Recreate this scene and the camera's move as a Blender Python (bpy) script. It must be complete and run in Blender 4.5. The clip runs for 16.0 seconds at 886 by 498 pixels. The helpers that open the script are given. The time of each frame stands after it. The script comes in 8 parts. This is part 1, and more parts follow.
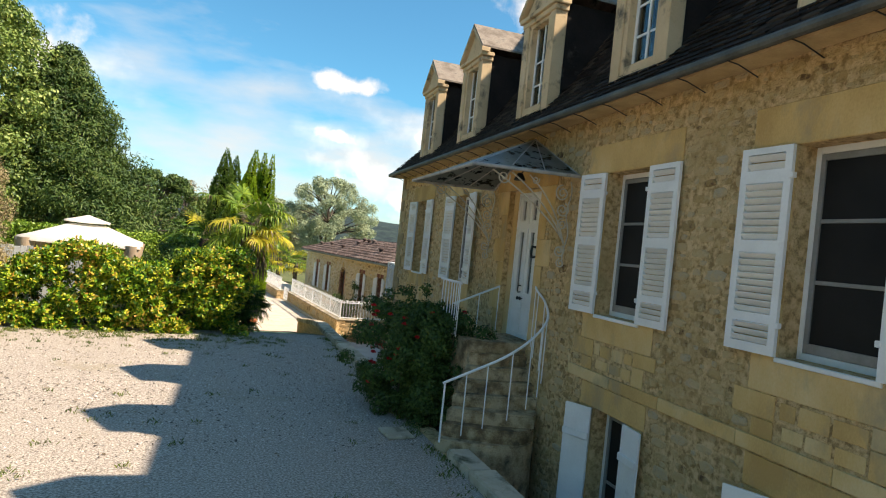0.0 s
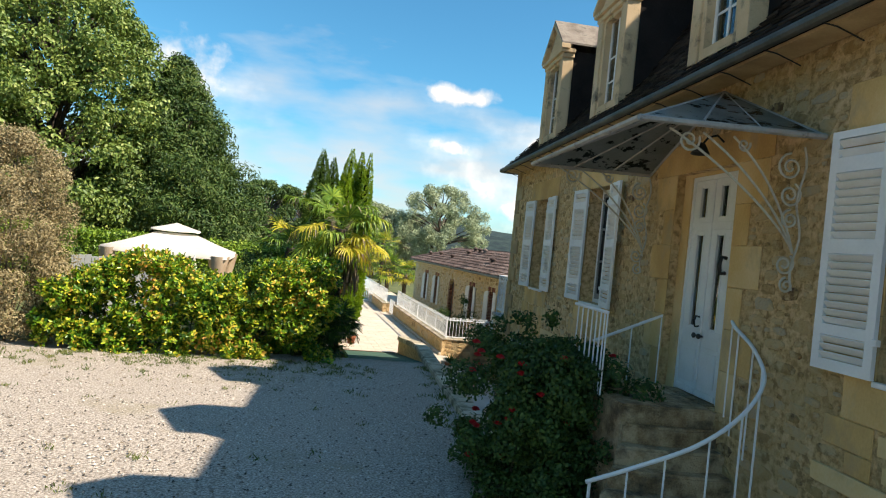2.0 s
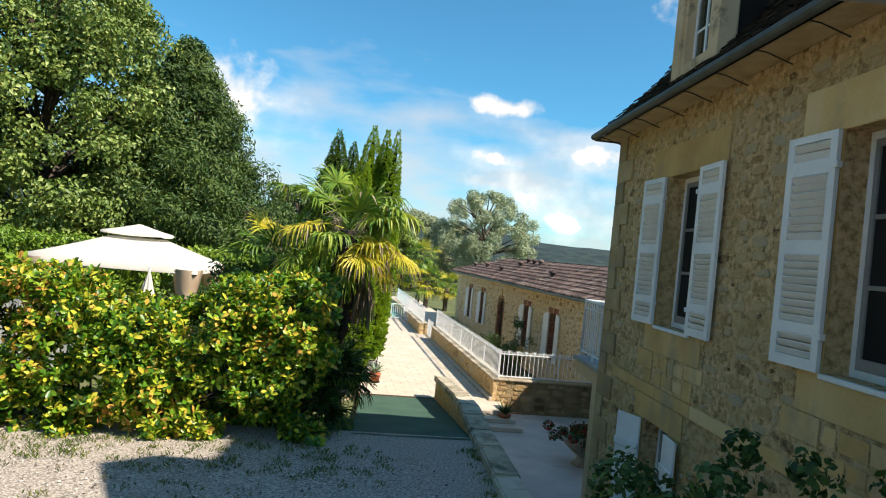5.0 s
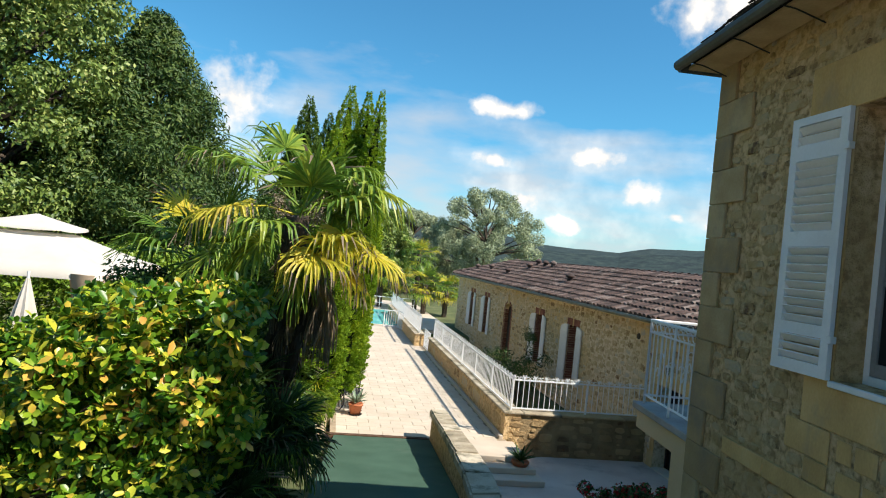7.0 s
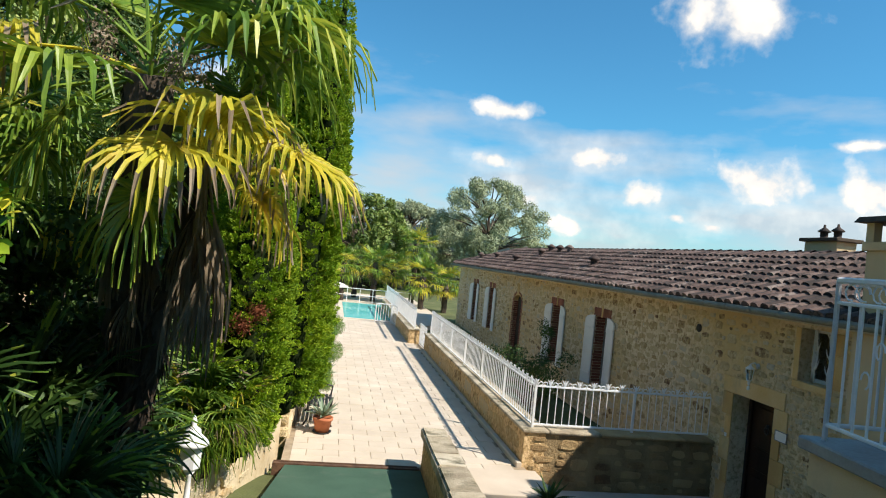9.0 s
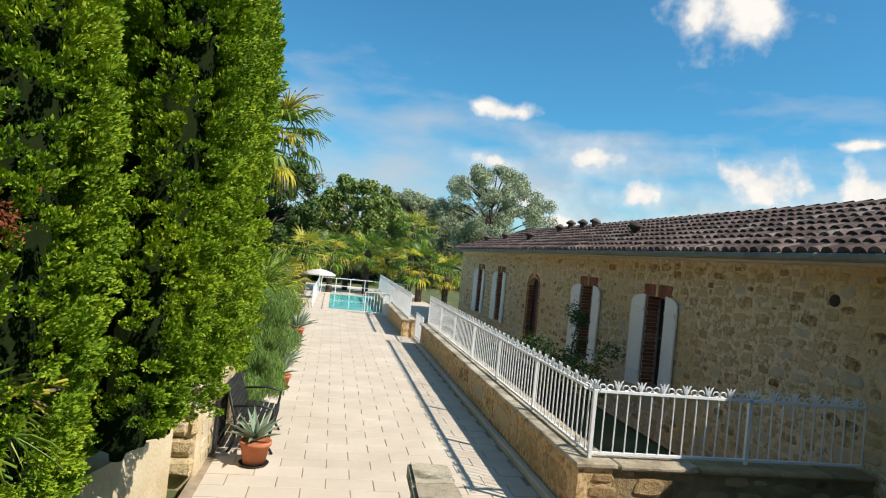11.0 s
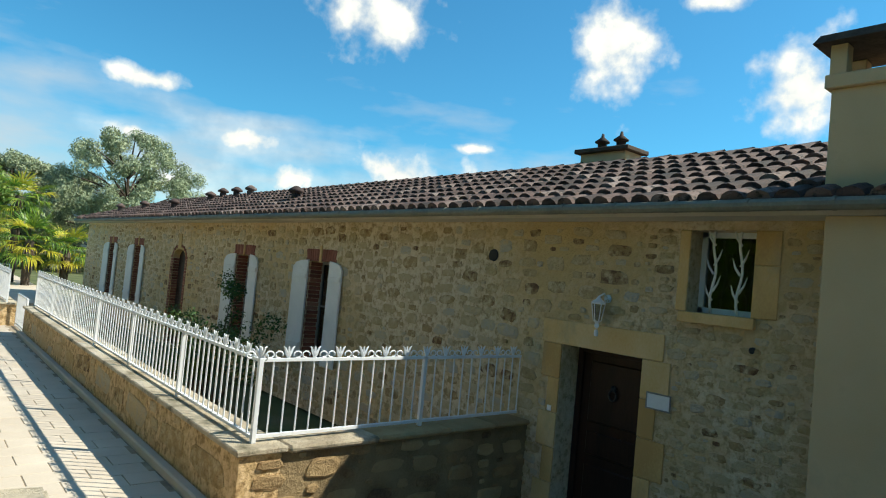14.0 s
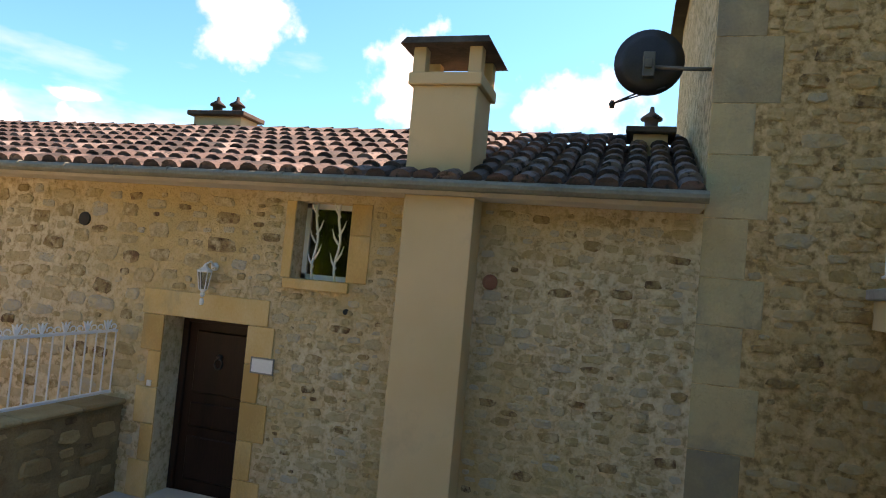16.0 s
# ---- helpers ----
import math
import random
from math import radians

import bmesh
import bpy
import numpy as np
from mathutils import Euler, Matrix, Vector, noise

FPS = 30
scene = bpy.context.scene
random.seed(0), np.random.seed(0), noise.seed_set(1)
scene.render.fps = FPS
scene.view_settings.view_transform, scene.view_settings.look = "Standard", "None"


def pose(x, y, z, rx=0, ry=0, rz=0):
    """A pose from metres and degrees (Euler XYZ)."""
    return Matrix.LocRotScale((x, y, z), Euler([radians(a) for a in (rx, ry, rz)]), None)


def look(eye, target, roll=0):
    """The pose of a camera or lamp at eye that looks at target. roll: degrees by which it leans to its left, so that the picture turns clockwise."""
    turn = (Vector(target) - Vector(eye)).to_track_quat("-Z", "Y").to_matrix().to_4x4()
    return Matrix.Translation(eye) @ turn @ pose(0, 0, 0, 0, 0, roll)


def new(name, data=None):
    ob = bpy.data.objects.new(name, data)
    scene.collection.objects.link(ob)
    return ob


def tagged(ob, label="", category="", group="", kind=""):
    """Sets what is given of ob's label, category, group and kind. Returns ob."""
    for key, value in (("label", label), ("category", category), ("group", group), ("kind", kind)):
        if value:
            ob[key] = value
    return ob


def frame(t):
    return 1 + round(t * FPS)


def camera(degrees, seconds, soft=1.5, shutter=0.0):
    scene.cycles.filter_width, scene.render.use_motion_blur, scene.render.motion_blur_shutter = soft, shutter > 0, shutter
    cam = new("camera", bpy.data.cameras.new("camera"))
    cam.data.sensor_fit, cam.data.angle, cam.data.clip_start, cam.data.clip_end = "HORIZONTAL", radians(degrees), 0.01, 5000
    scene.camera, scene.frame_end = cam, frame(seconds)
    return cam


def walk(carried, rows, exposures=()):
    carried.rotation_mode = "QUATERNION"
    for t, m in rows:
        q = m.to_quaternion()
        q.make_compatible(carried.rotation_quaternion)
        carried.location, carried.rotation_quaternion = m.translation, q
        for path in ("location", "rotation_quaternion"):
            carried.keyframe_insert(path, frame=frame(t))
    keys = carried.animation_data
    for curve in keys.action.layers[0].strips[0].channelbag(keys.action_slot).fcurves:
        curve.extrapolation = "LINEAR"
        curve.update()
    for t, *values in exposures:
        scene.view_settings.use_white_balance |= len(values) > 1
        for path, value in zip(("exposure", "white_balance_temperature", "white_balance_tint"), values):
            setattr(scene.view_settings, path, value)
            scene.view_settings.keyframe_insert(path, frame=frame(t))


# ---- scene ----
cam = camera(69.7, 16.0, 1.1)
METRES, EYE, TILT, LEAN, TURN = 22.3, 2.85, 0.0, 0.0, -23.8
ROWS = [
    (0.0, 0.0, 0.0, 0.0, -0.01, 0.13, -5.94),
    (0.5, -0.0007, 0.0319, 0.0006, 1.29, 0.2, -5.93),
    (1.0, 0.0001, 0.0682, 0.0004, 3.19, 0.2, -5.9),
    (1.5, -0.0033, 0.1097, 0.0001, 6.46, 0.06, -5.86),
    (2.0, -0.0106, 0.1511, 0.0003, 10.24, -0.05, -5.85),
    (2.5, -0.0192, 0.1926, 0.0002, 13.96, -0.18, -5.87),
    (3.0, -0.0284, 0.2355, 0.0003, 14.02, 0.03, -5.89),
    (3.5, -0.0377, 0.2773, -0.0001, 14.0, 0.21, -5.91),
    (6.0, -0.0864, 0.4789, -0.002, 14.09, 0.64, -5.96),
    (6.5, -0.0958, 0.5206, -0.0024, 14.08, 0.67, -5.94),
    (7.0, -0.1059, 0.5613, -0.0029, 14.05, 0.69, -5.94),
    (7.5, -0.1147, 0.6011, -0.0111, 14.03, 0.67, -5.93),
    (8.0, -0.1234, 0.6428, -0.0191, 14.06, 0.7, -5.92),
    (8.5, -0.1313, 0.6847, -0.0253, 14.08, 0.72, -5.99),
    (9.0, -0.1411, 0.7254, -0.0305, 14.09, 0.71, -5.94),
    (11.5, -0.1885, 0.935, -0.0744, 14.1, 0.81, -5.73),
    (12.0, -0.191, 0.9547, -0.0808, 14.16, 0.85, -5.74),
    (12.5, -0.1889, 0.9521, -0.0805, 8.29, 1.32, -5.7),
    (13.0, -0.1873, 0.9522, -0.0805, -0.23, 1.83, -5.59),
    (13.5, -0.1869, 0.9532, -0.0803, -8.49, 2.2, -5.52),
    (14.0, -0.1864, 0.9542, -0.0801, -16.75, 2.38, -5.46),
    (14.5, -0.1848, 0.9544, -0.0794, -25.24, 2.48, -5.43),
    (15.0, -0.1849, 0.9544, -0.0799, -33.44, 2.66, -5.37),
    (15.5, -0.1841, 0.9536, -0.0796, -41.61, 2.66, -5.3),
    (16.0, -0.1822, 0.9488, -0.0796, -49.89, 2.66, -5.19),
]
EXPOSURE = [(0.0, 0.86, 7850, 15.0), (2.5, 0.70, 7250, 12.0), (3.5, 0.73, 7350, 12.0), (6.0, 0.57, 6850, 11.0), (9.0, 0.45, 6800, 11.0), (12.0, 0.19, 6450, 7.0), (13.0, 0.15, 6200, 2.0), (14.0, 0.46, 6600, 3.0), (15.0, 0.99, 7250, 16.0), (15.5, 1.26, 7900, 25.0), (16.0, 1.47, 8600, 32.0)]
walk(cam, [(t, pose(0, 0, EYE, TILT, LEAN, TURN) @ pose(METRES * x, METRES * y, METRES * z, 90 + pitch, roll, yaw)) for t, x, y, z, yaw, pitch, roll in ROWS], EXPOSURE)

import collections

# ---- light ----
SUN = Vector((0.76, -0.527, 1.0)).normalized()
sun = new("sun", bpy.data.lights.new("sun", "SUN"))
sun.data.energy, sun.data.angle, sun.data.color = 5.0, radians(0.55), (1.0, 0.95, 0.86)
sun.matrix_world = look(SUN * 60, (0, 0, 0))

world = bpy.data.worlds.new("sky")
scene.world = world
world.use_nodes = True
wn, wl = world.node_tree.nodes, world.node_tree.links
wn.clear()
sky = wn.new("ShaderNodeTexSky")
sky.sky_type = "NISHITA"
sky.sun_disc = False
sky.sun_elevation = math.asin(SUN.z)
sky.sun_rotation = math.atan2(SUN.x, SUN.y)
sky.air_density, sky.dust_density, sky.ozone_density = 1.0, 0.3, 3.0
SKY_STRENGTH = 0.10


def wmath(op, a, b=None, c=None):
    n = wn.new("ShaderNodeMath")
    n.operation = op
    for i, v in enumerate((a, b, c)):
        if v is None:
            continue
        if isinstance(v, (int, float)):
            n.inputs[i].default_value = v
        else:
            wl.new(v, n.inputs[i])
    return n.outputs[0]


coord = wn.new("ShaderNodeTexCoord")
sep = wn.new("ShaderNodeSeparateXYZ")
wl.new(coord.outputs["Generated"], sep.inputs[0])
azim = wmath("ARCTAN2", sep.outputs[0], sep.outputs[1])      # 0 along +y, positive towards +x
elev = wmath("ARCSINE", sep.outputs[2])
puff = wn.new("ShaderNodeTexNoise")
puff.inputs["Scale"].default_value, puff.inputs["Detail"].default_value = 22.0, 7.0
puff.inputs["Roughness"].default_value = 0.52
wl.new(coord.outputs["Generated"], puff.inputs["Vector"])
wisp = wn.new("ShaderNodeTexNoise")
wisp.inputs["Scale"].default_value, wisp.inputs["Detail"].default_value = 5.0, 8.0
stretch = wn.new("ShaderNodeMapping")
stretch.inputs["Scale"].default_value = (1.0, 1.0, 3.2)
wl.new(coord.outputs["Generated"], stretch.inputs["Vector"])
wl.new(stretch.outputs[0], wisp.inputs["Vector"])
# single fair-weather clouds: azimuth, elevation, half width, half height, in degrees
CLOUDS = [
    (14.0, 13.4, 3.8, 1.0),
    (13.5, 9.1, 2.5, 1.0),
    (22.8, 10.0, 4.4, 1.6),
    (26.2, 7.0, 2.8, 1.6),
    (29.4, 5.4, 1.6, 0.9),
    (35.8, 8.5, 5.3, 2.6),
    (43.1, 7.9, 3.5, 2.6),
    (42.2, 11.5, 2.3, 0.5),
    (32.9, 21.4, 5.9, 3.6),
    (32.3, 4.7, 1.5, 0.8),
    (54.0, 20.7, 4.7, 5.0),
    (68.8, 16.9, 4.4, 4.4),
    (34.9, 9.0, 4.4, 1.9),
    (85.2, 16.2, 5.9, 3.2),
    (33.3, 21.0, 5.3, 2.3),
    (62.2, 24.0, 3.5, 1.1),
    (21.7, 10.0, 3.8, 1.5),
    (29.8, 21.7, 3.5, 2.6),
    (-9.9, 11.6, 3.5, 3.5),
    (106.9, 16.2, 3.5, 2.0),
    (42.3, 11.6, 1.6, 0.5),
    (81.7, 15.6, 3.2, 2.3),
    (16.5, 6.0, 3.5, 1.5),
    (20.7, 3.9, 3.5, 1.2),
]
total = None
for az, el, hw, hh in CLOUDS:
    dx = wmath("DIVIDE", wmath("SUBTRACT", azim, radians(az)), radians(hw))
    dy = wmath("DIVIDE", wmath("SUBTRACT", elev, radians(el)), radians(hh))
    d = wmath("SUBTRACT", 1.0, wmath("SQRT", wmath("ADD", wmath("MULTIPLY", dx, dx), wmath("MULTIPLY", dy, dy))))
    total = d if total is None else wmath("MAXIMUM", total, d)
cloud = wmath("ADD", total, wmath("MULTIPLY", wmath("SUBTRACT", puff.outputs[0], 0.5), 2.3))
cloud = wmath("POWER", wmath("MAXIMUM", wmath("MULTIPLY", cloud, 1.35), 0.0), 1.25)
cloud_n = wn.new("ShaderNodeClamp")
wl.new(cloud, cloud_n.inputs[0])
# thin bank of wispy cloud low over the horizon
low = wmath("SUBTRACT", 1.0, wmath("ABSOLUTE", wmath("DIVIDE", wmath("SUBTRACT", elev, radians(5.0)), radians(10.0))))
bank = wmath("MULTIPLY", wmath("ADD", wmath("MULTIPLY", low, 0.9), wmath("MULTIPLY", wmath("SUBTRACT", wisp.outputs[0], 0.55), 2.6)), 1.1)
bank_n = wn.new("ShaderNodeClamp")
wl.new(bank, bank_n.inputs[0])
cover = wmath("MAXIMUM", cloud_n.outputs[0], wmath("MULTIPLY", bank_n.outputs[0], 0.8))
# unseen broken cloud added overhead and towards the south to whiten the ambient light
field = wn.new("ShaderNodeTexNoise")
field.inputs["Scale"].default_value, field.inputs["Detail"].default_value = 3.6, 8.0
wl.new(coord.outputs["Generated"], field.inputs["Vector"])
where = wn.new("ShaderNodeClamp")
wl.new(wmath("MAXIMUM", wmath("DIVIDE", wmath("SUBTRACT", elev, radians(27.0)), radians(14.0)), wmath("MULTIPLY", wmath("SUBTRACT", -0.38, sep.outputs[1]), 4.0)), where.inputs[0])
fill_cloud = wn.new("ShaderNodeClamp")
wl.new(wmath("MULTIPLY", wmath("SUBTRACT", field.outputs[0], 0.42), 5.0), fill_cloud.inputs[0])
cover = wmath("MAXIMUM", cover, wmath("MULTIPLY", where.outputs[0], wmath("MULTIPLY", fill_cloud.outputs[0], 0.16)))
tint = wn.new("ShaderNodeMix")
tint.data_type, tint.blend_type = "RGBA", "MULTIPLY"
tint.inputs["Factor"].default_value = 1.0
wl.new(sky.outputs[0], tint.inputs["A"])
tint.inputs["B"].default_value = (0.41, 1.045, 1.22, 1)
mixc = wn.new("ShaderNodeMix")
mixc.data_type = "RGBA"
wl.new(cover, mixc.inputs["Factor"])
wl.new(tint.outputs["Result"], mixc.inputs["A"])
shade = wn.new("ShaderNodeMix")
shade.data_type = "RGBA"
body = wn.new("ShaderNodeClamp")
wl.new(wmath("ADD", wmath("MULTIPLY", total, 0.55), wmath("MULTIPLY", wmath("SUBTRACT", puff.outputs[0], 0.38), 2.6)), body.inputs[0])
wl.new(body.outputs[0], shade.inputs["Factor"])
shade.inputs["A"].default_value, shade.inputs["B"].default_value = (4.8, 5.2, 5.7, 1), (8.2, 8.0, 7.7, 1)
wl.new(shade.outputs["Result"], mixc.inputs["B"])
bg = wn.new("ShaderNodeBackground")
bg.inputs["Strength"].default_value = SKY_STRENGTH
wl.new(mixc.outputs["Result"], bg.inputs["Color"])
out = wn.new("ShaderNodeOutputWorld")
wl.new(bg.outputs[0], out.inputs["Surface"])

# ---- materials ----


def material(name, stops, scale=4.0, rough=0.8, bump=0.2, fine=60.0, metal=0.0, seed="object", stain=None, stain_scale=1.2, piece=0.0, spec=0.4, through_light=0.0, stretch_z=1.0, relief=0.0, relief_scale=11.0):
    """Colour ramp over two scales of noise, relief, blotchy stains; piece: how far single pieces differ in colour."""
    m = bpy.data.materials.new(name)
    m.use_nodes = True
    n, l = m.node_tree.nodes, m.node_tree.links
    bsdf = n["Principled BSDF"]
    co = n.new("ShaderNodeTexCoord")
    mp = n.new("ShaderNodeMapping")
    mp.inputs["Scale"].default_value = (1, 1, stretch_z)
    geo = n.new("ShaderNodeNewGeometry")
    l.new(geo.outputs["Position"], mp.inputs["Vector"])
    big = n.new("ShaderNodeTexNoise")
    big.inputs["Scale"].default_value, big.inputs["Detail"].default_value = scale, 5.0
    l.new(mp.outputs[0], big.inputs["Vector"])
    small = n.new("ShaderNodeTexNoise")
    small.inputs["Scale"].default_value, small.inputs["Detail"].default_value = fine, 3.0
    l.new(mp.outputs[0], small.inputs["Vector"])
    mixn = n.new("ShaderNodeMath")
    mixn.operation = "MULTIPLY_ADD"
    l.new(small.outputs[0], mixn.inputs[0])
    mixn.inputs[1].default_value = 0.35
    l.new(big.outputs[0], mixn.inputs[2])
    level = n.new("ShaderNodeMath")
    level.operation = "SUBTRACT"
    l.new(mixn.outputs[0], level.inputs[0])
    level.inputs[1].default_value = 0.175
    fac = level.outputs[0]
    if piece:
        rnd = n.new("ShaderNodeObjectInfo") if seed == "object" else geo
        add = n.new("ShaderNodeMath")
        add.operation = "MULTIPLY_ADD"
        l.new(rnd.outputs["Random" if seed == "object" else "Random Per Island"], add.inputs[0])
        add.inputs[1].default_value = piece
        base = n.new("ShaderNodeMath")
        base.operation = "MULTIPLY_ADD"
        l.new(fac, base.inputs[0])
        base.inputs[1].default_value, base.inputs[2].default_value = 1 - piece * 0.5, -piece * 0.25
        l.new(base.outputs[0], add.inputs[2])
        fac = add.outputs[0]
    ramp = n.new("ShaderNodeValToRGB")
    el = ramp.color_ramp.elements
    while len(el) < len(stops):
        el.new(0.5)
    for e, (at, c) in zip(el, stops):
        e.position, e.color = at, (*c, 1)
    l.new(fac, ramp.inputs[0])
    colour = ramp.outputs[0]
    if stain:
        sn = n.new("ShaderNodeTexNoise")
        sn.inputs["Scale"].default_value, sn.inputs["Detail"].default_value = stain_scale, 6.0
        sn.inputs["Roughness"].default_value = 0.65
        l.new(mp.outputs[0], sn.inputs["Vector"])
        sr = n.new("ShaderNodeValToRGB")
        sr.color_ramp.elements[0].position, sr.color_ramp.elements[1].position = stain[1], stain[2]
        l.new(sn.outputs[0], sr.inputs[0])
        sm = n.new("ShaderNodeMix")
        sm.data_type = "RGBA"
        l.new(sr.outputs[0], sm.inputs["Factor"])
        l.new(colour, sm.inputs["A"])
        sm.inputs["B"].default_value = (*stain[0], 1)
        colour = sm.outputs["Result"]
    l.new(colour, bsdf.inputs["Base Color"])
    bsdf.inputs["Roughness"].default_value = rough
    bsdf.inputs["Metallic"].default_value = metal
    bsdf.inputs["Specular IOR Level"].default_value = spec
    if relief:
        rn = n.new("ShaderNodeTexNoise")
        rn.inputs["Scale"].default_value, rn.inputs["Detail"].default_value = relief_scale, 10.0
        rn.inputs["Roughness"].default_value = 0.7
        l.new(mp.outputs[0], rn.inputs["Vector"])
        rb = n.new("ShaderNodeBump")
        rb.inputs["Strength"].default_value, rb.inputs["Distance"].default_value = 1.0, relief
        l.new(rn.outputs[0], rb.inputs["Height"])
    if bump:
        bp = n.new("ShaderNodeBump")
        bp.inputs["Strength"].default_value, bp.inputs["Distance"].default_value = bump, 0.02
        l.new(mixn.outputs[0], bp.inputs["Height"])
        if relief:
            l.new(rb.outputs[0], bp.inputs["Normal"])
        l.new(bp.outputs[0], bsdf.inputs["Normal"])
    if through_light:
        tr = n.new("ShaderNodeBsdfTranslucent")
        l.new(colour, tr.inputs["Color"])
        mx = n.new("ShaderNodeMixShader")
        mx.inputs[0].default_value = through_light
        l.new(bsdf.outputs[0], mx.inputs[1])
        l.new(tr.outputs[0], mx.inputs[2])
        l.new(mx.outputs[0], n["Material Output"].inputs["Surface"])
    return m


M_MORTAR = material("lime_mortar", [(0.35, (0.36, 0.225, 0.098)), (0.47, (0.62, 0.415, 0.20)), (0.62, (0.77, 0.555, 0.305))], 14.0, 0.95, 0.7, 45, stain=((0.50, 0.34, 0.15), 0.50, 0.74), stain_scale=0.9, relief=0.05)
M_POINTING = material("pale_pointing", [(0.34, (0.46, 0.335, 0.185)), (0.46, (0.72, 0.565, 0.36)), (0.62, (0.83, 0.70, 0.50))], 15.0, 0.95, 0.7, 45, stain=((0.68, 0.49, 0.235), 0.46, 0.64), stain_scale=0.42, relief=0.05)
STONES = [(0.03, (0.20, 0.105, 0.055)), (0.13, (0.42, 0.285, 0.14)), (0.34, (0.58, 0.43, 0.225)), (0.65, (0.65, 0.515, 0.31)), (0.92, (0.58, 0.52, 0.42))]
HOUSE_STONES = [(0.03, (0.16, 0.090, 0.045)), (0.12, (0.38, 0.245, 0.105)), (0.36, (0.56, 0.37, 0.165)), (0.66, (0.65, 0.46, 0.235)), (0.93, (0.54, 0.45, 0.31))]
M_RUBBLE = material("rubble_stone", HOUSE_STONES, 13.0, 0.95, 0.9, 60, seed="island", piece=0.85, stain=((0.63, 0.47, 0.255), 0.48, 0.60), stain_scale=7.0, relief=0.06)
M_RUBBLE_1 = material("rubble_stone_single", HOUSE_STONES, 13.0, 0.95, 0.9, 60, seed="object", piece=0.85, stain=((0.63, 0.47, 0.255), 0.48, 0.60), stain_scale=7.0, relief=0.06)
M_OCHRE = material("ochre_rubble_stone", STONES, 13.0, 0.95, 0.9, 60, seed="island", piece=0.85, stain=((0.70, 0.56, 0.35), 0.50, 0.62), stain_scale=7.0, relief=0.06)
M_OCHRE_1 = material("ochre_rubble_stone_single", STONES, 13.0, 0.95, 0.9, 60, seed="object", piece=0.85, stain=((0.70, 0.56, 0.35), 0.50, 0.62), stain_scale=7.0, relief=0.06)
M_DRESSED = material("dressed_limestone", [(0.28, (0.50, 0.305, 0.11)), (0.50, (0.64, 0.415, 0.165)), (0.74, (0.71, 0.52, 0.27))], 2.2, 0.9, 0.35, 60, seed="object", piece=0.35, stain=((0.36, 0.28, 0.17), 0.52, 0.74), stain_scale=2.0, stretch_z=0.6)
M_CORNER = material("weathered_corner_stone", [(0.3, (0.34, 0.235, 0.115)), (0.5, (0.44, 0.305, 0.145)), (0.7, (0.52, 0.39, 0.21))], 2.5, 0.95, 0.5, 60, seed="object", piece=0.35, stain=((0.26, 0.21, 0.145), 0.50, 0.70), stain_scale=1.6, relief=0.02)
M_RENDER = material("sand_render", [(0.3, (0.62, 0.45, 0.25)), (0.7, (0.70, 0.53, 0.32))], 1.2, 0.95, 0.3, 120, stain=((0.42, 0.32, 0.2), 0.55, 0.8))
M_WHITE = material("white_paint", [(0.3, (0.72, 0.72, 0.70)), (0.7, (0.82, 0.82, 0.80))], 3.0, 0.55, 0.08, 40, stain=((0.55, 0.53, 0.48), 0.62, 0.85), stain_scale=3.0)
M_IRON = material("white_painted_iron", [(0.3, (0.74, 0.75, 0.76)), (0.7, (0.84, 0.84, 0.84))], 4.0, 0.45, 0.05, 60)
M_SLATE = material("dark_flat_tile", [(0.2, (0.010, 0.008, 0.007)), (0.55, (0.026, 0.020, 0.017)), (0.85, (0.062, 0.050, 0.042))], 2.5, 0.85, 0.6, 40, seed="island", piece=0.6, stain=((0.10, 0.095, 0.075), 0.62, 0.80), stain_scale=2.2, spec=0.2)
M_SLATE_1 = material("dark_flat_tile_single", [(0.2, (0.010, 0.008, 0.007)), (0.55, (0.026, 0.020, 0.017)), (0.85, (0.062, 0.050, 0.042))], 2.5, 0.85, 0.6, 40, seed="object", piece=0.6, stain=((0.10, 0.095, 0.075), 0.62, 0.80), stain_scale=2.2, spec=0.2)
TILE_STOPS = [(0.15, (0.035, 0.028, 0.025)), (0.42, (0.094, 0.059, 0.050)), (0.68, (0.159, 0.106, 0.089)), (0.92, (0.268, 0.215, 0.188))]
M_TILE = material("clay_roof_tile", TILE_STOPS, 3.0, 0.82, 0.5, 60, seed="island", piece=0.6, stain=((0.035, 0.030, 0.026), 0.52, 0.62), stain_scale=11.0, spec=0.3)
M_TILE_1 = material("clay_roof_tile_single", TILE_STOPS, 3.0, 0.82, 0.5, 60, seed="object", piece=0.6, stain=((0.035, 0.030, 0.026), 0.52, 0.62), stain_scale=11.0, spec=0.3)
M_ZINC = material("zinc_gutter", [(0.3, (0.065, 0.068, 0.06)), (0.7, (0.13, 0.13, 0.115))], 3.0, 0.6, 0.1, 40, metal=0.3)
M_GRAVEL = material("pale_gravel", [(0.28, (0.14, 0.115, 0.095)), (0.48, (0.36, 0.305, 0.255)), (0.68, (0.62, 0.545, 0.47))], 36.0, 0.95, 0.9, 120, stain=((0.27, 0.23, 0.13), 0.58, 0.80), stain_scale=0.5)
M_PAVE = material("pale_paving", [(0.2, (0.50, 0.415, 0.325)), (0.6, (0.60, 0.51, 0.41)), (0.85, (0.67, 0.59, 0.485))], 1.5, 0.9, 0.25, 70, seed="object", piece=0.18, stain=((0.60, 0.50, 0.385), 0.58, 0.82), stain_scale=0.8)
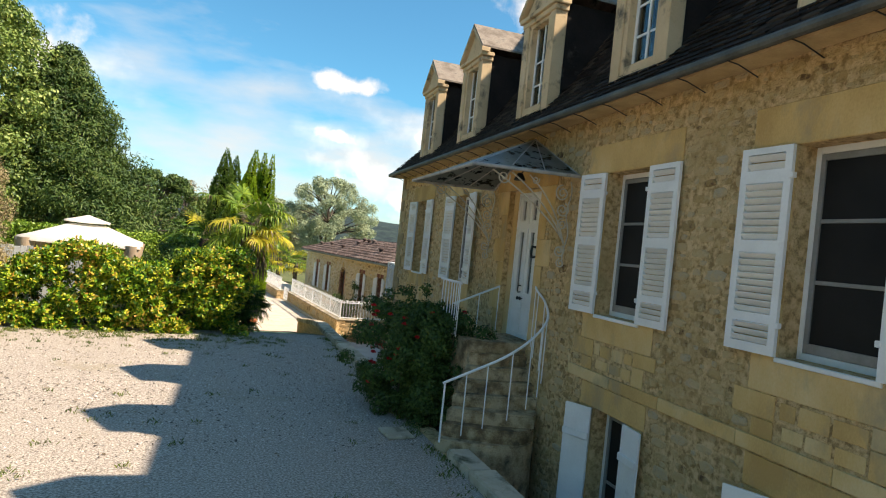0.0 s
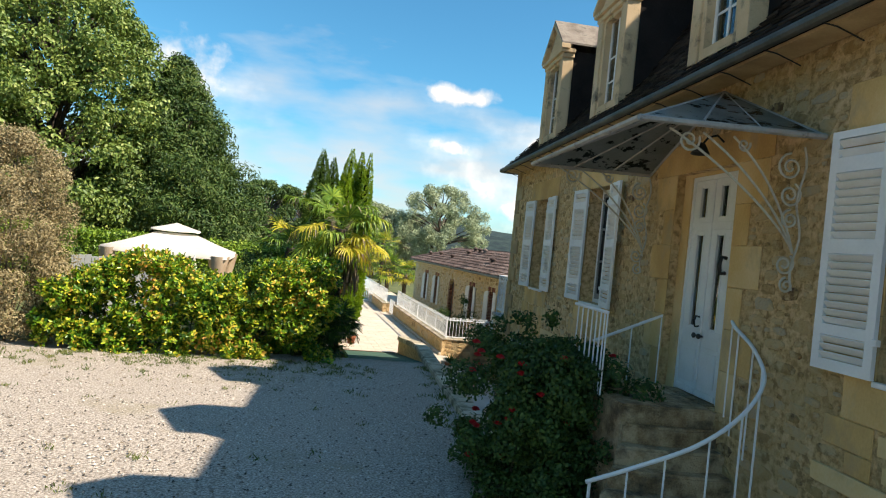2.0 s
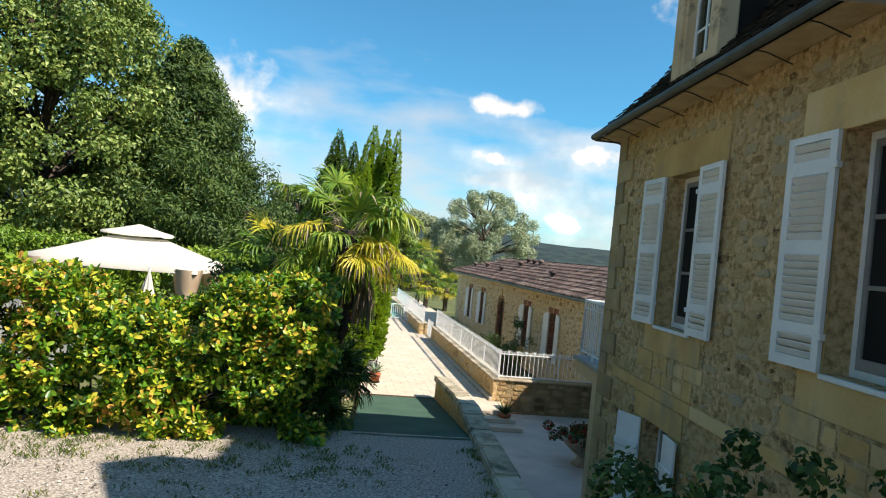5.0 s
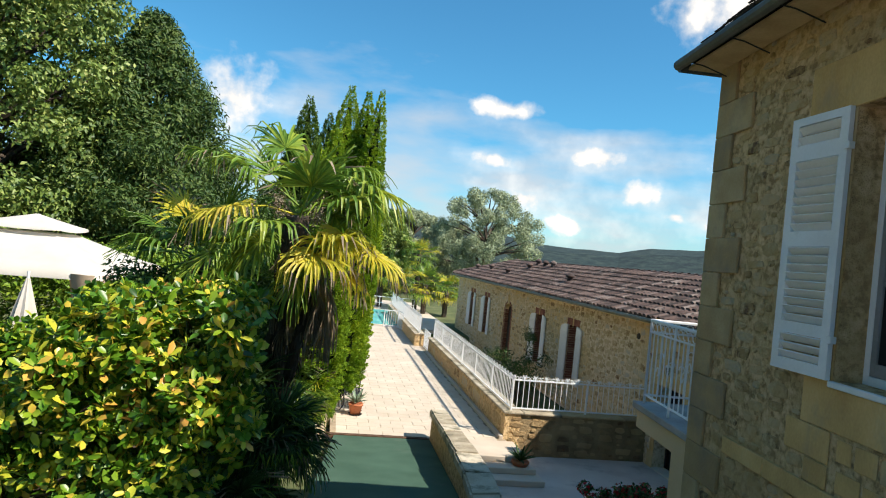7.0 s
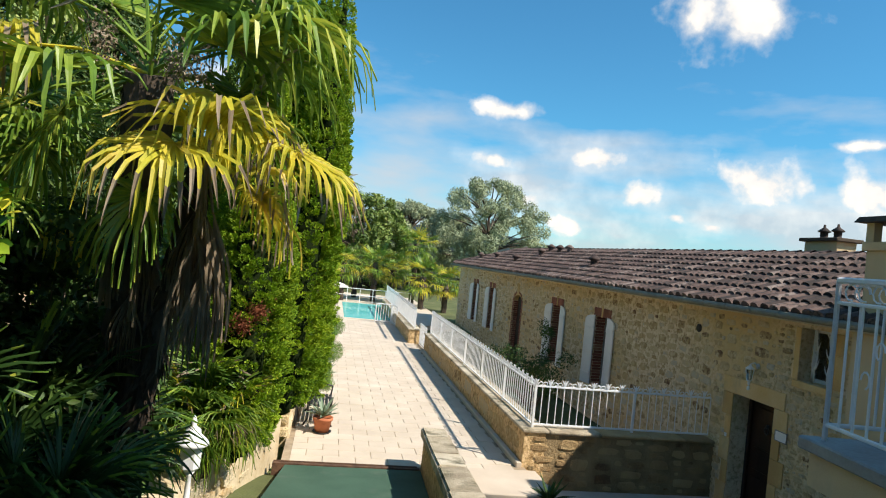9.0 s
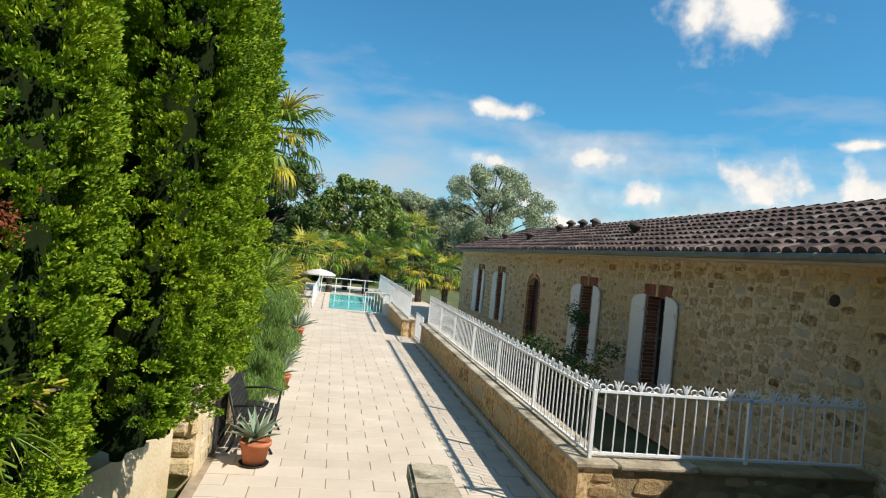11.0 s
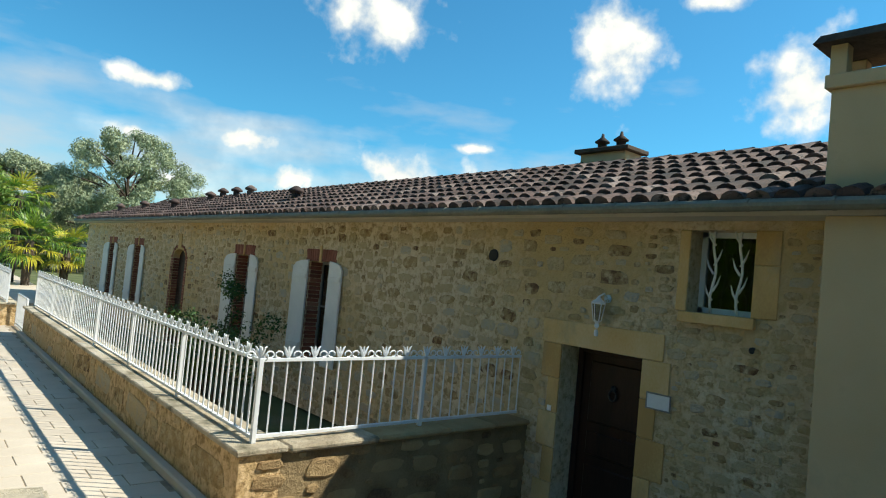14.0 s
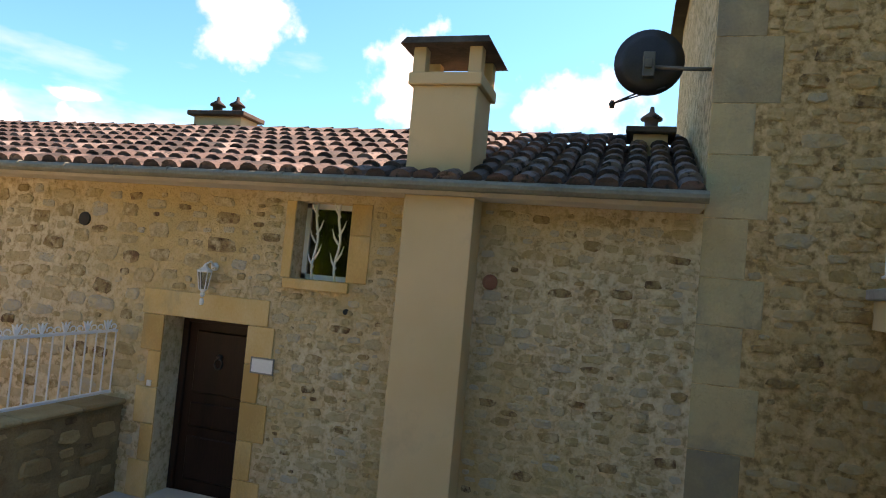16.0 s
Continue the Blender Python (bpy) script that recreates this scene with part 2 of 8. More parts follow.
M_PAVE_R = material("pale_paving_far", [(0.2, (0.50, 0.415, 0.325)), (0.6, (0.60, 0.51, 0.41)), (0.85, (0.67, 0.59, 0.485))], 1.5, 0.9, 0.25, 70, seed="island", piece=0.18, stain=((0.60, 0.50, 0.385), 0.58, 0.82), stain_scale=0.8)
M_JOINT = material("paving_joint", [(0.3, (0.26, 0.195, 0.13)), (0.7, (0.42, 0.335, 0.235))], 6.0, 0.95, 0.4, 60)
M_COURT = material("court_slab", [(0.3, (0.46, 0.40, 0.35)), (0.7, (0.58, 0.52, 0.46))], 1.5, 0.9, 0.2, 70, stain=((0.25, 0.22, 0.2), 0.55, 0.8))
M_MAT = material("green_felt", [(0.3, (0.035, 0.085, 0.055)), (0.7, (0.06, 0.125, 0.085))], 1.4, 0.95, 0.3, 150, stain=((0.11, 0.14, 0.11), 0.6, 0.85), stain_scale=1.5)
M_KERB = material("weathered_kerb_stone", [(0.2, (0.32, 0.26, 0.18)), (0.5, (0.52, 0.44, 0.32)), (0.85, (0.67, 0.59, 0.46))], 3.0, 0.95, 0.8, 40, seed="object", piece=0.4, stain=((0.11, 0.10, 0.055), 0.50, 0.68), stain_scale=2.6, relief=0.03)
# weathered stone colours, darkened further to paint shade into the cross wall
OLD_STOPS = [(0.12, (0.14, 0.08, 0.04)), (0.35, (0.32, 0.21, 0.10)), (0.65, (0.44, 0.31, 0.155)), (0.9, (0.52, 0.40, 0.22))]
M_OLDWALL = material("weathered_shade_tone_rubble", OLD_STOPS, 4.0, 0.95, 0.7, 50, seed="object", piece=0.6, relief=0.04)
M_OLDJOINT = material("weathered_shade_tone_joint", [(0.3, (0.20, 0.135, 0.068)), (0.7, (0.36, 0.26, 0.135))], 4.0, 0.95, 0.7, 50, relief=0.04)
M_RUST = material("rusty_iron", [(0.3, (0.055, 0.030, 0.020)), (0.7, (0.16, 0.085, 0.05))], 8.0, 0.9, 0.4, 60)
M_PEBBLE = material("limestone_chip", [(0.15, (0.08, 0.07, 0.06)), (0.4, (0.30, 0.26, 0.22)), (0.8, (0.66, 0.60, 0.53))], 6.0, 0.95, 0.0, 60, seed="island", piece=0.9)
M_STEP = material("worn_sandstone_step", [(0.34, (0.20, 0.125, 0.065)), (0.48, (0.38, 0.265, 0.145)), (0.64, (0.56, 0.43, 0.27))], 6.0, 0.95, 0.7, 50, seed="object", piece=0.3, stain=((0.10, 0.075, 0.045), 0.50, 0.68), stain_scale=3.2, relief=0.05)
M_CAPSLAB = material("sooty_cap_slab", [(0.3, (0.045, 0.032, 0.024)), (0.7, (0.12, 0.09, 0.065))], 4.0, 0.95, 0.6, 40)
M_WOOD = material("brown_varnished_wood", [(0.3, (0.012, 0.006, 0.005)), (0.7, (0.040, 0.017, 0.011))], 3.0, 0.45, 0.15, 50, stretch_z=0.15, spec=0.25)
M_BRICK = material("red_brick", [(0.2, (0.20, 0.07, 0.045)), (0.6, (0.30, 0.11, 0.07)), (0.9, (0.40, 0.2, 0.13))], 6.0, 0.9, 0.4, 70, seed="object", piece=0.6)
M_EARTH = material("dry_earth_and_grass", [(0.25, (0.06, 0.07, 0.025)), (0.55, (0.11, 0.13, 0.045)), (0.85, (0.24, 0.2, 0.12))], 0.7, 0.95, 0.8, 30)
M_BLACK = material("black_iron", [(0.3, (0.012, 0.012, 0.013)), (0.7, (0.03, 0.03, 0.03))], 5.0, 0.5, 0.1, 60)
# near-black: paints unlit rooms behind openings; also the wall plugs' own colour
M_DARK = material("room_shade_and_plug", [(0.3, (0.03, 0.028, 0.025)), (0.7, (0.05, 0.045, 0.04))], 2.0, 0.9, 0.0)
# insect mesh and the unlit room behind it, painted as one near-black
M_MESH = material("insect_mesh_room_shade", [(0.3, (0.008, 0.008, 0.008)), (0.7, (0.018, 0.017, 0.016))], 1.5, 0.7, 0.0, 200, spec=0.25)
M_TERRA = material("terracotta", [(0.3, (0.42, 0.13, 0.06)), (0.7, (0.55, 0.2, 0.09))], 5.0, 0.8, 0.15, 60, stain=((0.5, 0.36, 0.26), 0.6, 0.85), stain_scale=5.0)
M_CLOTH = material("cream_canvas", [(0.3, (0.70, 0.64, 0.56)), (0.7, (0.80, 0.75, 0.68))], 2.0, 0.9, 0.2, 90, through_light=0.25)
M_BARK = material("bark", [(0.2, (0.035, 0.025, 0.018)), (0.6, (0.10, 0.075, 0.055)), (0.9, (0.18, 0.15, 0.12))], 6.0, 0.95, 0.9, 40, stretch_z=0.3)

M_EAVE = material("cream_eaves_paint", [(0.3, (0.50, 0.45, 0.36)), (0.7, (0.60, 0.55, 0.45))], 3.0, 0.7, 0.1, 40)
M_SLABG = material("grey_slab_edge", [(0.3, (0.24, 0.23, 0.22)), (0.7, (0.38, 0.37, 0.35))], 3.0, 0.7, 0.15, 40)
M_PALEWALL = material("pale_limestone_wall", [(0.2, (0.42, 0.31, 0.17)), (0.5, (0.60, 0.49, 0.32)), (0.85, (0.72, 0.63, 0.47))], 2.2, 0.95, 0.8, 30)
M_PALESTONE = material("pale_bed_stone", [(0.2, (0.46, 0.33, 0.17)), (0.45, (0.62, 0.49, 0.30)), (0.75, (0.72, 0.62, 0.44))], 8.0, 0.95, 0.8, 40, seed="object", piece=0.5, stain=((0.64, 0.53, 0.35), 0.48, 0.60), stain_scale=6.0, relief=0.04)
M_CLOTHW = material("beige_curtain", [(0.3, (0.42, 0.30, 0.20)), (0.7, (0.55, 0.42, 0.30))], 2.0, 0.9, 0.2, 90)
M_GREYBOARD = material("weathered_board", [(0.3, (0.30, 0.31, 0.31)), (0.7, (0.46, 0.47, 0.46))], 3.0, 0.8, 0.3, 40, seed="object", piece=0.4, stretch_z=0.2)
M_POOL = material("turquoise_water", [(0.3, (0.12, 0.66, 0.66)), (0.7, (0.22, 0.76, 0.74))], 3.0, 0.08, 0.05, 8)
M_AWN = material("awning_iron", [(0.3, (0.30, 0.29, 0.27)), (0.7, (0.44, 0.43, 0.40))], 5.0, 0.6, 0.2, 40, stain=((0.12, 0.07, 0.04), 0.58, 0.72), stain_scale=6.0)
M_SCROLL = material("faded_scroll_iron", [(0.3, (0.46, 0.42, 0.34)), (0.7, (0.58, 0.54, 0.45))], 5.0, 0.6, 0.2, 40, stain=((0.2, 0.12, 0.07), 0.58, 0.75), stain_scale=7.0)
M_OLDGLASS = material("stained_wired_glass", [(0.3, (0.20, 0.22, 0.20)), (0.7, (0.32, 0.34, 0.31))], 2.0, 0.25, 0.1, 60, stain=((0.015, 0.015, 0.012), 0.54, 0.58), stain_scale=5.0, through_light=0.45)
M_ZINCL = material("light_zinc_gutter", [(0.3, (0.15, 0.15, 0.115)), (0.7, (0.27, 0.265, 0.205))], 3.0, 0.6, 0.1, 40, metal=0.2, stain=((0.14, 0.13, 0.10), 0.5, 0.75), stain_scale=3.0)
M_QUOIN = material("weathered_quoin", [(0.2, (0.34, 0.28, 0.18)), (0.5, (0.50, 0.41, 0.25)), (0.85, (0.60, 0.48, 0.27))], 3.0, 0.95, 0.6, 40, seed="object", piece=0.6, stain=((0.25, 0.235, 0.19), 0.50, 0.70), stain_scale=1.4, relief=0.03)
M_DORM = material("pale_dormer_stone", [(0.2, (0.46, 0.32, 0.18)), (0.55, (0.62, 0.46, 0.28)), (0.85, (0.70, 0.55, 0.37))], 1.5, 0.9, 0.3, 70, stain=((0.12, 0.10, 0.075), 0.54, 0.68), stain_scale=2.6)
M_SOFFIT = material("stone_eaves_moulding", [(0.3, (0.42, 0.29, 0.14)), (0.7, (0.58, 0.42, 0.22))], 4.0, 0.9, 0.3, 40)
M_GREYWOOD = material("grey_sash_paint", [(0.3, (0.20, 0.20, 0.19)), (0.7, (0.29, 0.29, 0.28))], 3.0, 0.5, 0.05, 40)
M_OLDTILE = material("lichened_tile", [(0.2, (0.10, 0.08, 0.065)), (0.5, (0.24, 0.2, 0.165)), (0.85, (0.40, 0.36, 0.31))], 4.0, 0.95, 0.8, 35, stain=((0.05, 0.05, 0.04), 0.55, 0.7), stain_scale=4.0)


def glass_material(name, tint, rough=0.03):
    m = bpy.data.materials.new(name)
    m.use_nodes = True
    n, l = m.node_tree.nodes, m.node_tree.links
    b = n["Principled BSDF"]
    b.inputs["Base Color"].default_value = (*tint, 1)
    b.inputs["Roughness"].default_value = rough
    b.inputs["Transmission Weight"].default_value = 1.0
    b.inputs["IOR"].default_value = 1.45
    return m


M_GLASS = glass_material("window_glass", (0.55, 0.6, 0.6))


def leaf_material(name, stops, patch=0.8, piece=0.6, rough=0.5, light=0.3):
    return material(name, stops, patch, rough, 0.0, 20, seed="island", piece=piece, through_light=light)


# ---- mesh helpers ----


def part(name, bm, mat, parent=None, label="", smooth=False):
    me = bpy.data.meshes.new(name)
    bm.normal_update()
    bm.to_mesh(me)
    bm.free()
    if smooth:
        me.shade_smooth()
    me.materials.append(mat)
    ob = new(name, me)
    ob.parent = parent
    if label:
        tagged(ob, label)
    return ob


def arrays(name, verts, faces, mat, parent=None, label=""):
    """A mesh from numpy rows of vertices and of equal-sided faces."""
    me = bpy.data.meshes.new(name)
    verts, faces = np.asarray(verts, np.float32), np.asarray(faces, np.int32)
    k = faces.shape[1]
    me.vertices.add(len(verts))
    me.vertices.foreach_set("co", verts.ravel())
    me.loops.add(faces.size)
    me.loops.foreach_set("vertex_index", faces.ravel())
    me.polygons.add(len(faces))
    me.polygons.foreach_set("loop_start", np.arange(0, faces.size, k, dtype=np.int32))
    me.polygons.foreach_set("loop_total", np.full(len(faces), k, np.int32))
    me.update(calc_edges=True)
    me.materials.append(mat)
    ob = new(name, me)
    ob.parent = parent
    if label:
        tagged(ob, label)
    return ob


def empty(name, m=None, label="", category="", group="", kind=""):
    ob = new(name)
    ob.empty_display_size = 0.2
    if m is not None:
        ob.matrix_world = m
    return tagged(ob, label, category, group, kind)


def box(bm, x0, x1, y0, y1, z0, z1, m=None):
    v = [bm.verts.new(Vector(p) if m is None else m @ Vector(p)) for p in ((x0, y0, z0), (x1, y0, z0), (x1, y1, z0), (x0, y1, z0), (x0, y0, z1), (x1, y0, z1), (x1, y1, z1), (x0, y1, z1))]
    for f in ((3, 2, 1, 0), (4, 5, 6, 7), (0, 1, 5, 4), (1, 2, 6, 5), (2, 3, 7, 6), (3, 0, 4, 7)):
        bm.faces.new([v[i] for i in f])
    return v


def boxes(*rows, bevel=0.0, m=None):
    bm = bmesh.new()
    for r in rows:
        box(bm, *r, m=m)
    if bevel:
        bmesh.ops.bevel(bm, geom=bm.edges[:], offset=bevel, segments=1, affect="EDGES", clamp_overlap=True)
    return bm


def prism(bm, poly, axis, a, b, m=None):
    """Extrude a polygon of (p, q) along an axis between a and b. axis x: (p, q) = (y, z); y: (x, z); z: (x, y)."""
    def at(p, q, w):
        v = Vector({"x": (w, p, q), "y": (p, w, q), "z": (p, q, w)}[axis])
        return v if m is None else m @ v
    lo = [bm.verts.new(at(p, q, a)) for p, q in poly]
    hi = [bm.verts.new(at(p, q, b)) for p, q in poly]
    fs = [bm.faces.new(lo), bm.faces.new(hi[::-1])]
    for i in range(len(poly)):
        j = (i + 1) % len(poly)
        fs.append(bm.faces.new((lo[j], lo[i], hi[i], hi[j])))
    bmesh.ops.recalc_face_normals(bm, faces=fs)
    return fs


def tube(bm, pts, radius, sides=8, caps=True):
    """A round bar along pts; radius may be one number or one for each point."""
    pts = [Vector(p) for p in pts]
    rad = radius if isinstance(radius, (list, tuple)) else [radius] * len(pts)
    rings, prev = [], None
    for i, p in enumerate(pts):
        d = (pts[min(i + 1, len(pts) - 1)] - pts[max(i - 1, 0)]).normalized()
        ref = prev if prev is not None else (Vector((0, 0, 1)) if abs(d.z) < 0.9 else Vector((1, 0, 0)))
        s = (ref - d * ref.dot(d)).normalized()
        prev = s
        t = d.cross(s)
        rings.append([bm.verts.new(p + (s * math.cos(k * math.tau / sides) + t * math.sin(k * math.tau / sides)) * rad[i]) for k in range(sides)])
    for a, b in zip(rings, rings[1:]):
        for k in range(sides):
            bm.faces.new((a[k], a[(k + 1) % sides], b[(k + 1) % sides], b[k]))
    if caps:
        bm.faces.new(rings[0][::-1])
        bm.faces.new(rings[-1])


def lathe(bm, profile, m=None, sides=20):
    """Turn (radius, z) rows about z."""
    rings = []
    for r, z in profile:
        ring = []
        for k in range(sides):
            v = Vector((r * math.cos(k * math.tau / sides), r * math.sin(k * math.tau / sides), z))
            ring.append(bm.verts.new(v if m is None else m @ v))
        rings.append(ring)
    for a, b in zip(rings, rings[1:]):
        for k in range(sides):
            bm.faces.new((a[k], a[(k + 1) % sides], b[(k + 1) % sides], b[k]))
    bm.faces.new(rings[0][::-1])
    bm.faces.new(rings[-1])


def wall_plate(u0, u1, z0, z1, thick, holes, axis="x", at=0.0, top=None):
    """A wall in the plane axis = at, thick behind it, with openings (u0, u1, z0, z1) that go through it."""
    us = sorted({u0, u1, *[h[0] for h in holes], *[h[1] for h in holes]})
    zs = sorted({z0, z1, *[h[2] for h in holes], *[h[3] for h in holes]})
    solid = {}
    for i in range(len(us) - 1):
        for j in range(len(zs) - 1):
            cu, cz = (us[i] + us[i + 1]) / 2, (zs[j] + zs[j + 1]) / 2
            solid[i, j] = not any(h[0] < cu < h[1] and h[2] < cz < h[3] for h in holes)
    bm = bmesh.new()
    cache = {}

    def v(u, z, w):
        key = (u, z, w)
        if key not in cache:
            cache[key] = bm.verts.new((at + w, u, z) if axis == "x" else (u, at + w, z))
        return cache[key]
    for (i, j), s in solid.items():
        if not s:
            continue
        a, b, c, d = us[i], us[i + 1], zs[j], zs[j + 1]
        bm.faces.new((v(a, c, 0), v(b, c, 0), v(b, d, 0), v(a, d, 0)))
        bm.faces.new((v(a, d, thick), v(b, d, thick), v(b, c, thick), v(a, c, thick)))
        for di, dj, p, q in ((-1, 0, (a, c), (a, d)), (1, 0, (b, d), (b, c)), (0, -1, (b, c), (a, c)), (0, 1, (a, d), (b, d))):
            if not solid.get((i + di, j + dj), False):
                bm.faces.new((v(*p, 0), v(*q, 0), v(*q, thick), v(*p, thick)))
    bmesh.ops.recalc_face_normals(bm, faces=bm.faces[:])
    return bm


def rubble_layout(u0, u1, z0, z1, keep_out, rng, course=0.15, wide=0.3, bare=0.0, square=0.42):
    """Irregular stones of mixed size thrown into the wall, the large ones first: polygons of (u, z) with the joints left open."""
    area = (u1 - u0) * (z1 - z0)
    tries = int(area / (course * wide) * 16)
    sizes = sorted((rng.random() ** 1.8 for _ in range(tries)), reverse=True)
    cell, taken, stones = wide * 1.3, collections.defaultdict(list), []
    for r in sizes:
        w, h = wide * (0.38 + 1.25 * r) * rng.uniform(0.8, 1.25), course * (0.50 + 0.85 * r) * rng.uniform(0.75, 1.25)
        if rng.random() < bare * 0.6:
            continue
        a, z = rng.uniform(u0, u1 - w), rng.uniform(z0, z1 - h)
        if a < u0 or z < z0:
            continue
        b, t = a + w, z + h
        if any(a < k[1] + 0.005 and b > k[0] - 0.005 and z < k[3] + 0.005 and t > k[2] - 0.005 for k in keep_out):
            continue
        ij = [(i, j) for i in range(int(a / cell) - 1, int(b / cell) + 2) for j in range(int(z / cell) - 1, int(t / cell) + 2)]
        g = 0.003 + 0.008 * rng.random()
        if any(a < q[1] + g and b > q[0] - g and z < q[3] + g and t > q[2] - g for c in ij for q in taken[c]):
            continue
        taken[int((a + b) / 2 / cell), int((z + t) / 2 / cell)].append((a, b, z, t))
        cu, cz, ru, rz, lean = (a + b) / 2, (z + t) / 2, w / 2, h / 2, rng.uniform(-0.10, 0.10)
        n = 10
        pts = []
        for k in range(n):
            th = (k + 0.5 + rng.uniform(-0.32, 0.32)) * math.tau / n
            c, s = math.cos(th), math.sin(th)
            pu, pz = ru * math.copysign(abs(c) ** square, c) * rng.uniform(0.70, 1.0), rz * math.copysign(abs(s) ** square, s) * rng.uniform(0.70, 1.0)
            pts.append((cu + pu, cz + pz + lean * pu * 0.6))
        stones.append(pts)
    return stones


def stone_geometry(pts, place, rng, proud=0.018):
    """Vertices and faces of one stone; place(u, z, out) gives the point."""
    n = len(pts)
    cu, cz = sum(p[0] for p in pts) / n, sum(p[1] for p in pts) / n
    f = proud * rng.uniform(0.35, 1.25)
    vs = [place(u, z, -0.03) for u, z in pts] + [place(u, z, f * 0.55) for u, z in pts]
    vs += [place(cu + (u - cu) * 0.82, cz + (z - cz) * 0.78, f + rng.uniform(-0.004, 0.004)) for u, z in pts]
    fs = []
    for r in (0, n):
        for k in range(n):
            j = (k + 1) % n
            fs.append((r + k, r + j, r + n + j, r + n + k))
    return vs, fs, tuple(range(2 * n, 3 * n))


def rubble(parent, stones, place, near, rng, proud=0.018, limit=290, mats=None, joined=None):
    """The stones that near(u, z) picks are parts; the others are one joined mesh."""
    single = [s for s in stones if near(s[0][0], s[0][1])][:limit]
    ids = {id(s) for s in single}
    verts, faces, caps = [], [], []
    for s in stones:
        if id(s) in ids:
            continue
        vs, fs, cap = stone_geometry(s, place, rng, proud)
        o = len(verts)
        verts += vs
        faces += [tuple(i + o for i in f) for f in fs] + [tuple(i + o for i in cap)]
    me = bpy.data.meshes.new("rubble")
    me.from_pydata(verts, [], faces)
    me.materials.append(joined or mats or M_RUBBLE)
    ob = tagged(new("rubble", me), kind="stuff")
    ob.parent = parent
    for s in single:
        vs, fs, cap = stone_geometry(s, place, rng, proud)
        me = bpy.data.meshes.new("stone")
        me.from_pydata(vs, [], [*fs, cap])
        me.materials.append(mats or M_RUBBLE_1)
        o = new("stone", me)
        o.parent = parent

# ---- ground ----


def kerb_x(y):
    """The yard side of the low retaining wall beside the court."""
    return 3.85 + 0.0735 * (y - 8.0) + 0.0125 * max(0.0, y - 18.3)


def kerb_z(y):
    """Foot of the kerb stones: level, then falling towards the terrace."""
    return -0.57 * min(max((y - 20.6) / 5.0, 0.0), 1.0)


def ramp_z(y):
    return -1.02 * min(max((y - 18.4) / 7.0, 0.0), 1.0)


def ground_height(x, y):
    if y < 25.4:
        if x > kerb_x(y) + 0.1:
            h = -1.5
        elif y > 18.2 and x > 1.9:
            h = ramp_z(y) - 0.14
        elif y > 19.0 and x > 0.3:
            h = -0.45 * min((y - 19.0) / 2.5, 1.0) - 0.06
        else:
            h = -0.06
    elif x > 2.5 and y < 45:
        h = -1.5 if x > 7.1 else -1.2
    elif y < 45:
        h = -0.45 if x > -1 else -0.1
    else:
        h = -1.25
    far = max(abs(x) - 25, y - 65, -20 - y, 0.0)
    return h - min(far, 400) * 0.015


gx = np.concatenate([np.linspace(-1500, -60, 18), np.linspace(-50, -8, 22), np.linspace(-7.75, 16, 96), np.linspace(18, 60, 15), np.linspace(80, 1500, 18)])
gy = np.concatenate([np.linspace(-1500, -60, 12), np.linspace(-50, -2, 20), np.linspace(0, 47, 189), np.linspace(49, 90, 18), np.linspace(110, 1600, 20)])
gv = [(x, y, ground_height(x, y)) for y in gy for x in gx]
nx = len(gx)
gf = [(j * nx + i, j * nx + i + 1, (j + 1) * nx + i + 1, (j + 1) * nx + i) for j in range(len(gy) - 1) for i in range(nx - 1)]
tagged(arrays("ground", gv, gf, M_EARTH), "dry earth and patchy grass ground reaching the hills", "ground", kind="structure")

# gravel yard, with a shallow uneven surface
bm = bmesh.new()
rng = random.Random(5)
rows = []
ys = [-14 + 0.5 * k for k in range(66)]
for y in ys:
    edge = kerb_x(y) + 0.03
    row = []
    for k in range(60):
        x = -22 + (edge + 22) * k / 59
        row.append(bm.verts.new((x, y, 0.018 * (noise.noise(Vector((x * 0.4, y * 0.4, 0))) - 0.2) if k < 58 else 0)))
    rows.append(row)
for a, b in zip(rows, rows[1:]):
    for k in range(59):
        bm.faces.new((a[k], a[k + 1], b[k + 1], b[k]))
tagged(part("gravel_yard", bm, M_GRAVEL, None, smooth=True), "pale crushed limestone gravel yard with tufts of weed", "gravel", kind="structure")

# felt-covered ramp down to the terrace
bm = bmesh.new()
prev = None
for k in range(29):
    y = 18.35 + k * 0.25
    x0 = 2.75 + (y - 18.35) * 0.075
    x1 = kerb_x(y) + 0.02
    z = ramp_z(y) + 0.012
    row = [bm.verts.new((x0 + (x1 - x0) * i / 6, y, z + 0.008 * noise.noise(Vector((i * 0.7, y * 1.3, 3))))) for i in range(7)]
    if prev:
        for i in range(6):
            bm.faces.new((prev[i], prev[i + 1], row[i + 1], row[i]))
    prev = row
tagged(part("ramp", bm, M_MAT, None, smooth=True), "sloping driveway ramp covered with dark green felt", "ramp", kind="structure")

# drain across the foot of the ramp
drain = empty("drain_channel", pose(0, 0, 0), "rusty slotted drain grate across the ramp foot", "drain")
part("frame", boxes((3.10, 5.22, 25.36, 25.43, -1.16, -0.985), (3.10, 5.22, 25.60, 25.63, -1.16, -1.03), (3.30, 5.22, 25.43, 25.60, -1.16, -1.14)), M_RUST, drain)
bar = part("grate_bar", boxes((-0.012, 0.012, 25.43, 25.60, -1.07, -1.045)), M_BLACK, drain)
for k in range(59):
    o = bar if k == 0 else bar.copy()
    if k:
        scene.collection.objects.link(o)
    o.location.x = 3.33 + k * 0.032

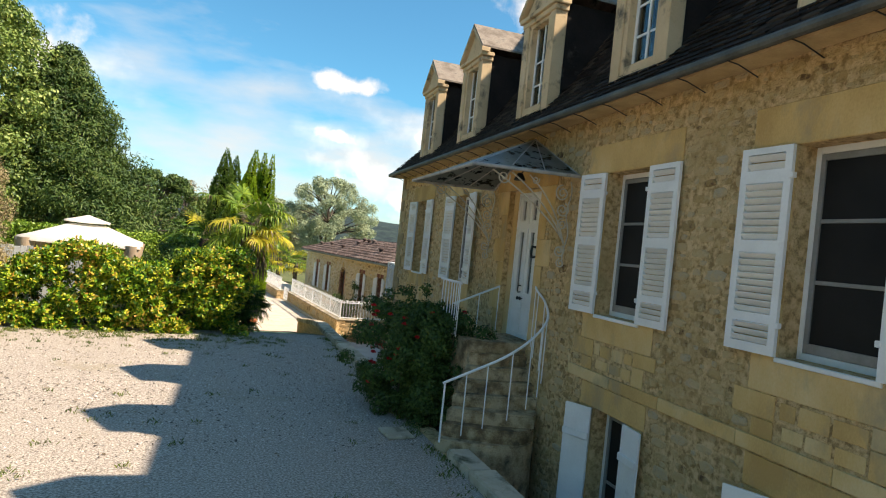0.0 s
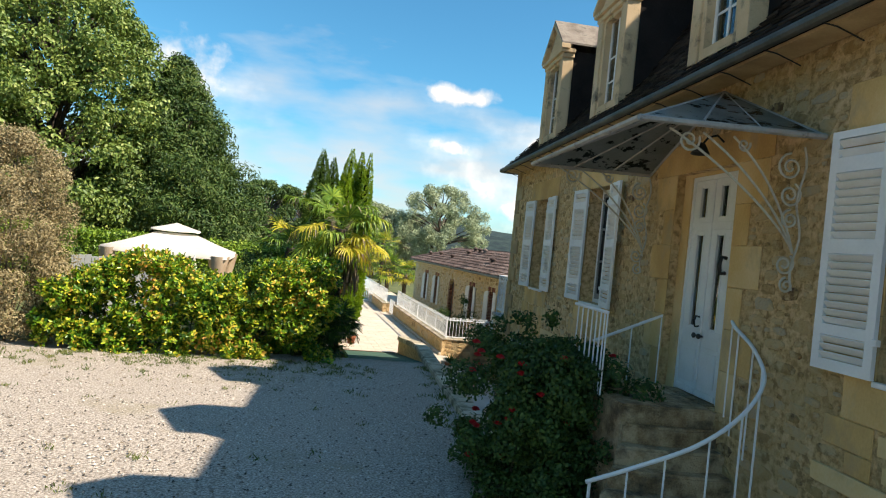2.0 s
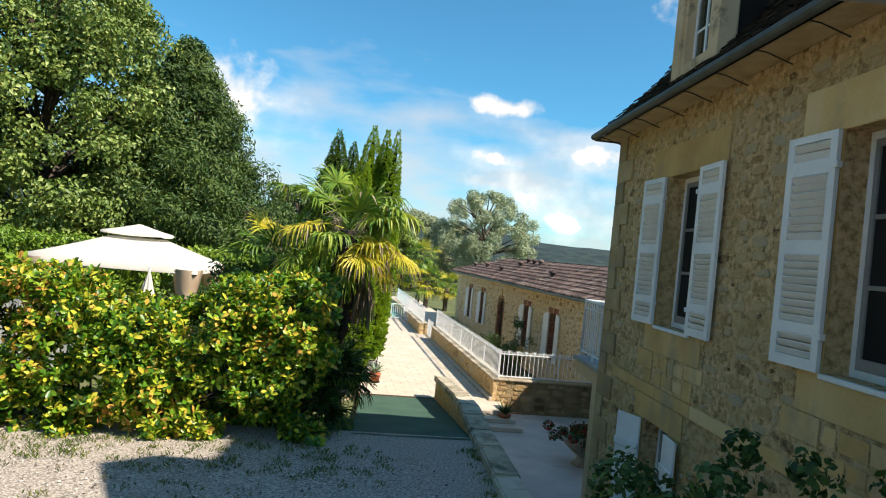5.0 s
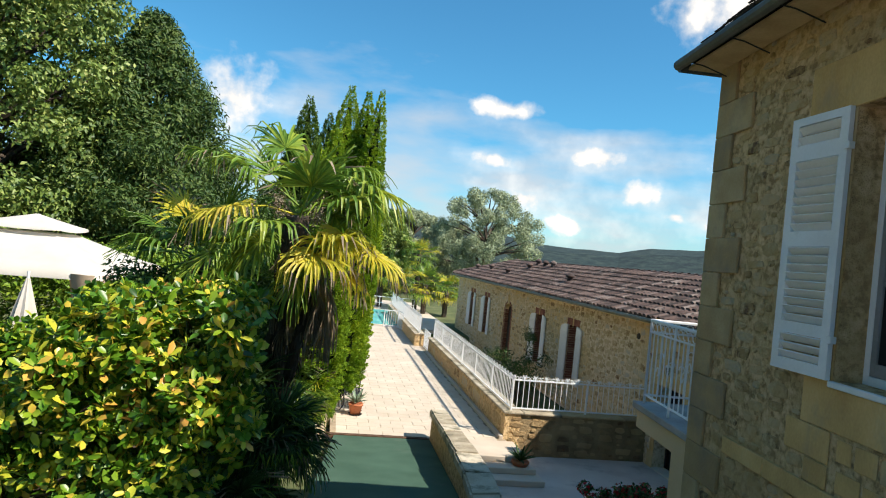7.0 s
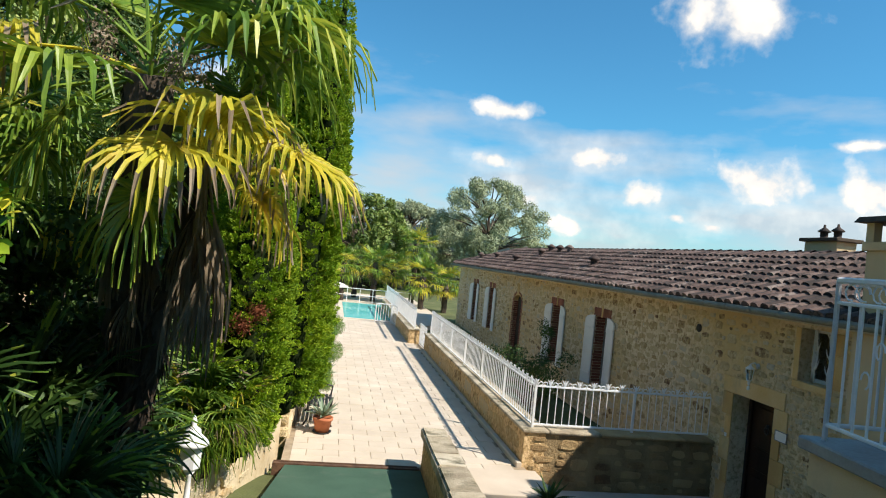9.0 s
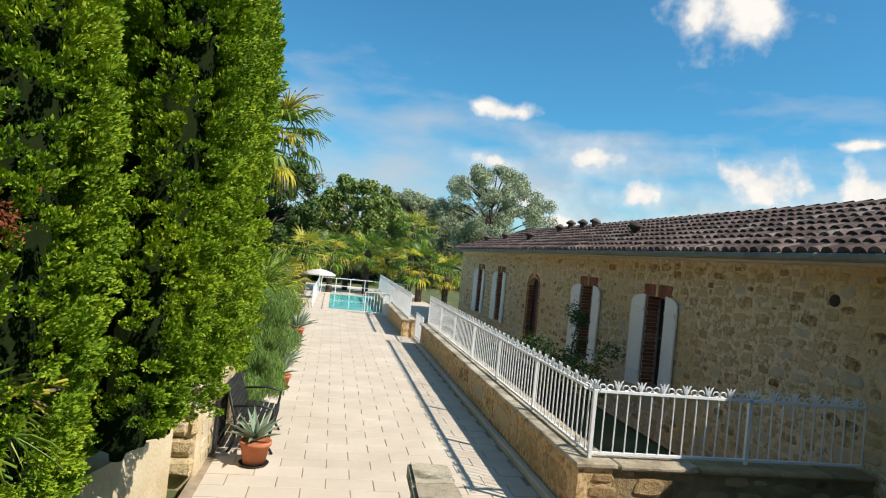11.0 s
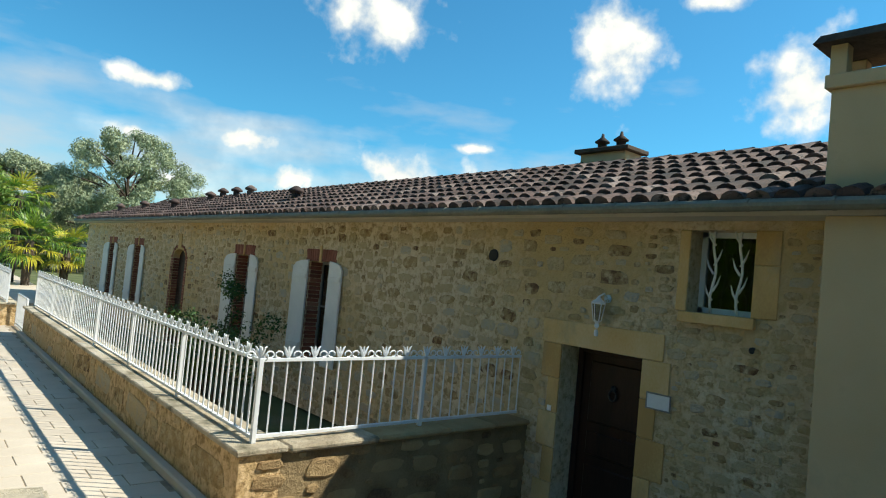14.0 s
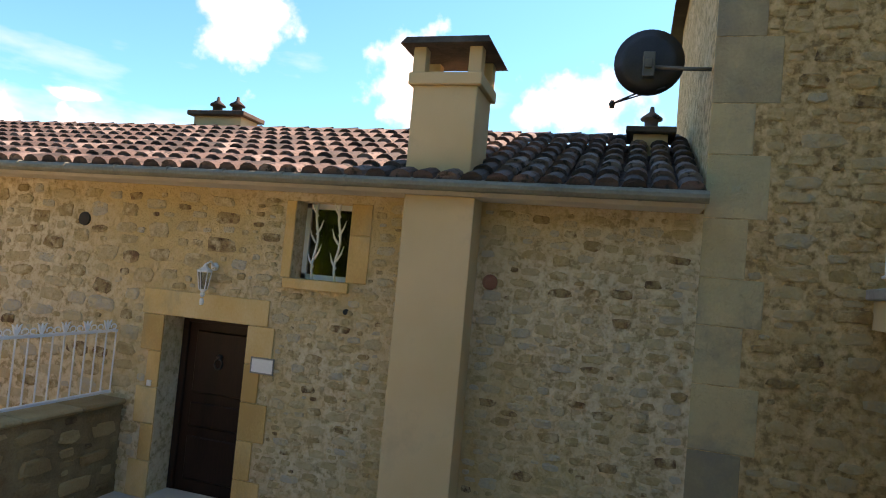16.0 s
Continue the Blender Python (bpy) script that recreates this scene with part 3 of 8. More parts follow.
# court below the house, and the steps up to the terrace
tagged(part("court_floor", boxes((3.6, 10.6, -12, 24.4, -1.5, -1.40), (7.0, 10.6, 24.4, 26.0, -1.5, -1.40)), M_COURT), "grey concrete slab court in front of the cellar", "court", kind="structure")
steps = empty("terrace_steps", pose(0, 0, 0), "three pale stone steps from court to terrace", "steps")
for k in range(3):
    part("step", boxes((5.75, 7.3 - 0.08 * k, 24.0 + 0.34 * k, 25.75, -1.40 + 0.117 * k, -1.40 + 0.117 * (k + 1)), bevel=0.012), M_PAVE, steps)

# terrace
terrace = tagged(part("terrace", boxes((3.2, 7.0, 25.63, 45.0, -1.25, -1.056), (5.5, 7.1, 24.98, 25.63, -1.25, -1.056)), M_JOINT), "pale paved terrace beside the low fence wall", "terrace", kind="structure")

# retaining wall between yard and court, capped with kerb stones
bm = bmesh.new()
ys = [-12 + k * 0.94 for k in range(41)]
for a, b in zip(ys, ys[1:]):
    za, zb = kerb_z(a), kerb_z(b)
    quad = [(kerb_x(a) + 0.04, a), (kerb_x(a) + 0.32, a), (kerb_x(b) + 0.32, b), (kerb_x(b) + 0.04, b)]
    lo = [bm.verts.new((x, y, -1.5)) for x, y in quad]
    hi = [bm.verts.new((x, y, z)) for (x, y), z in zip(quad, (za, za, zb, zb))]
    bm.faces.new(hi)
    for i in range(4):
        bm.faces.new((lo[i], lo[(i + 1) % 4], hi[(i + 1) % 4], hi[i]))
kerb = tagged(part("retaining_wall", bm, M_MORTAR), "low stone retaining wall capped with weathered kerb stones", "wall", kind="structure")
rng = random.Random(8)
y = -11.0
while y < 25.5:
    ln = min(rng.uniform(0.7, 1.25), 25.66 - y)
    if ln < 0.3:
        break
    a, b = y + 0.008, y + ln - 0.008
    y += ln
    if 7.6 < (a + b) / 2 < 10.2:
        continue
    bm = bmesh.new()
    j = [rng.uniform(-0.015, 0.015) for _ in range(8)]
    za, zb = kerb_z(a), kerb_z(b)
    base = [(kerb_x(a) + j[0], a), (kerb_x(a) + 0.37 + j[1], a), (kerb_x(b) + 0.37 + j[2], b), (kerb_x(b) + j[3], b)]
    lo = [bm.verts.new((px, py, z - 0.02)) for (px, py), z in zip(base, (za, za, zb, zb))]
    hi = [bm.verts.new((px, py, z + 0.13 + jj)) for (px, py), z, jj in zip(base, (za, za, zb, zb), j[4:])]
    bm.faces.new(lo[::-1])
    bm.faces.new(hi)
    for i in range(4):
        bm.faces.new((lo[i], lo[(i + 1) % 4], hi[(i + 1) % 4], hi[i]))
    bmesh.ops.bevel(bm, geom=bm.edges[:], offset=0.025, segments=2, affect="EDGES", clamp_overlap=True)
    part("kerb_stone", bm, M_KERB, kerb)

# ---- manor house: local x into the house, y along the front, z up ----
H = pose(5.39, 7.40, 0, 0, 0, -5.94)
house = empty("manor_house", H, "old honey-coloured stone manor house with steep dark tiled roof", "house")
U0, U1, WALL_TOP = -9.5, 10.81, 4.95
WIN = [-4.0, -1.0, 5.17, 8.38]          # middles of the tall windows
WW, WZ0, WZ1 = 0.95, 2.22, 4.10
DOOR = (1.43, 2.70, 1.48, 4.04)
LOW = [-3.98, -1.08, 5.15, 8.55]          # cellar windows
LW, LZ0, LZ1 = 0.72, -0.85, 1.02
holes = [(u - WW / 2, u + WW / 2, WZ0, WZ1) for u in WIN] + [DOOR] + [(u - LW / 2, u + LW / 2, LZ0, LZ1) for u in LOW]
part("front_wall", wall_plate(U0, U1, -1.45, WALL_TOP, 0.5, holes), M_MORTAR, house)
part("side_wall", boxes((0.5, 8.5, U1 - 0.5, U1, -1.45, WALL_TOP)), M_MORTAR, house)
part("rear_wall", boxes((8.0, 8.5, U0 + 0.5, U1 - 0.5, -1.45, WALL_TOP)), M_MORTAR, house)
part("end_wall", boxes((0.5, 8.5, U0, U0 + 0.5, -1.45, WALL_TOP)), M_MORTAR, house)
# unseen room surfaces, coloured near-black to paint the darkness behind the windows
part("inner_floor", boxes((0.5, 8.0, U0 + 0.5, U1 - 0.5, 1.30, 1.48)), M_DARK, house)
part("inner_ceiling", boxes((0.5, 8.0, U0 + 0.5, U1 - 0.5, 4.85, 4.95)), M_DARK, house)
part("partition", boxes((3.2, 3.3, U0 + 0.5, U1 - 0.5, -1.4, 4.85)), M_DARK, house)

# dressed stone: quoins, lintels, jambs, aprons, string course
KEEP = []


def dressed(name, u0, u1, z0, z1, out=0.014, deep=0.05, mat=None):
    KEEP.append((u0, u1, z0, z1))
    g = 0.0025
    return part(name, boxes((-out, deep - 0.052, u0 + g, u1 - g, z0 + g, z1 - g), bevel=0.006), mat or M_DRESSED, house)


rng = random.Random(3)
z, k = 4.54 - 18 * 0.327, 0
while z < WALL_TOP - 0.1:
    h = min(0.327 if z < 4.4 else 0.40, WALL_TOP - 0.01 - z)
    dressed("quoin", U1 - (0.60 if k % 2 else 0.29) - rng.uniform(0, 0.03), U1 + 0.004, z, z + h, 0.034, mat=M_CORNER)
    z += h
    k += 1


def jamb(u_in, side, z0, z1, narrow=0.2, wide=0.4):
    z, k = z0, 0
    n = max(2, round((z1 - z0) / 0.42))
    for k in range(n):
        w = wide if k % 2 else narrow
        a, b = (u_in, u_in + w) if side > 0 else (u_in - w, u_in)
        dressed("jamb_stone", a, b, z0 + (z1 - z0) * k / n, z0 + (z1 - z0) * (k + 1) / n)


for u in WIN:
    a, b = u - WW / 2, u + WW / 2
    dressed("lintel", a - 0.52, b + 0.52, WZ1, WZ1 + 0.40)
    jamb(b, 1, WZ0, WZ1)
    jamb(a, -1, WZ0, WZ1)
    dressed("apron_stone", a - 0.30, b + 0.30, WZ0 - 0.34, WZ0)
    mid = (1.48 + WZ0 - 0.34) / 2 + 0.03
    dressed("apron_jamb", a - 0.40, a + 0.03, mid, WZ0 - 0.34)
    dressed("apron_jamb", a - 0.20, a + 0.03, 1.48, mid)
    dressed("apron_jamb", b - 0.03, b + 0.46, mid - 0.06, WZ0 - 0.34)
    dressed("apron_jamb", b - 0.03, b + 0.22, 1.48, mid - 0.06)
    KEEP.append((a + 0.03, b - 0.03, 1.48, WZ0 - 0.34))
    for za, zb in ((1.505, 1.66), (1.685, WZ0 - 0.36)):
        v = a + 0.05
        while v < b - 0.12:
            w = min(rng.uniform(0.16, 0.34), b - 0.05 - v)
            dressed("infill_block", v, v + w - rng.uniform(0.012, 0.03), za + rng.uniform(0, 0.02), zb - rng.uniform(0, 0.025), 0.008)
            v += w
for u in LOW:
    a, b = u - LW / 2, u + LW / 2
    dressed("lintel", a - 0.35, b + 0.35, LZ1, LZ1 + 0.30)
    jamb(b, 1, LZ0, LZ1, 0.16, 0.32)
    jamb(a, -1, LZ0, LZ1, 0.16, 0.32)
dressed("lintel", DOOR[0] - 0.55, DOOR[1] + 0.55, DOOR[3], DOOR[3] + 0.36)
jamb(DOOR[1], 1, DOOR[2], DOOR[3], 0.26, 0.5)
jamb(DOOR[0], -1, DOOR[2], DOOR[3], 0.26, 0.5)
u = U0 + 0.1
while u < U1 - 0.7:
    w = rng.uniform(0.8, 1.4)
    if not (u < DOOR[1] + 1.0 and u + w > DOOR[0] - 1.2):
        dressed("string_course", u, min(u + w, U1 - 0.66), 1.33, 1.48, 0.03)
    u += w

# reveals, frames and panes of the tall windows; louvred shutters folded back


def casement(u, w, z0, z1, bars=2):
    """A two-leaf window set back in its opening."""
    win = part("window", boxes((0.20, 0.26, u - w / 2, u - w / 2 + 0.05, z0, z1), (0.20, 0.26, u + w / 2 - 0.05, u + w / 2, z0, z1), (0.20, 0.26, u - w / 2 + 0.05, u + w / 2 - 0.05, z0, z0 + 0.06), (0.20, 0.26, u - w / 2 + 0.05, u + w / 2 - 0.05, z1 - 0.06, z1), bevel=0.004), M_WHITE, house, "white wooden window frame")
    for c0, c1 in ((u - w / 2 + 0.052, u + w / 2 - 0.052),):
        rows = [(0.205, 0.25, c0, c0 + 0.045, z0 + 0.062, z1 - 0.062), (0.205, 0.25, c1 - 0.045, c1, z0 + 0.062, z1 - 0.062), (0.205, 0.25, c0 + 0.045, c1 - 0.045, z0 + 0.062, z0 + 0.15), (0.205, 0.25, c0 + 0.045, c1 - 0.045, z1 - 0.12, z1 - 0.062)]
        for k in range(bars):
            zz = z0 + 0.15 + (z1 - z0 - 0.27) * (k + 1) / (bars + 1)
            rows.append((0.21, 0.245, c0 + 0.045, c1 - 0.045, zz - 0.018, zz + 0.018))
        part("sash", boxes(*rows, bevel=0.003), M_GREYWOOD, win)
        part("pane", boxes((0.235, 0.241, c0 + 0.04, c1 - 0.04, z0 + 0.14, z1 - 0.11)), M_GLASS, win).visible_shadow = False
        # solid sheet for the screen; its near-black hides reflections and paints the dark room
        part("insect_screen", boxes((0.2255, 0.2275, c0 + 0.04, c1 - 0.04, z0 + 0.14, z1 - 0.11)), M_MESH, win, "insect screen as a solid sheet, dark room painted in near-black")
    part("sill", boxes((-0.035, 0.28, u - w / 2 - 0.02, u + w / 2 + 0.02, z0 - 0.045, z0 - 0.002), bevel=0.006), M_WHITE, win)
    return win




def shutter(hinge_u, z0, z1, w, side, angle, panels=3):
    """A louvred leaf hinged at the opening's edge and swung out; side +1 opens towards +y."""
    m = Matrix.Translation((-0.03, hinge_u, z0)) @ Matrix.Rotation(radians(angle) * side, 4, "Z") @ Matrix.Diagonal((1, side, 1, 1))
    h = z1 - z0
    st, t = 0.075, 0.036
    lows, highs = [h * e for e in (0.045, 0.19, 0.545, 0.888)], [h * e for e in (0.145, 0.485, 0.825, 0.968)]
    bm = wall_plate(0.0, w, 0.0, h, t, [(st, w - st, lo, hi) for lo, hi in zip(lows, highs)], at=-t)
    bm.transform(m)
    bmesh.ops.recalc_face_normals(bm, faces=bm.faces[:])
    leaf = part("shutter", bm, M_WHITE, house, "white louvred wooden shutter folded back")
    slat = bmesh.new()
    tilt = Matrix.Rotation(radians(48), 4, "Y")
    box(slat, -0.034, 0.034, st - 0.004, w - st + 0.004, -0.005, 0.005, tilt)
    me = bpy.data.meshes.new("slat")
    slat.to_mesh(me)
    slat.free()
    me.materials.append(M_WHITE)
    for lo, hi in zip(lows, highs):
        n = max(2, round((hi - lo) / 0.062))
        for k in range(n):
            o = new("slat", me)
            o.parent = leaf
            o.matrix_basis = m @ Matrix.Translation((-t / 2, 0, lo + (hi - lo) * (k + 0.5) / n))
    for zz in (0.25, h - 0.30):
        part("hinge", boxes((-0.05, 0.0, -0.03, 0.015, zz, zz + 0.05), bevel=0.004, m=m), M_WHITE, leaf)
    return leaf


ANG = {0: (3, 2), 1: (4, 1), 2: (4, 8), 3: (5, 2)}
for i, u in enumerate(WIN):
    casement(u, WW, WZ0, WZ1)
    shutter(u + WW / 2, WZ0 + 0.0, WZ1 + 0.0, 0.56, 1, ANG[i][0])
    shutter(u - WW / 2, WZ0 + 0.0, WZ1 + 0.0, 0.56, -1, ANG[i][1])
for u in LOW:
    casement(u, LW, LZ0, LZ1, 1)
    for s in (1, -1):
        m = Matrix.Translation((-0.03, u + s * LW / 2, LZ0)) @ Matrix.Rotation(radians(25 if s > 0 else 6) * s, 4, "Z") @ Matrix.Diagonal((1, s, 1, 1))
        leaf = part("shutter", boxes((-0.03, 0, 0, 0.40, 0, LZ1 - LZ0), bevel=0.005, m=m), M_WHITE, house, "white boarded cellar shutter folded back")
        for zz in (0.3, 1.45):
            part("batten", boxes((-0.055, -0.03, 0.0, 0.40, zz, zz + 0.09), bevel=0.006, m=m), M_WHITE, leaf)

# front door: two narrow panelled leaves with glazed slots, in a rebated stone opening
DX, DL, DR, DB, DT = 0.11, 2.53, 1.61, DOOR[2] + 0.012, 4.0
part("rebate", boxes((DX - 0.015, 0.45, DOOR[0] + 0.001, DR, DOOR[2], DOOR[3] - 0.001), (DX - 0.015, 0.45, DL, DOOR[1] - 0.001, DOOR[2], DOOR[3] - 0.001), (DX - 0.015, 0.45, DR, DL, DT, DOOR[3] - 0.001)), M_DRESSED, house, "plain stone rebate round the door")
mid = (DL + DR) / 2
fr = part("door_frame", boxes((DX, DX + 0.08, DR, DR + 0.045, DB, DT), (DX, DX + 0.08, DL - 0.045, DL, DB, DT), (DX, DX + 0.08, DR + 0.045, DL - 0.045, DT - 0.05, DT), bevel=0.004), M_WHITE, house, "white painted door frame")
for y0, y1 in ((DR + 0.048, mid - 0.002), (mid + 0.002, DL - 0.048)):
    z0, z1 = DB + 0.01, DT - 0.053
    c = (y0 + y1) / 2
    slots = [(c - 0.062, c + 0.062, 2.27, 3.31), (c - 0.062, c + 0.062, 3.52, 3.86)]
    part("door_leaf", wall_plate(y0, y1, z0, z1, 0.045, slots, at=DX + 0.014), M_WHITE, fr, "white panelled door leaf with narrow glazed slots")
    part("pane", boxes((DX + 0.035, DX + 0.041, y0 + 0.06, y1 - 0.06, 2.2, z1 - 0.06)), M_GLASS, fr)
    part("panel", boxes((DX + 0.002, DX + 0.014, y0 + 0.06, y1 - 0.06, z0 + 0.13, z0 + 0.50), (DX + 0.006, DX + 0.014, y0 + 0.04, y1 - 0.04, z0 + 0.55, z0 + 0.72), bevel=0.005), M_WHITE, fr)
    part("kick_board", boxes((DX - 0.008, DX + 0.014, y0 + 0.01, y1 - 0.01, z0, z0 + 0.075), bevel=0.008), M_WHITE, fr)
    part("rail", boxes((DX + 0.002, DX + 0.014, y0 + 0.01, y1 - 0.01, 3.37, 3.46), (DX + 0.006, DX + 0.014, y0 + 0.01, y1 - 0.01, 2.205, 2.245), bevel=0.006), M_WHITE, fr)
    for za, zb in ((2.27, 3.31), (3.52, 3.86)):
        part("slot_bead", boxes((DX + 0.004, DX + 0.014, c - 0.082, c - 0.064, za - 0.02, zb + 0.02), (DX + 0.004, DX + 0.014, c + 0.064, c + 0.082, za - 0.02, zb + 0.02), bevel=0.003), M_WHITE, fr)
part("cover_strip", boxes((DX - 0.006, DX + 0.014, mid - 0.022, mid + 0.022, DB + 0.08, DT - 0.055), bevel=0.005), M_WHITE, fr)
bm = bmesh.new()
for y in (-0.05, 0.05):
    lathe(bm, [(0.012, 0), (0.012, 0.03), (0.03, 0.045), (0.032, 0.06), (0.015, 0.075)], Matrix.Translation((DX + 0.012, mid + y, 2.17)) @ Matrix.Rotation(radians(-90), 4, "Y"), 12)
part("door_knob", bm, M_BLACK, fr, "black iron door knobs", True)
for c, za, zb, r in ((DR + 0.10, 2.90, 3.06, 0.022), (mid + 0.03, 2.28, 2.38, 0.011)):
    bm = bmesh.new()
    tube(bm, [(DX + 0.01, c, zb), (DX - 0.05, c, zb + 0.01), (DX - 0.065, c, (za + zb) / 2), (DX - 0.05, c, za - 0.01), (DX + 0.01, c, za)], r)
    part("door_pull", bm, M_BLACK, fr, "black iron pull handle", True)

# roof: four steep slopes with a flared foot, dark flat tiles
OV, EZ, RISE, HIP = 0.38, 4.98, 1.56, 3.0
part("soffit", boxes((-0.33, -0.036, U0 - 0.3, U1 + 0.10, 4.90, 4.93), (-0.036, 8.8, U1 + 0.006, U1 + 0.10, 4.90, 4.93)), M_SOFFIT, house)
bm = bmesh.new()
OE = 0.12      # overhang at the end
x0, x1, y0, y1 = -OV, 8.5 + OV, U0 - OV, U1 + OE
half = (x1 - x0) / 2
rz = EZ + half * RISE - 0.35
ft = 0.75
loops = []
for inset, zz in ((0.0, EZ), (ft, EZ + ft * RISE - 0.35 * 1.0), (half, rz)):
    if inset < half:
        e = inset * HIP / half
        loops.append([bm.verts.new(p) for p in ((x0 + inset, y0 + e, zz), (x1 - inset, y0 + e, zz), (x1 - inset, y1 - e, zz), (x0 + inset, y1 - e, zz))])
    else:
        a, b = bm.verts.new((x0 + half, y0 + HIP, zz)), bm.verts.new((x0 + half, y1 - HIP, zz))
for k in range(4):
    j = (k + 1) % 4
    bm.faces.new((loops[0][k], loops[0][j], loops[1][j], loops[1][k]))
t = loops[1]
bm.faces.new((t[0], t[1], a))
bm.faces.new((t[1], t[2], b, a))
bm.faces.new((t[2], t[3], b))
bm.faces.new((t[3], t[0], a, b))
bm.faces.new(loops[0][::-1])
part("roof", bm, M_SLATE, house, "steep roof of small dark flat tiles")


def roof_z(x):
    d = x + OV
    return EZ + d * (RISE * ft - 0.35) / ft if d < ft else EZ + ft * RISE - 0.35 + (d - ft) * RISE


# dormers with moulded pediments
DORMER = [-7.15, -4.05, -1.05, 1.95, 5.18, 8.26]


def dormer(u):
    w, zb, ze, zp = 0.56, 5.22, 7.02, 7.72
    xf = -0.10
    d = empty("dormer", pose(0, u, 0))
    d.parent = house
    tagged(d, "stone dormer with small pediment and slate cheeks")
    back = 2.1
    part("dormer_front", wall_plate(-w, w, zb, ze, 0.20, [(-0.30, 0.30, zb + 0.22, ze - 0.18)], at=xf), M_DORM, d)
    part("pilaster", boxes((xf - 0.03, xf + 0.18, -w - 0.03, -w + 0.17, zb - 0.02, ze - 0.10), bevel=0.008), M_DORM, d)
    part("pilaster", boxes((xf - 0.03, xf + 0.18, w - 0.17, w + 0.03, zb - 0.02, ze - 0.10), bevel=0.008), M_DORM, d)
    part("entablature", boxes((xf - 0.05, xf + 0.20, -w - 0.06, w + 0.06, ze - 0.12, ze - 0.03), (xf - 0.10, xf + 0.20, -w - 0.11, w + 0.11, ze - 0.03, ze + 0.05), bevel=0.012), M_DORM, d)
    bm = bmesh.new()
    prism(bm, [(-w - 0.02, ze + 0.05), (w + 0.02, ze + 0.05), (0, zp - 0.07)], "x", xf - 0.02, xf + 0.2)
    part("pediment", bm, M_DORM, d)
    for s in (-1, 1):
        bm = bmesh.new()
        prism(bm, [(s * (w + 0.14), ze + 0.04), (s * (w + 0.14), ze + 0.12), (0, zp + 0.06), (0, zp - 0.03)], "x", xf - 0.11, xf + 0.08)
        part("raking_cornice", bm, M_DORM, d)
        bm = bmesh.new()
        prism(bm, [(s * (w + 0.13), ze + 0.125), (s * (w + 0.13), ze + 0.165), (0, zp + 0.105), (0, zp + 0.065)], "x", xf - 0.10, back + 0.3)
        part("dormer_roof", bm, M_OLDTILE, d, "lichen-grey dormer roof")
        bm = bmesh.new()
        prism(bm, [(xf + 0.205, zb - 0.1), (xf + 0.205, ze + 0.04), (back, ze + 0.04), (0.5, 5.4)], "y", s * (w - 0.01), s * (w - 0.05))
        part("cheek", bm, M_SLATE, d, "dark slate-hung dormer cheek")
    part("window_frame", boxes((xf + 0.10, xf + 0.14, -0.30, -0.25, zb + 0.22, ze - 0.18), (xf + 0.10, xf + 0.14, 0.25, 0.30, zb + 0.22, ze - 0.18), (xf + 0.10, xf + 0.14, -0.02, 0.02, zb + 0.22, ze - 0.18), (xf + 0.11, xf + 0.13, -0.25, 0.25, zb + 0.60, zb + 0.63), (xf + 0.11, xf + 0.13, -0.25, 0.25, zb + 1.0, zb + 1.03)), M_WHITE, d)
    part("pane", boxes((xf + 0.115, xf + 0.12, -0.27, 0.27, zb + 0.22, ze - 0.18)), M_GLASS, d)
    # near-black sheet added behind the pane as the painted dark of the attic
    part("shade_backing", boxes((xf + 0.5, xf + 0.52, -0.5, 0.5, zb + 0.1, ze - 0.1)), M_DARK, d)
    return d


for u in DORMER:
    dormer(u)

# gutter on iron brackets
gut = part("gutter", bmesh.new(), M_ZINC, house, "grey zinc half-round gutter")
bm = bmesh.new()
tube(bm, [(-0.44, U0 - 0.4, 4.94), (-0.44, U1 + 0.10, 4.93)], 0.052, 10)
tube(bm, [(-0.40, U1 + 0.15, 4.93), (8.8, U1 + 0.15, 4.96)], 0.05, 10)
bm.to_mesh(gut.data)
bm.free()
u = U0
while u < U1:
    bm = bmesh.new()
    tube(bm, [(-0.44, u, 4.89), (-0.30, u, 4.875), (-0.06, u, 4.80)], 0.007, 6)
    part("bracket", bm, M_BLACK, gut)
    u += 0.72

# stairs to the front door: a flight along the wall whose lowest steps swing outwards round a drum
stair = empty("front_steps", H, "worn stone front steps winding down with white handrail", "steps")
bm = bmesh.new()
prism(bm, [(-0.004, 1.42), (-0.004, 2.75), (-1.15, 2.80), (-1.00, 1.46)], "z", -1.45, 1.48)
bmesh.ops.bevel(bm, geom=[e for e in bm.edges if all(v.co.z > 1.47 for v in e.verts)], offset=0.02, segments=2, affect="EDGES")
part("landing", bm, M_STEP, stair, "stone landing at the door")
DRUM = [(-0.92, 0.28), (-0.72, 0.27), (-0.52, 0.32), (-0.35, 0.40), (-0.20, 0.52), (-0.09, 0.68), (-0.006, 0.86)]
WALL_END = [1.36, 1.19, 1.02, 0.87]       # where the four upper steps meet the wall
NS = 7
rngt = random.Random(44)
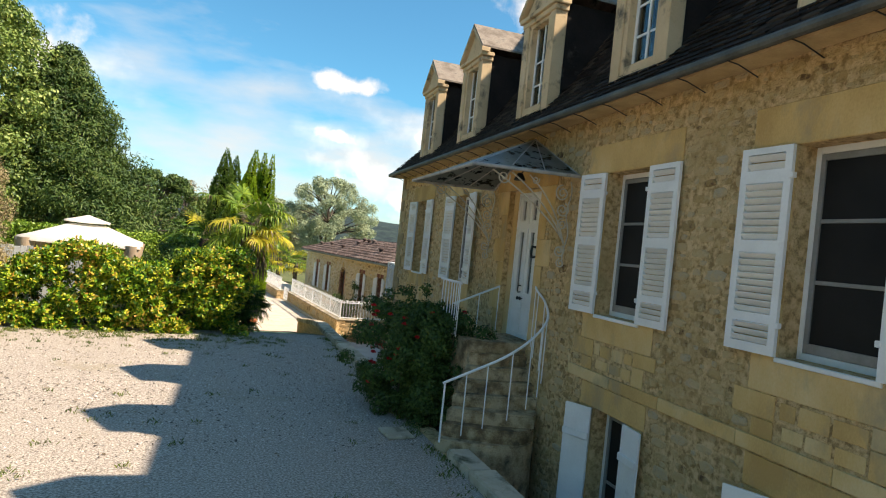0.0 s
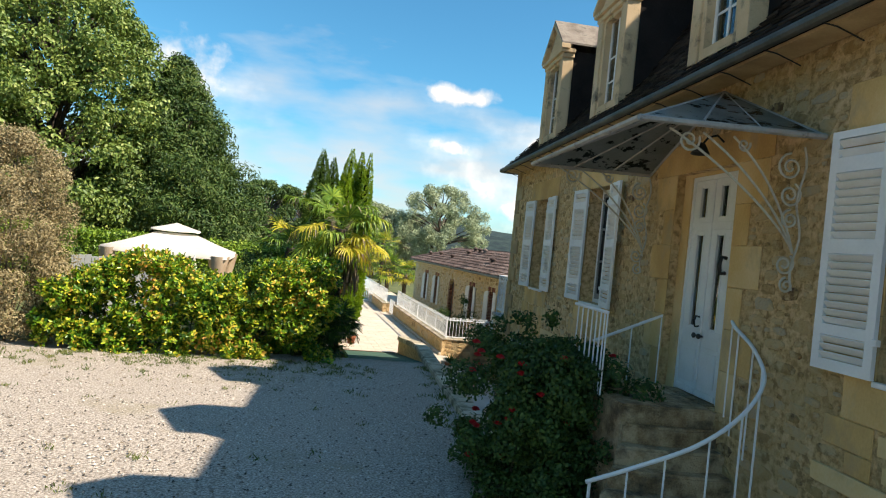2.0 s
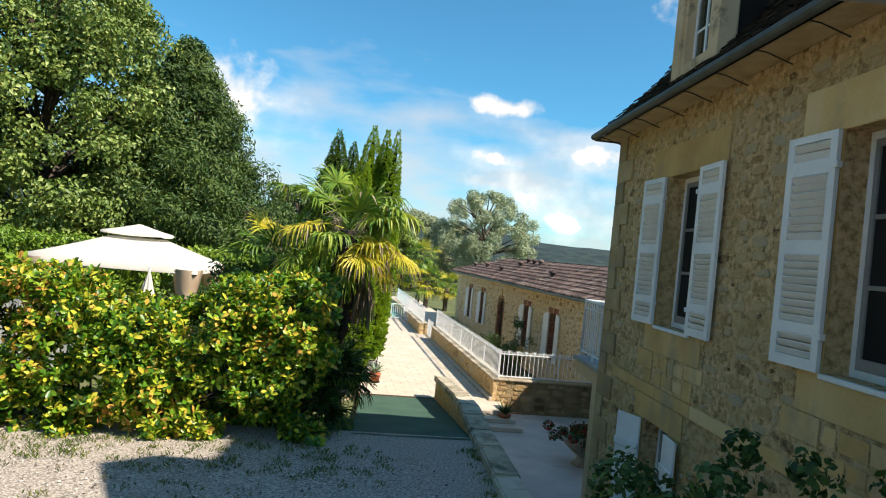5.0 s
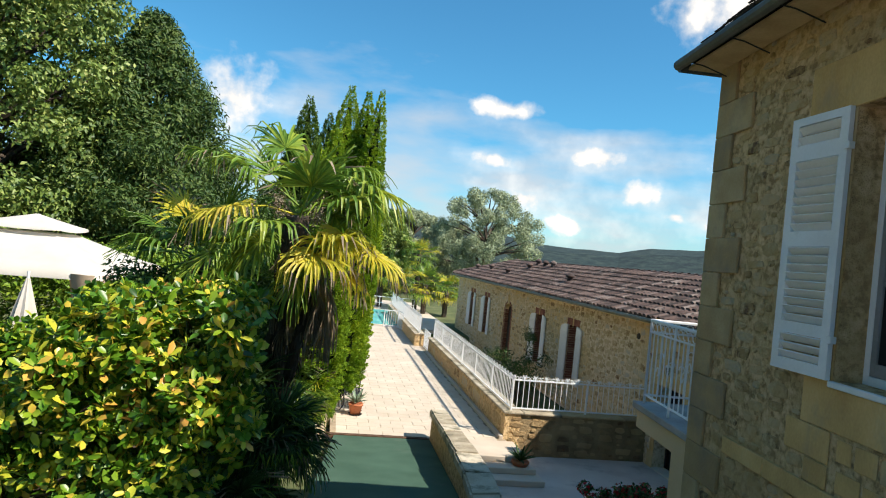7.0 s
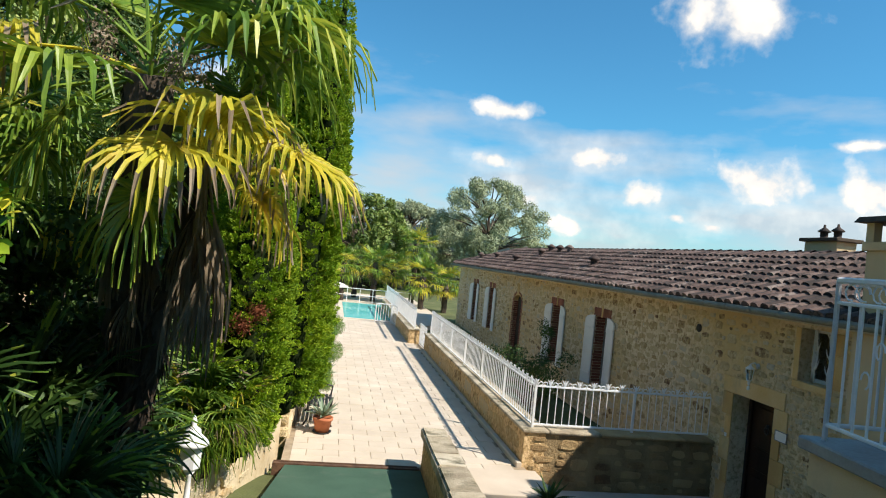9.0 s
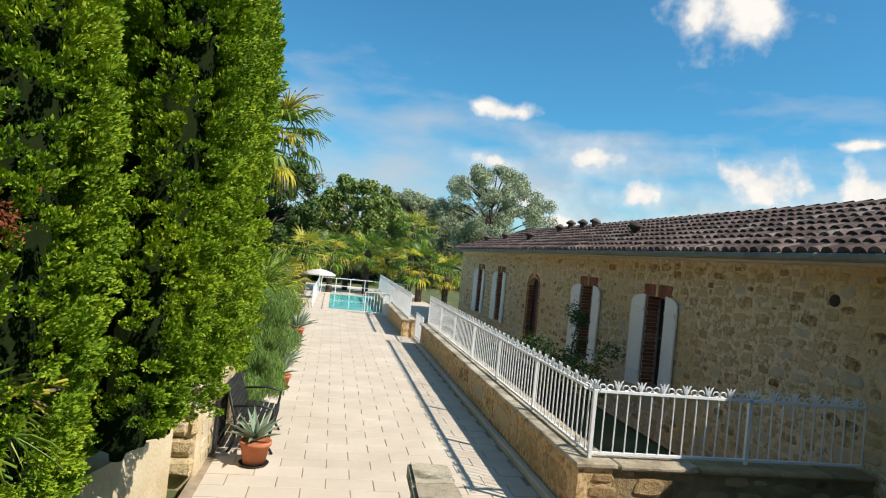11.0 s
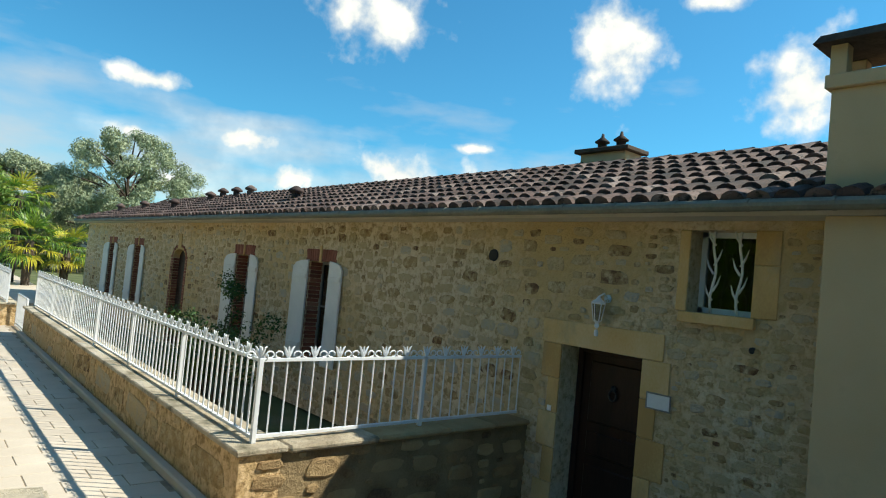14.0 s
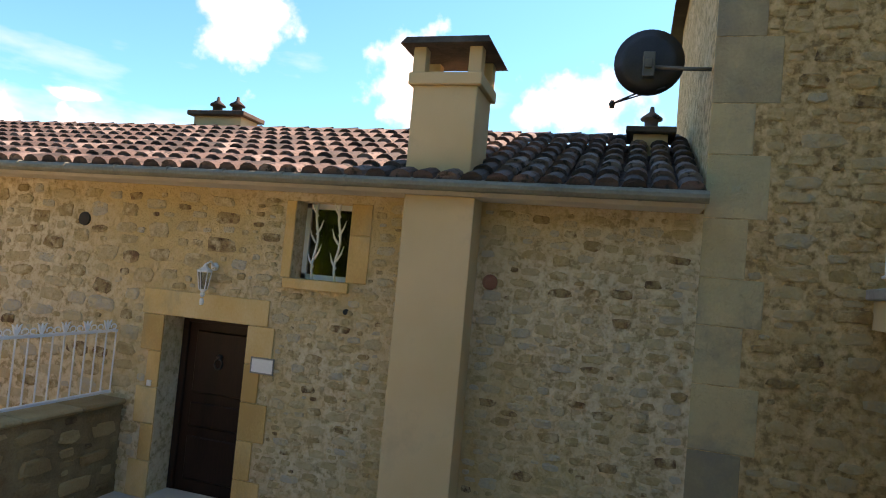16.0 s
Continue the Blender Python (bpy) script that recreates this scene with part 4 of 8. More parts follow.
for k in range(NS):
    top = 1.48 - 0.185 * (k + 1)
    f = k / (NS - 1)
    left = Vector((-0.98 - 0.68 * f, 1.41 - 0.75 * f))
    side = [Vector((-0.006, WALL_END[k]))] if k < 4 else [Vector(q) for q in DRUM[{4: 4, 5: 2, 6: 0}[k]:]]
    out = (side[0] - left).orthogonal().normalized()
    if out.y > 0:
        out = -out
    front = [left.lerp(side[0], i / 6) + out * (0.06 * math.sin(math.pi * i / 6) + rngt.uniform(-0.008, 0.008)) for i in range(6)]
    poly = [tuple(q) for q in front + side] + [(-0.006, 1.5), (-0.97, 1.5)]
    bm = bmesh.new()
    prism(bm, poly, "z", top - 0.183 if k < NS - 1 else -1.45, top)
    bmesh.ops.bevel(bm, geom=[e for e in bm.edges if all(abs(v.co.z - top) < 1e-4 for v in e.verts)], offset=0.024, segments=2, affect="EDGES", clamp_overlap=True)
    for v in bm.verts:
        v.co.z += 0.006 * noise.noise(v.co * 5.0)
    part("step", bm, M_STEP, stair, "lowest step on a rough stone drum" if k == NS - 1 else "")
part("door_sill", boxes((-0.004, DX + 0.10, DR + 0.002, DL - 0.002, 1.38, DOOR[2] + 0.010)), M_STEP, stair)


def railing(parent, top_pts, foot, n, r_top=0.019, r_bar=0.0095, name="handrail", first=1.6):
    """A handrail along top_pts with n balusters down to foot(f) for f along the rail."""
    P = [Vector(p) for p in top_pts]
    fine = []
    for i in range(len(P) - 1):
        p0, p1, p2, p3 = P[max(i - 1, 0)], P[i], P[i + 1], P[min(i + 2, len(P) - 1)]
        for k in range(8):
            t = k / 8
            fine.append(0.5 * (2 * p1 + (p2 - p0) * t + (2 * p0 - 5 * p1 + 4 * p2 - p3) * t * t + (3 * p1 - p0 - 3 * p2 + p3) * t ** 3))
    fine.append(P[-1])
    bm = bmesh.new()
    tube(bm, fine, r_top, 8)
    part(name, bm, M_IRON, parent, "white painted iron handrail", True)
    for k in range(n):
        f = (k + 0.3) / n
        p = fine[min(int(f * (len(fine) - 1)), len(fine) - 1)]
        bm = bmesh.new()
        tube(bm, [p, (p.x, p.y, foot(f))], r_bar if k else r_bar * first, 6)
        part("baluster", bm, M_IRON, parent)


RAIL = [(-1.64, 0.61, 0.98), (-1.32, 0.39, 1.20), (-0.905, 0.19, 1.47), (-0.505, 0.23, 1.74), (-0.18, 0.465, 2.0), (-0.045, 0.855, 2.22), (-0.035, 1.18, 2.37), (0.0, 1.30, 2.43)]
railing(stair, RAIL, lambda f: 0.10 + 1.40 * min(1, f * 1.05), 10)
railing(stair, [(-1.10, 1.80, 2.36), (-1.11, 2.2, 2.36), (-1.12, 2.74, 2.36)], lambda f: 1.48, 8, first=1.0)
railing(stair, [(-0.86, 2.74, 1.93), (-0.5, 2.74, 2.09), (-0.06, 2.73, 2.29), (-0.01, 2.73, 2.30)], lambda f: 1.48, 3)

# flat tiles on the front slope
rng = random.Random(61)
FT = math.hypot(ft, RISE * ft - 0.35)
tv, tf, single = [], [], []


def slope_point(d):
    """A point d up the front slope: local x and z."""
    if d < FT:
        return -OV + ft * d / FT, EZ + (RISE * ft - 0.35) * d / FT
    e = (d - FT) / math.hypot(1, RISE)
    return -OV + ft + e, EZ + RISE * ft - 0.35 + e * RISE


for r in range(46):
    d = r * 0.125 - 0.03
    xa, za = slope_point(max(d, 0))
    xb, zb = slope_point(d + 0.16)
    if d < 0:
        xa, za = xa - 0.03, za - 0.012
    hip = (xa + OV) * HIP / half
    y = -6.5 + (0.09 if r % 2 else 0)
    while y < U1 + OE - hip - 0.05:
        w = 0.175 + rng.uniform(-0.012, 0.008)
        l0, l1 = 0.040 + rng.uniform(-0.006, 0.010), 0.012
        jx = rng.uniform(-0.012, 0.012)
        nx_, nz_ = -0.85, 0.52
        vs = [(xa + nx_ * l0 + jx * 0.5, y, za + nz_ * l0 + jx), (xa + nx_ * l0 + jx * 0.5, y + w, za + nz_ * l0 + jx), (xb + nx_ * l1, y + w, zb + nz_ * l1), (xb + nx_ * l1, y, zb + nz_ * l1)]
        vs += [(vs[0][0] + 0.017, y, vs[0][2] - 0.012), (vs[1][0] + 0.017, y + w, vs[1][2] - 0.012)]
        fs = [(0, 1, 2, 3), (4, 5, 1, 0)]
        if -3.2 < y < -0.2 and r < 17 and len(single) < 290:
            single.append((vs, fs))
        else:
            o = len(tv)
            tv += vs
            tf += [tuple(i + o for i in f) for f in fs]
        y += w + 0.006
roof_ob = [o for o in house.children if o.name == "roof"][0]
tagged(arrays("roof_tiles", tv, tf, M_SLATE, roof_ob), kind="stuff")
for vs, fs in single:
    me = bpy.data.meshes.new("roof_tile")
    me.from_pydata(vs, [], fs)
    me.materials.append(M_SLATE_1)
    o = new("roof_tile", me)
    o.parent = roof_ob

# ---- rear wing of the house, beside the low range ----
XW = 10.30
wing = empty("house_wing", pose(0, 0, 0), "tall stone rear wing of the house with large quoins", "house")
part("wall", boxes((XW, 15.5, 16.0, 20.47, -1.45, 5.4)), M_MORTAR, wing)
bm = bmesh.new()
v = [bm.verts.new(p) for p in ((XW - 0.28, 15.9, 5.4), (16.2, 15.9, 5.4), (16.2, 20.66, 5.4), (XW - 0.28, 20.66, 5.4), (13.0, 15.9, 9.6), (13.0, 19.2, 9.6))]
for f in ((3, 2, 1, 0), (0, 4, 5, 3), (3, 5, 2), (2, 5, 4, 1), (0, 1, 4)):
    bm.faces.new([v[i] for i in f])
part("roof", bm, M_SLATE, wing)
rng = random.Random(21)
WKEEP = []
z, k = -1.4, 0
while z < 5.2:
    h = min(rng.uniform(0.38, 0.55), 5.38 - z)
    w = (0.48 if k % 2 else 0.36) + rng.uniform(-0.03, 0.05)
    WKEEP.append((20.47 - w, 20.47, z, z + h))
    part("quoin", boxes((XW - 0.006, XW + 0.003, 20.47 - w + 0.003, 20.47, z + 0.003, z + h - 0.003), bevel=0.005), M_QUOIN, wing)
    z += h
    k += 1

# ---- low range: long single-storey stone building with clay tile roof ----
rangeb = empty("stone_outbuilding", pose(0, 0, 0), "long low stone outbuilding with red clay tile roof", "building")
Y0, Y1, ET = 20.47, 49.0, 1.78
BD = (24.53, 25.50, -1.40, 0.45)
BW = (23.55, 24.13, 0.95, 1.70)
TALL = [30.84, 34.05, 41.9, 45.0]            # middles of the shuttered windows
TW, TZ0, TZ1 = 0.74, -0.62, 1.10
ARCH = (37.65, 38.6, -1.40, 1.10)
oh = [BD, BW, ARCH] + [(y - TW / 2, y + TW / 2, TZ0, TZ1) for y in TALL]
part("front_wall", wall_plate(Y0, Y1, -1.45, ET, 0.45, oh, at=XW), M_POINTING, rangeb)
part("end_wall", boxes((XW + 0.45, 15.3, Y1 - 0.45, Y1, -1.45, ET)), M_MORTAR, rangeb)
part("rear_wall", boxes((14.85, 15.3, Y0, Y1 - 0.45, -1.45, ET)), M_MORTAR, rangeb)
# added inner surfaces whose near-black colour stands in for unlit rooms
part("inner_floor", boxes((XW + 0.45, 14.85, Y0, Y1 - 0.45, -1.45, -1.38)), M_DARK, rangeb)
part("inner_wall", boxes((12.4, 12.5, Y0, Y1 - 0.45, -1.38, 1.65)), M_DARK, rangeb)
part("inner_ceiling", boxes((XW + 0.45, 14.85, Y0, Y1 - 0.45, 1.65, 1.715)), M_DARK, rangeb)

OKEEP = []


def odressed(name, y0, y1, z0, z1, out=0.012, mat=None):
    OKEEP.append((y0, y1, z0, z1))
    return part(name, boxes((XW - out, XW - 0.001, y0 + 0.003, y1 - 0.003, z0 + 0.003, z1 - 0.003), bevel=0.005), mat or M_DRESSED, rangeb)


odressed("lintel", BD[0] - 0.22, BD[1] + 0.28, BD[3], BD[3] + 0.26, 0.02)
for k in range(5):
    za, zb = -1.4 + 1.85 * k / 5, -1.4 + 1.85 * (k + 1) / 5
    odressed("jamb_stone", BD[1], BD[1] + (0.16 if k % 2 else 0.26), za, zb, 0.02)
    odressed("jamb_stone", BD[0] - (0.18 if k % 2 else 0.30), BD[0], za, zb, 0.02)
odressed("sill", BW[0] - 0.05, BW[1] + 0.06, BW[2] - 0.10, BW[2], 0.05)
odressed("jamb_stone", BW[1], BW[1] + 0.11, BW[2], BW[3])
odressed("jamb_stone", BW[0] - 0.22, BW[0], BW[2], 1.4)
odressed("jamb_stone", BW[0] - 0.22, BW[0], 1.4, BW[3])

# brown door with carved panels
bd = part("door", boxes((XW + 0.32, XW + 0.37, BD[0] + 0.07, BD[1] - 0.07, BD[2], BD[3] - 0.07)), M_WOOD, rangeb, "dark varnished wooden door in deep reveal")
part("door_frame", boxes((XW + 0.28, XW + 0.37, BD[0], BD[0] + 0.07, BD[2], BD[3]), (XW + 0.28, XW + 0.37, BD[1] - 0.07, BD[1], BD[2], BD[3]), (XW + 0.28, XW + 0.37, BD[0] + 0.07, BD[1] - 0.07, BD[3] - 0.07, BD[3]), bevel=0.006), M_WOOD, bd)
for za, zb in ((-1.25, -0.80), (-0.70, -0.45), (-0.35, 0.30)):
    part("panel", boxes((XW + 0.295, XW + 0.32, BD[0] + 0.17, BD[1] - 0.17, za, zb), bevel=0.012), M_WOOD, bd)
bm = bmesh.new()
yk = (BD[0] + BD[1]) / 2
tube(bm, [(XW + 0.27, yk + 0.045 * math.cos(a), -0.02 + 0.055 * math.sin(a)) for a in [k * math.tau / 12 for k in range(13)]], 0.011, 6)
lathe(bm, [(0.03, 0), (0.035, 0.02), (0.012, 0.04)], Matrix.Translation((XW + 0.295, yk, 0.05)) @ Matrix.Rotation(radians(-90), 4, "Y"), 10)
part("knocker", bm, M_BLACK, bd, "black ring door knocker", True)
part("threshold", boxes((XW - 0.02, XW + 0.3, BD[0], BD[1], -1.45, -1.37), bevel=0.01), M_PAVE, rangeb)

# barred kitchen window
bw = part("window", boxes((XW + 0.20, XW + 0.25, BW[0], BW[0] + 0.05, BW[2], BW[3]), (XW + 0.20, XW + 0.25, BW[1] - 0.05, BW[1], BW[2], BW[3]), (XW + 0.20, XW + 0.25, BW[0], BW[1], BW[2], BW[2] + 0.05), (XW + 0.20, XW + 0.25, BW[0], BW[1], BW[3] - 0.05, BW[3])), M_WHITE, rangeb, "small barred window with white frame")
part("pane", boxes((XW + 0.22, XW + 0.225, BW[0] + 0.04, BW[1] - 0.04, BW[2] + 0.04, BW[3] - 0.04)), M_GLASS, bw)
for yb in (BW[0] + 0.17, BW[1] - 0.17):
    bm = bmesh.new()
    tube(bm, [(XW + 0.12, yb + 0.02 * math.sin(k * 0.9), BW[2] + (BW[3] - BW[2]) * k / 10) for k in range(11)], 0.012, 6)
    for zz, s in ((0.12, 1), (0.2, -1), (0.36, 1), (0.44, -1), (0.62, 1)):
        tube(bm, [(XW + 0.12, yb, BW[2] + zz), (XW + 0.11, yb + s * 0.045, BW[2] + zz + 0.07), (XW + 0.11, yb + s * 0.07, BW[2] + zz + 0.15)], [0.012, 0.010, 0.003], 6)
    part("window_bar", bm, M_IRON, bw, "white wrought-iron bar shaped like a thorny stem", True)

BRICKH = bpy.data.meshes.new("brick")
bm = boxes((-0.014, 0.001, -0.07, 0.07, 0.004, 0.066), bevel=0.004)
bm.to_mesh(BRICKH)
bm.free()
BRICKH.materials.append(M_BRICK)
BRICKR = bpy.data.meshes.new("brick")
bm = boxes((0.004, 0.228, -0.001, 0.014, 0.004, 0.066), bevel=0.004)
bm.to_mesh(BRICKR)
bm.free()
BRICKR.materials.append(M_BRICK)


def brick_reveal(a, b, z0, n):
    """Courses of brick that line both sides of an opening between a and b."""
    for k in range(n):
        for s in (1, -1):
            o = new("brick", BRICKR)
            o.parent = rangeb
            o.matrix_basis = Matrix.Translation((XW + 0.012 * (k % 2), a if s > 0 else b, z0 + k * 0.071)) @ Matrix.Diagonal((1, s, 1, 1))


# tall windows with brick surrounds and white boarded shutters
for i, y in enumerate(TALL):
    a, b = y - TW / 2, y + TW / 2
    w = part("window", boxes((XW + 0.24, XW + 0.29, a, a + 0.05, TZ0, TZ1), (XW + 0.24, XW + 0.29, b - 0.05, b, TZ0, TZ1), (XW + 0.24, XW + 0.29, y - 0.03, y + 0.03, TZ0, TZ1), (XW + 0.24, XW + 0.29, a + 0.05, b - 0.05, TZ1 - 0.05, TZ1), (XW + 0.24, XW + 0.29, a + 0.05, b - 0.05, TZ0, TZ0 + 0.06), (XW + 0.25, XW + 0.28, a + 0.05, b - 0.05, 0.3, 0.33)), M_GREYWOOD, rangeb, "tall window with brick surround")
    part("pane", boxes((XW + 0.26, XW + 0.265, a + 0.03, b - 0.03, TZ0 + 0.03, TZ1 - 0.03)), M_GLASS, w)
    for s in (1, -1):
        m = Matrix.Translation((XW - 0.02, y + s * TW / 2, TZ0)) @ Matrix.Rotation(radians(9 if s > 0 else 2) * s, 4, "Z") @ Matrix.Diagonal((1, s, 1, 1))
        bm = bmesh.new()
        hgt = TZ1 - TZ0
        prism(bm, [(0, 0), (0.42, 0), (0.42, hgt - 0.12), (0.34, hgt - 0.04), (0.2, hgt), (0, hgt + 0.02)], "x", -0.03, 0, m)
        leaf = part("shutter", bm, M_WHITE, rangeb, "white boarded shutter with curved top folded back")
        for zz in (0.2, 1.4):
            part("batten", boxes((-0.05, -0.03, 0.02, 0.40, zz, zz + 0.08), bevel=0.006, m=m), M_WHITE, leaf)
    brick_reveal(a, b, TZ0, 24)
    # flat arch of bricks
    brk = bpy.data.meshes.new("brick")
    bm = boxes((-0.016, 0.001, -0.032, 0.032, 0, 0.21), bevel=0.004)
    bm.to_mesh(brk)
    bm.free()
    brk.materials.append(M_BRICK)
    for k in range(-6, 7):
        if k == 0:
            continue
        o = new("brick", brk)
        o.parent = rangeb
        o.matrix_basis = Matrix.Translation((XW, y + k * 0.072, TZ1 + 0.004)) @ Matrix.Rotation(radians(-k * 2.2), 4, "X")
    OKEEP.append((a - 0.1, b + 0.1, TZ1, TZ1 + 0.24))
    odressed("keystone", y - 0.035, y + 0.035, TZ1 - 0.02, TZ1 + 0.28, 0.03)
    for s in (-1, 1):
        for k in range(25):
            o = new("brick", BRICKH)
            o.parent = rangeb
            o.matrix_basis = Matrix.Translation((XW, (a - 0.075 if s < 0 else b + 0.075), TZ0 + k * 0.071))
        OKEEP.append((a - 0.15, a, TZ0, TZ1) if s < 0 else (b, b + 0.15, TZ0, TZ1))

# arched doorway with louvred brown door
for s in (-1, 1):
    for k in range(32):
        o = new("brick", BRICKH)
        o.parent = rangeb
        o.matrix_basis = Matrix.Translation((XW, (ARCH[0] - 0.075 if s < 0 else ARCH[1] + 0.075), -1.35 + k * 0.071))
    OKEEP.append((ARCH[0] - 0.15, ARCH[0], ARCH[2], ARCH[3]) if s < 0 else (ARCH[1], ARCH[1] + 0.15, ARCH[2], ARCH[3]))
brick_reveal(ARCH[0], ARCH[1], -1.35, 31)
ym = (ARCH[0] + ARCH[1]) / 2
aw = (ARCH[1] - ARCH[0]) / 2
bm = bmesh.new()
arc = [(ym + aw * math.cos(a), 0.88 + 0.22 * math.sin(a)) for a in [math.pi * k / 12 for k in range(13)]]
prism(bm, [(ym + aw, 1.12), *arc, (ym - aw, 1.12)], "x", XW - 0.004, XW + 0.3)
part("arch_filler", bm, M_DRESSED, rangeb)
OKEEP.append((ARCH[0] - 0.15, ARCH[1] + 0.15, 1.10, 1.36))
for k in range(9):
    a = math.pi * (k + 0.5) / 9
    o = new("voussoir", bpy.data.meshes.get("brick"))
    o.parent = rangeb
    o.matrix_basis = Matrix.Translation((XW, ym + (aw + 0.02) * math.cos(a), 0.90 + 0.25 * math.sin(a))) @ Matrix.Rotation(a - math.pi / 2, 4, "X")
odressed("keystone", ym - 0.11, ym + 0.11, 1.12, 1.50, 0.03)
ad = part("door", boxes((XW + 0.16, XW + 0.20, ARCH[0], ARCH[1], ARCH[2], 1.11)), M_WOOD, rangeb, "arched brown wooden door")
for k in range(24):
    part("slat", boxes((XW + 0.145, XW + 0.165, ARCH[0] + 0.08, ARCH[1] - 0.08, -1.2 + k * 0.085, -1.15 + k * 0.085)), M_WOOD, ad)

# roof: low pitch, hipped at the far end
EX, EZO, RX, RZ = 9.98, 1.89, 12.80, 2.89
RSL = (RZ - EZO) / (RX - EX)
YE = Y1 + 0.35
bm = bmesh.new()
v = [bm.verts.new(p) for p in ((EX, Y0, EZO), (RX, Y0, RZ), (2 * RX - EX, Y0, EZO), (2 * RX - EX, YE, EZO), (RX, YE - 2.9, RZ), (EX, YE, EZO))]
for f in ((0, 1, 4, 5), (1, 2, 3, 4), (5, 4, 3), (0, 2, 1), (0, 5, 3, 2)):
    bm.faces.new([v[i] for i in f])
bmesh.ops.recalc_face_normals(bm, faces=bm.faces[:])
oroof = part("roof", bm, M_TILE, rangeb, "weathered red-brown clay canal tiles")

TP, TL = 0.215, 0.36      # tile pitch across, exposed length


def tile_geometry(rng, y, d, lift=0.0):
    """One barrel tile whose foot is d up the slope at y: tapered half pipe with a thick front edge."""
    n, r0, r1, ln = 6, 0.098, 0.080, 0.45
    yaw = rng.uniform(-0.02, 0.02)
    vs = []
    for end, (r, dd, zz) in enumerate(((r0, 0.0, 0.045), (r1, ln, 0.010))):
        for k in range(n):
            a = math.pi * k / (n - 1)
            yy, hh = r * math.cos(a), r * 0.72 * math.sin(a) + zz + lift
            dl = d + dd + rng.uniform(-0.006, 0.006)
            vs.append((EX - 0.06 + dl * 0.9327 - hh * 0.36, y + yy + yaw * dd, EZO - 0.02 + dl * 0.3605 + hh * 0.9327))
    vs += [(x + 0.004, y2 + (0.016 if y2 < y else -0.016), z - 0.016) for x, y2, z in vs[:n]]
    fs = [(k, k + 1, n + k + 1, n + k) for k in range(n - 1)] + [(k + 1, k, 2 * n + k, 2 * n + k + 1) for k in range(n - 1)] + [(2 * n, 2 * n + 5, 2 * n + 4, 2 * n + 1), (2 * n + 1, 2 * n + 4, 2 * n + 3, 2 * n + 2)]
    return vs, fs


rng = random.Random(17)
slope_len = math.hypot(RX - EX, RZ - EZO) + 0.05
tv, tf, singles = [], [], []
y = Y0 + 0.12
col = 0
while y < YE - 0.1:
    for r in range(8):
        d = r * TL + rng.uniform(-0.012, 0.012)
        if d * 0.9327 > 2.9 * (YE - y) / 2.9 - 0.1:
            continue
        vs, fs = tile_geometry(rng, y + rng.uniform(-0.008, 0.008), d)
        if 22.9 < y < 31.0 and len(singles) < 295 and r < 8:
            singles.append((vs, fs))
        else:
            o = len(tv)
            tv += vs
            tf += [tuple(i + o for i in f) for f in fs]
    y += TP
    col += 1
# hip end and rear slope edge caps
for k in range(14):
    f = k / 13
    p0 = Vector((EX, YE, EZO)).lerp(Vector((RX, YE - 2.9, RZ)), f)
    vs, fs = tile_geometry(rng, 0, 0)
    o = len(tv)
    tv += [(p0.x + (vx - EX) * 0.6, p0.y + vy, p0.z + (vz - EZO) + 0.03) for vx, vy, vz in vs]
    tf += [tuple(i + o for i in q) for q in fs]
y = Y0 + 0.1
while y < YE - 2.9:
    n = 5
    ring = []
    for dy, r in ((0, 0.11), (0.44, 0.095)):
        ring += [(RX + r * math.cos(math.pi * k / 4), y + dy, RZ + 0.03 + r * math.sin(math.pi * k / 4) + (0.02 if dy == 0 else 0)) for k in range(5)]
    o = len(tv)
    tv += ring
    tf += [(o + k, o + k + 1, o + 6 + k, o + 5 + k) for k in range(4)]
    y += 0.38
joined = tagged(arrays("roof_tiles", tv, tf, M_TILE, oroof), kind="stuff")
joined.data.shade_flat()
for vs, fs in singles:
    me = bpy.data.meshes.new("roof_tile")
    me.from_pydata(vs, [], fs)
    me.shade_flat()
    me.materials.append(M_TILE_1)
    o = new("roof_tile", me)
    o.parent = oroof

# eaves board and gutter
part("eaves_board", boxes((EX - 0.02, XW - 0.004, Y0 + 0.03, Y1 + 0.3, ET, EZO - 0.02)), M_EAVE, rangeb, "cream painted eaves board")
bm = bmesh.new()
tube(bm, [(EX - 0.10, Y0 + 0.01, EZO - 0.035), (EX - 0.10, Y1 + 0.45, EZO - 0.055)], 0.050, 10)
g2 = part("gutter", bm, M_ZINCL, rangeb, "grey zinc gutter with joints")
y = Y0 + 0.5
while y < Y1:
    bm = bmesh.new()
    tube(bm, [(EX - 0.10, y - 0.012, EZO - 0.035), (EX - 0.10, y + 0.012, EZO - 0.035)], 0.055, 10)
    part("gutter_joint", bm, M_ZINCL, g2)
    y += 0.62

# plastered chimney breast and stack
part("chimney_breast", boxes((XW - 0.30, XW - 0.002, 22.30, 22.93, -1.45, ET - 0.003), bevel=0.006), M_RENDER, rangeb, "sand-rendered chimney breast")
OKEEP.append((22.30, 22.93, -1.45, ET))
OKEEP.append((Y0, Y1, ET - 0.03, ET))
stack = empty("chimney_stack", pose(10.42, 22.70, -0.13))
stack.parent = rangeb
part("shaft", boxes((-0.27, 0.27, -0.30, 0.30, 2.0, 2.92), bevel=0.008), M_RENDER, stack)
part("collar", boxes((-0.31, 0.31, -0.34, 0.34, 2.92, 3.03), bevel=0.008), M_RENDER, stack)
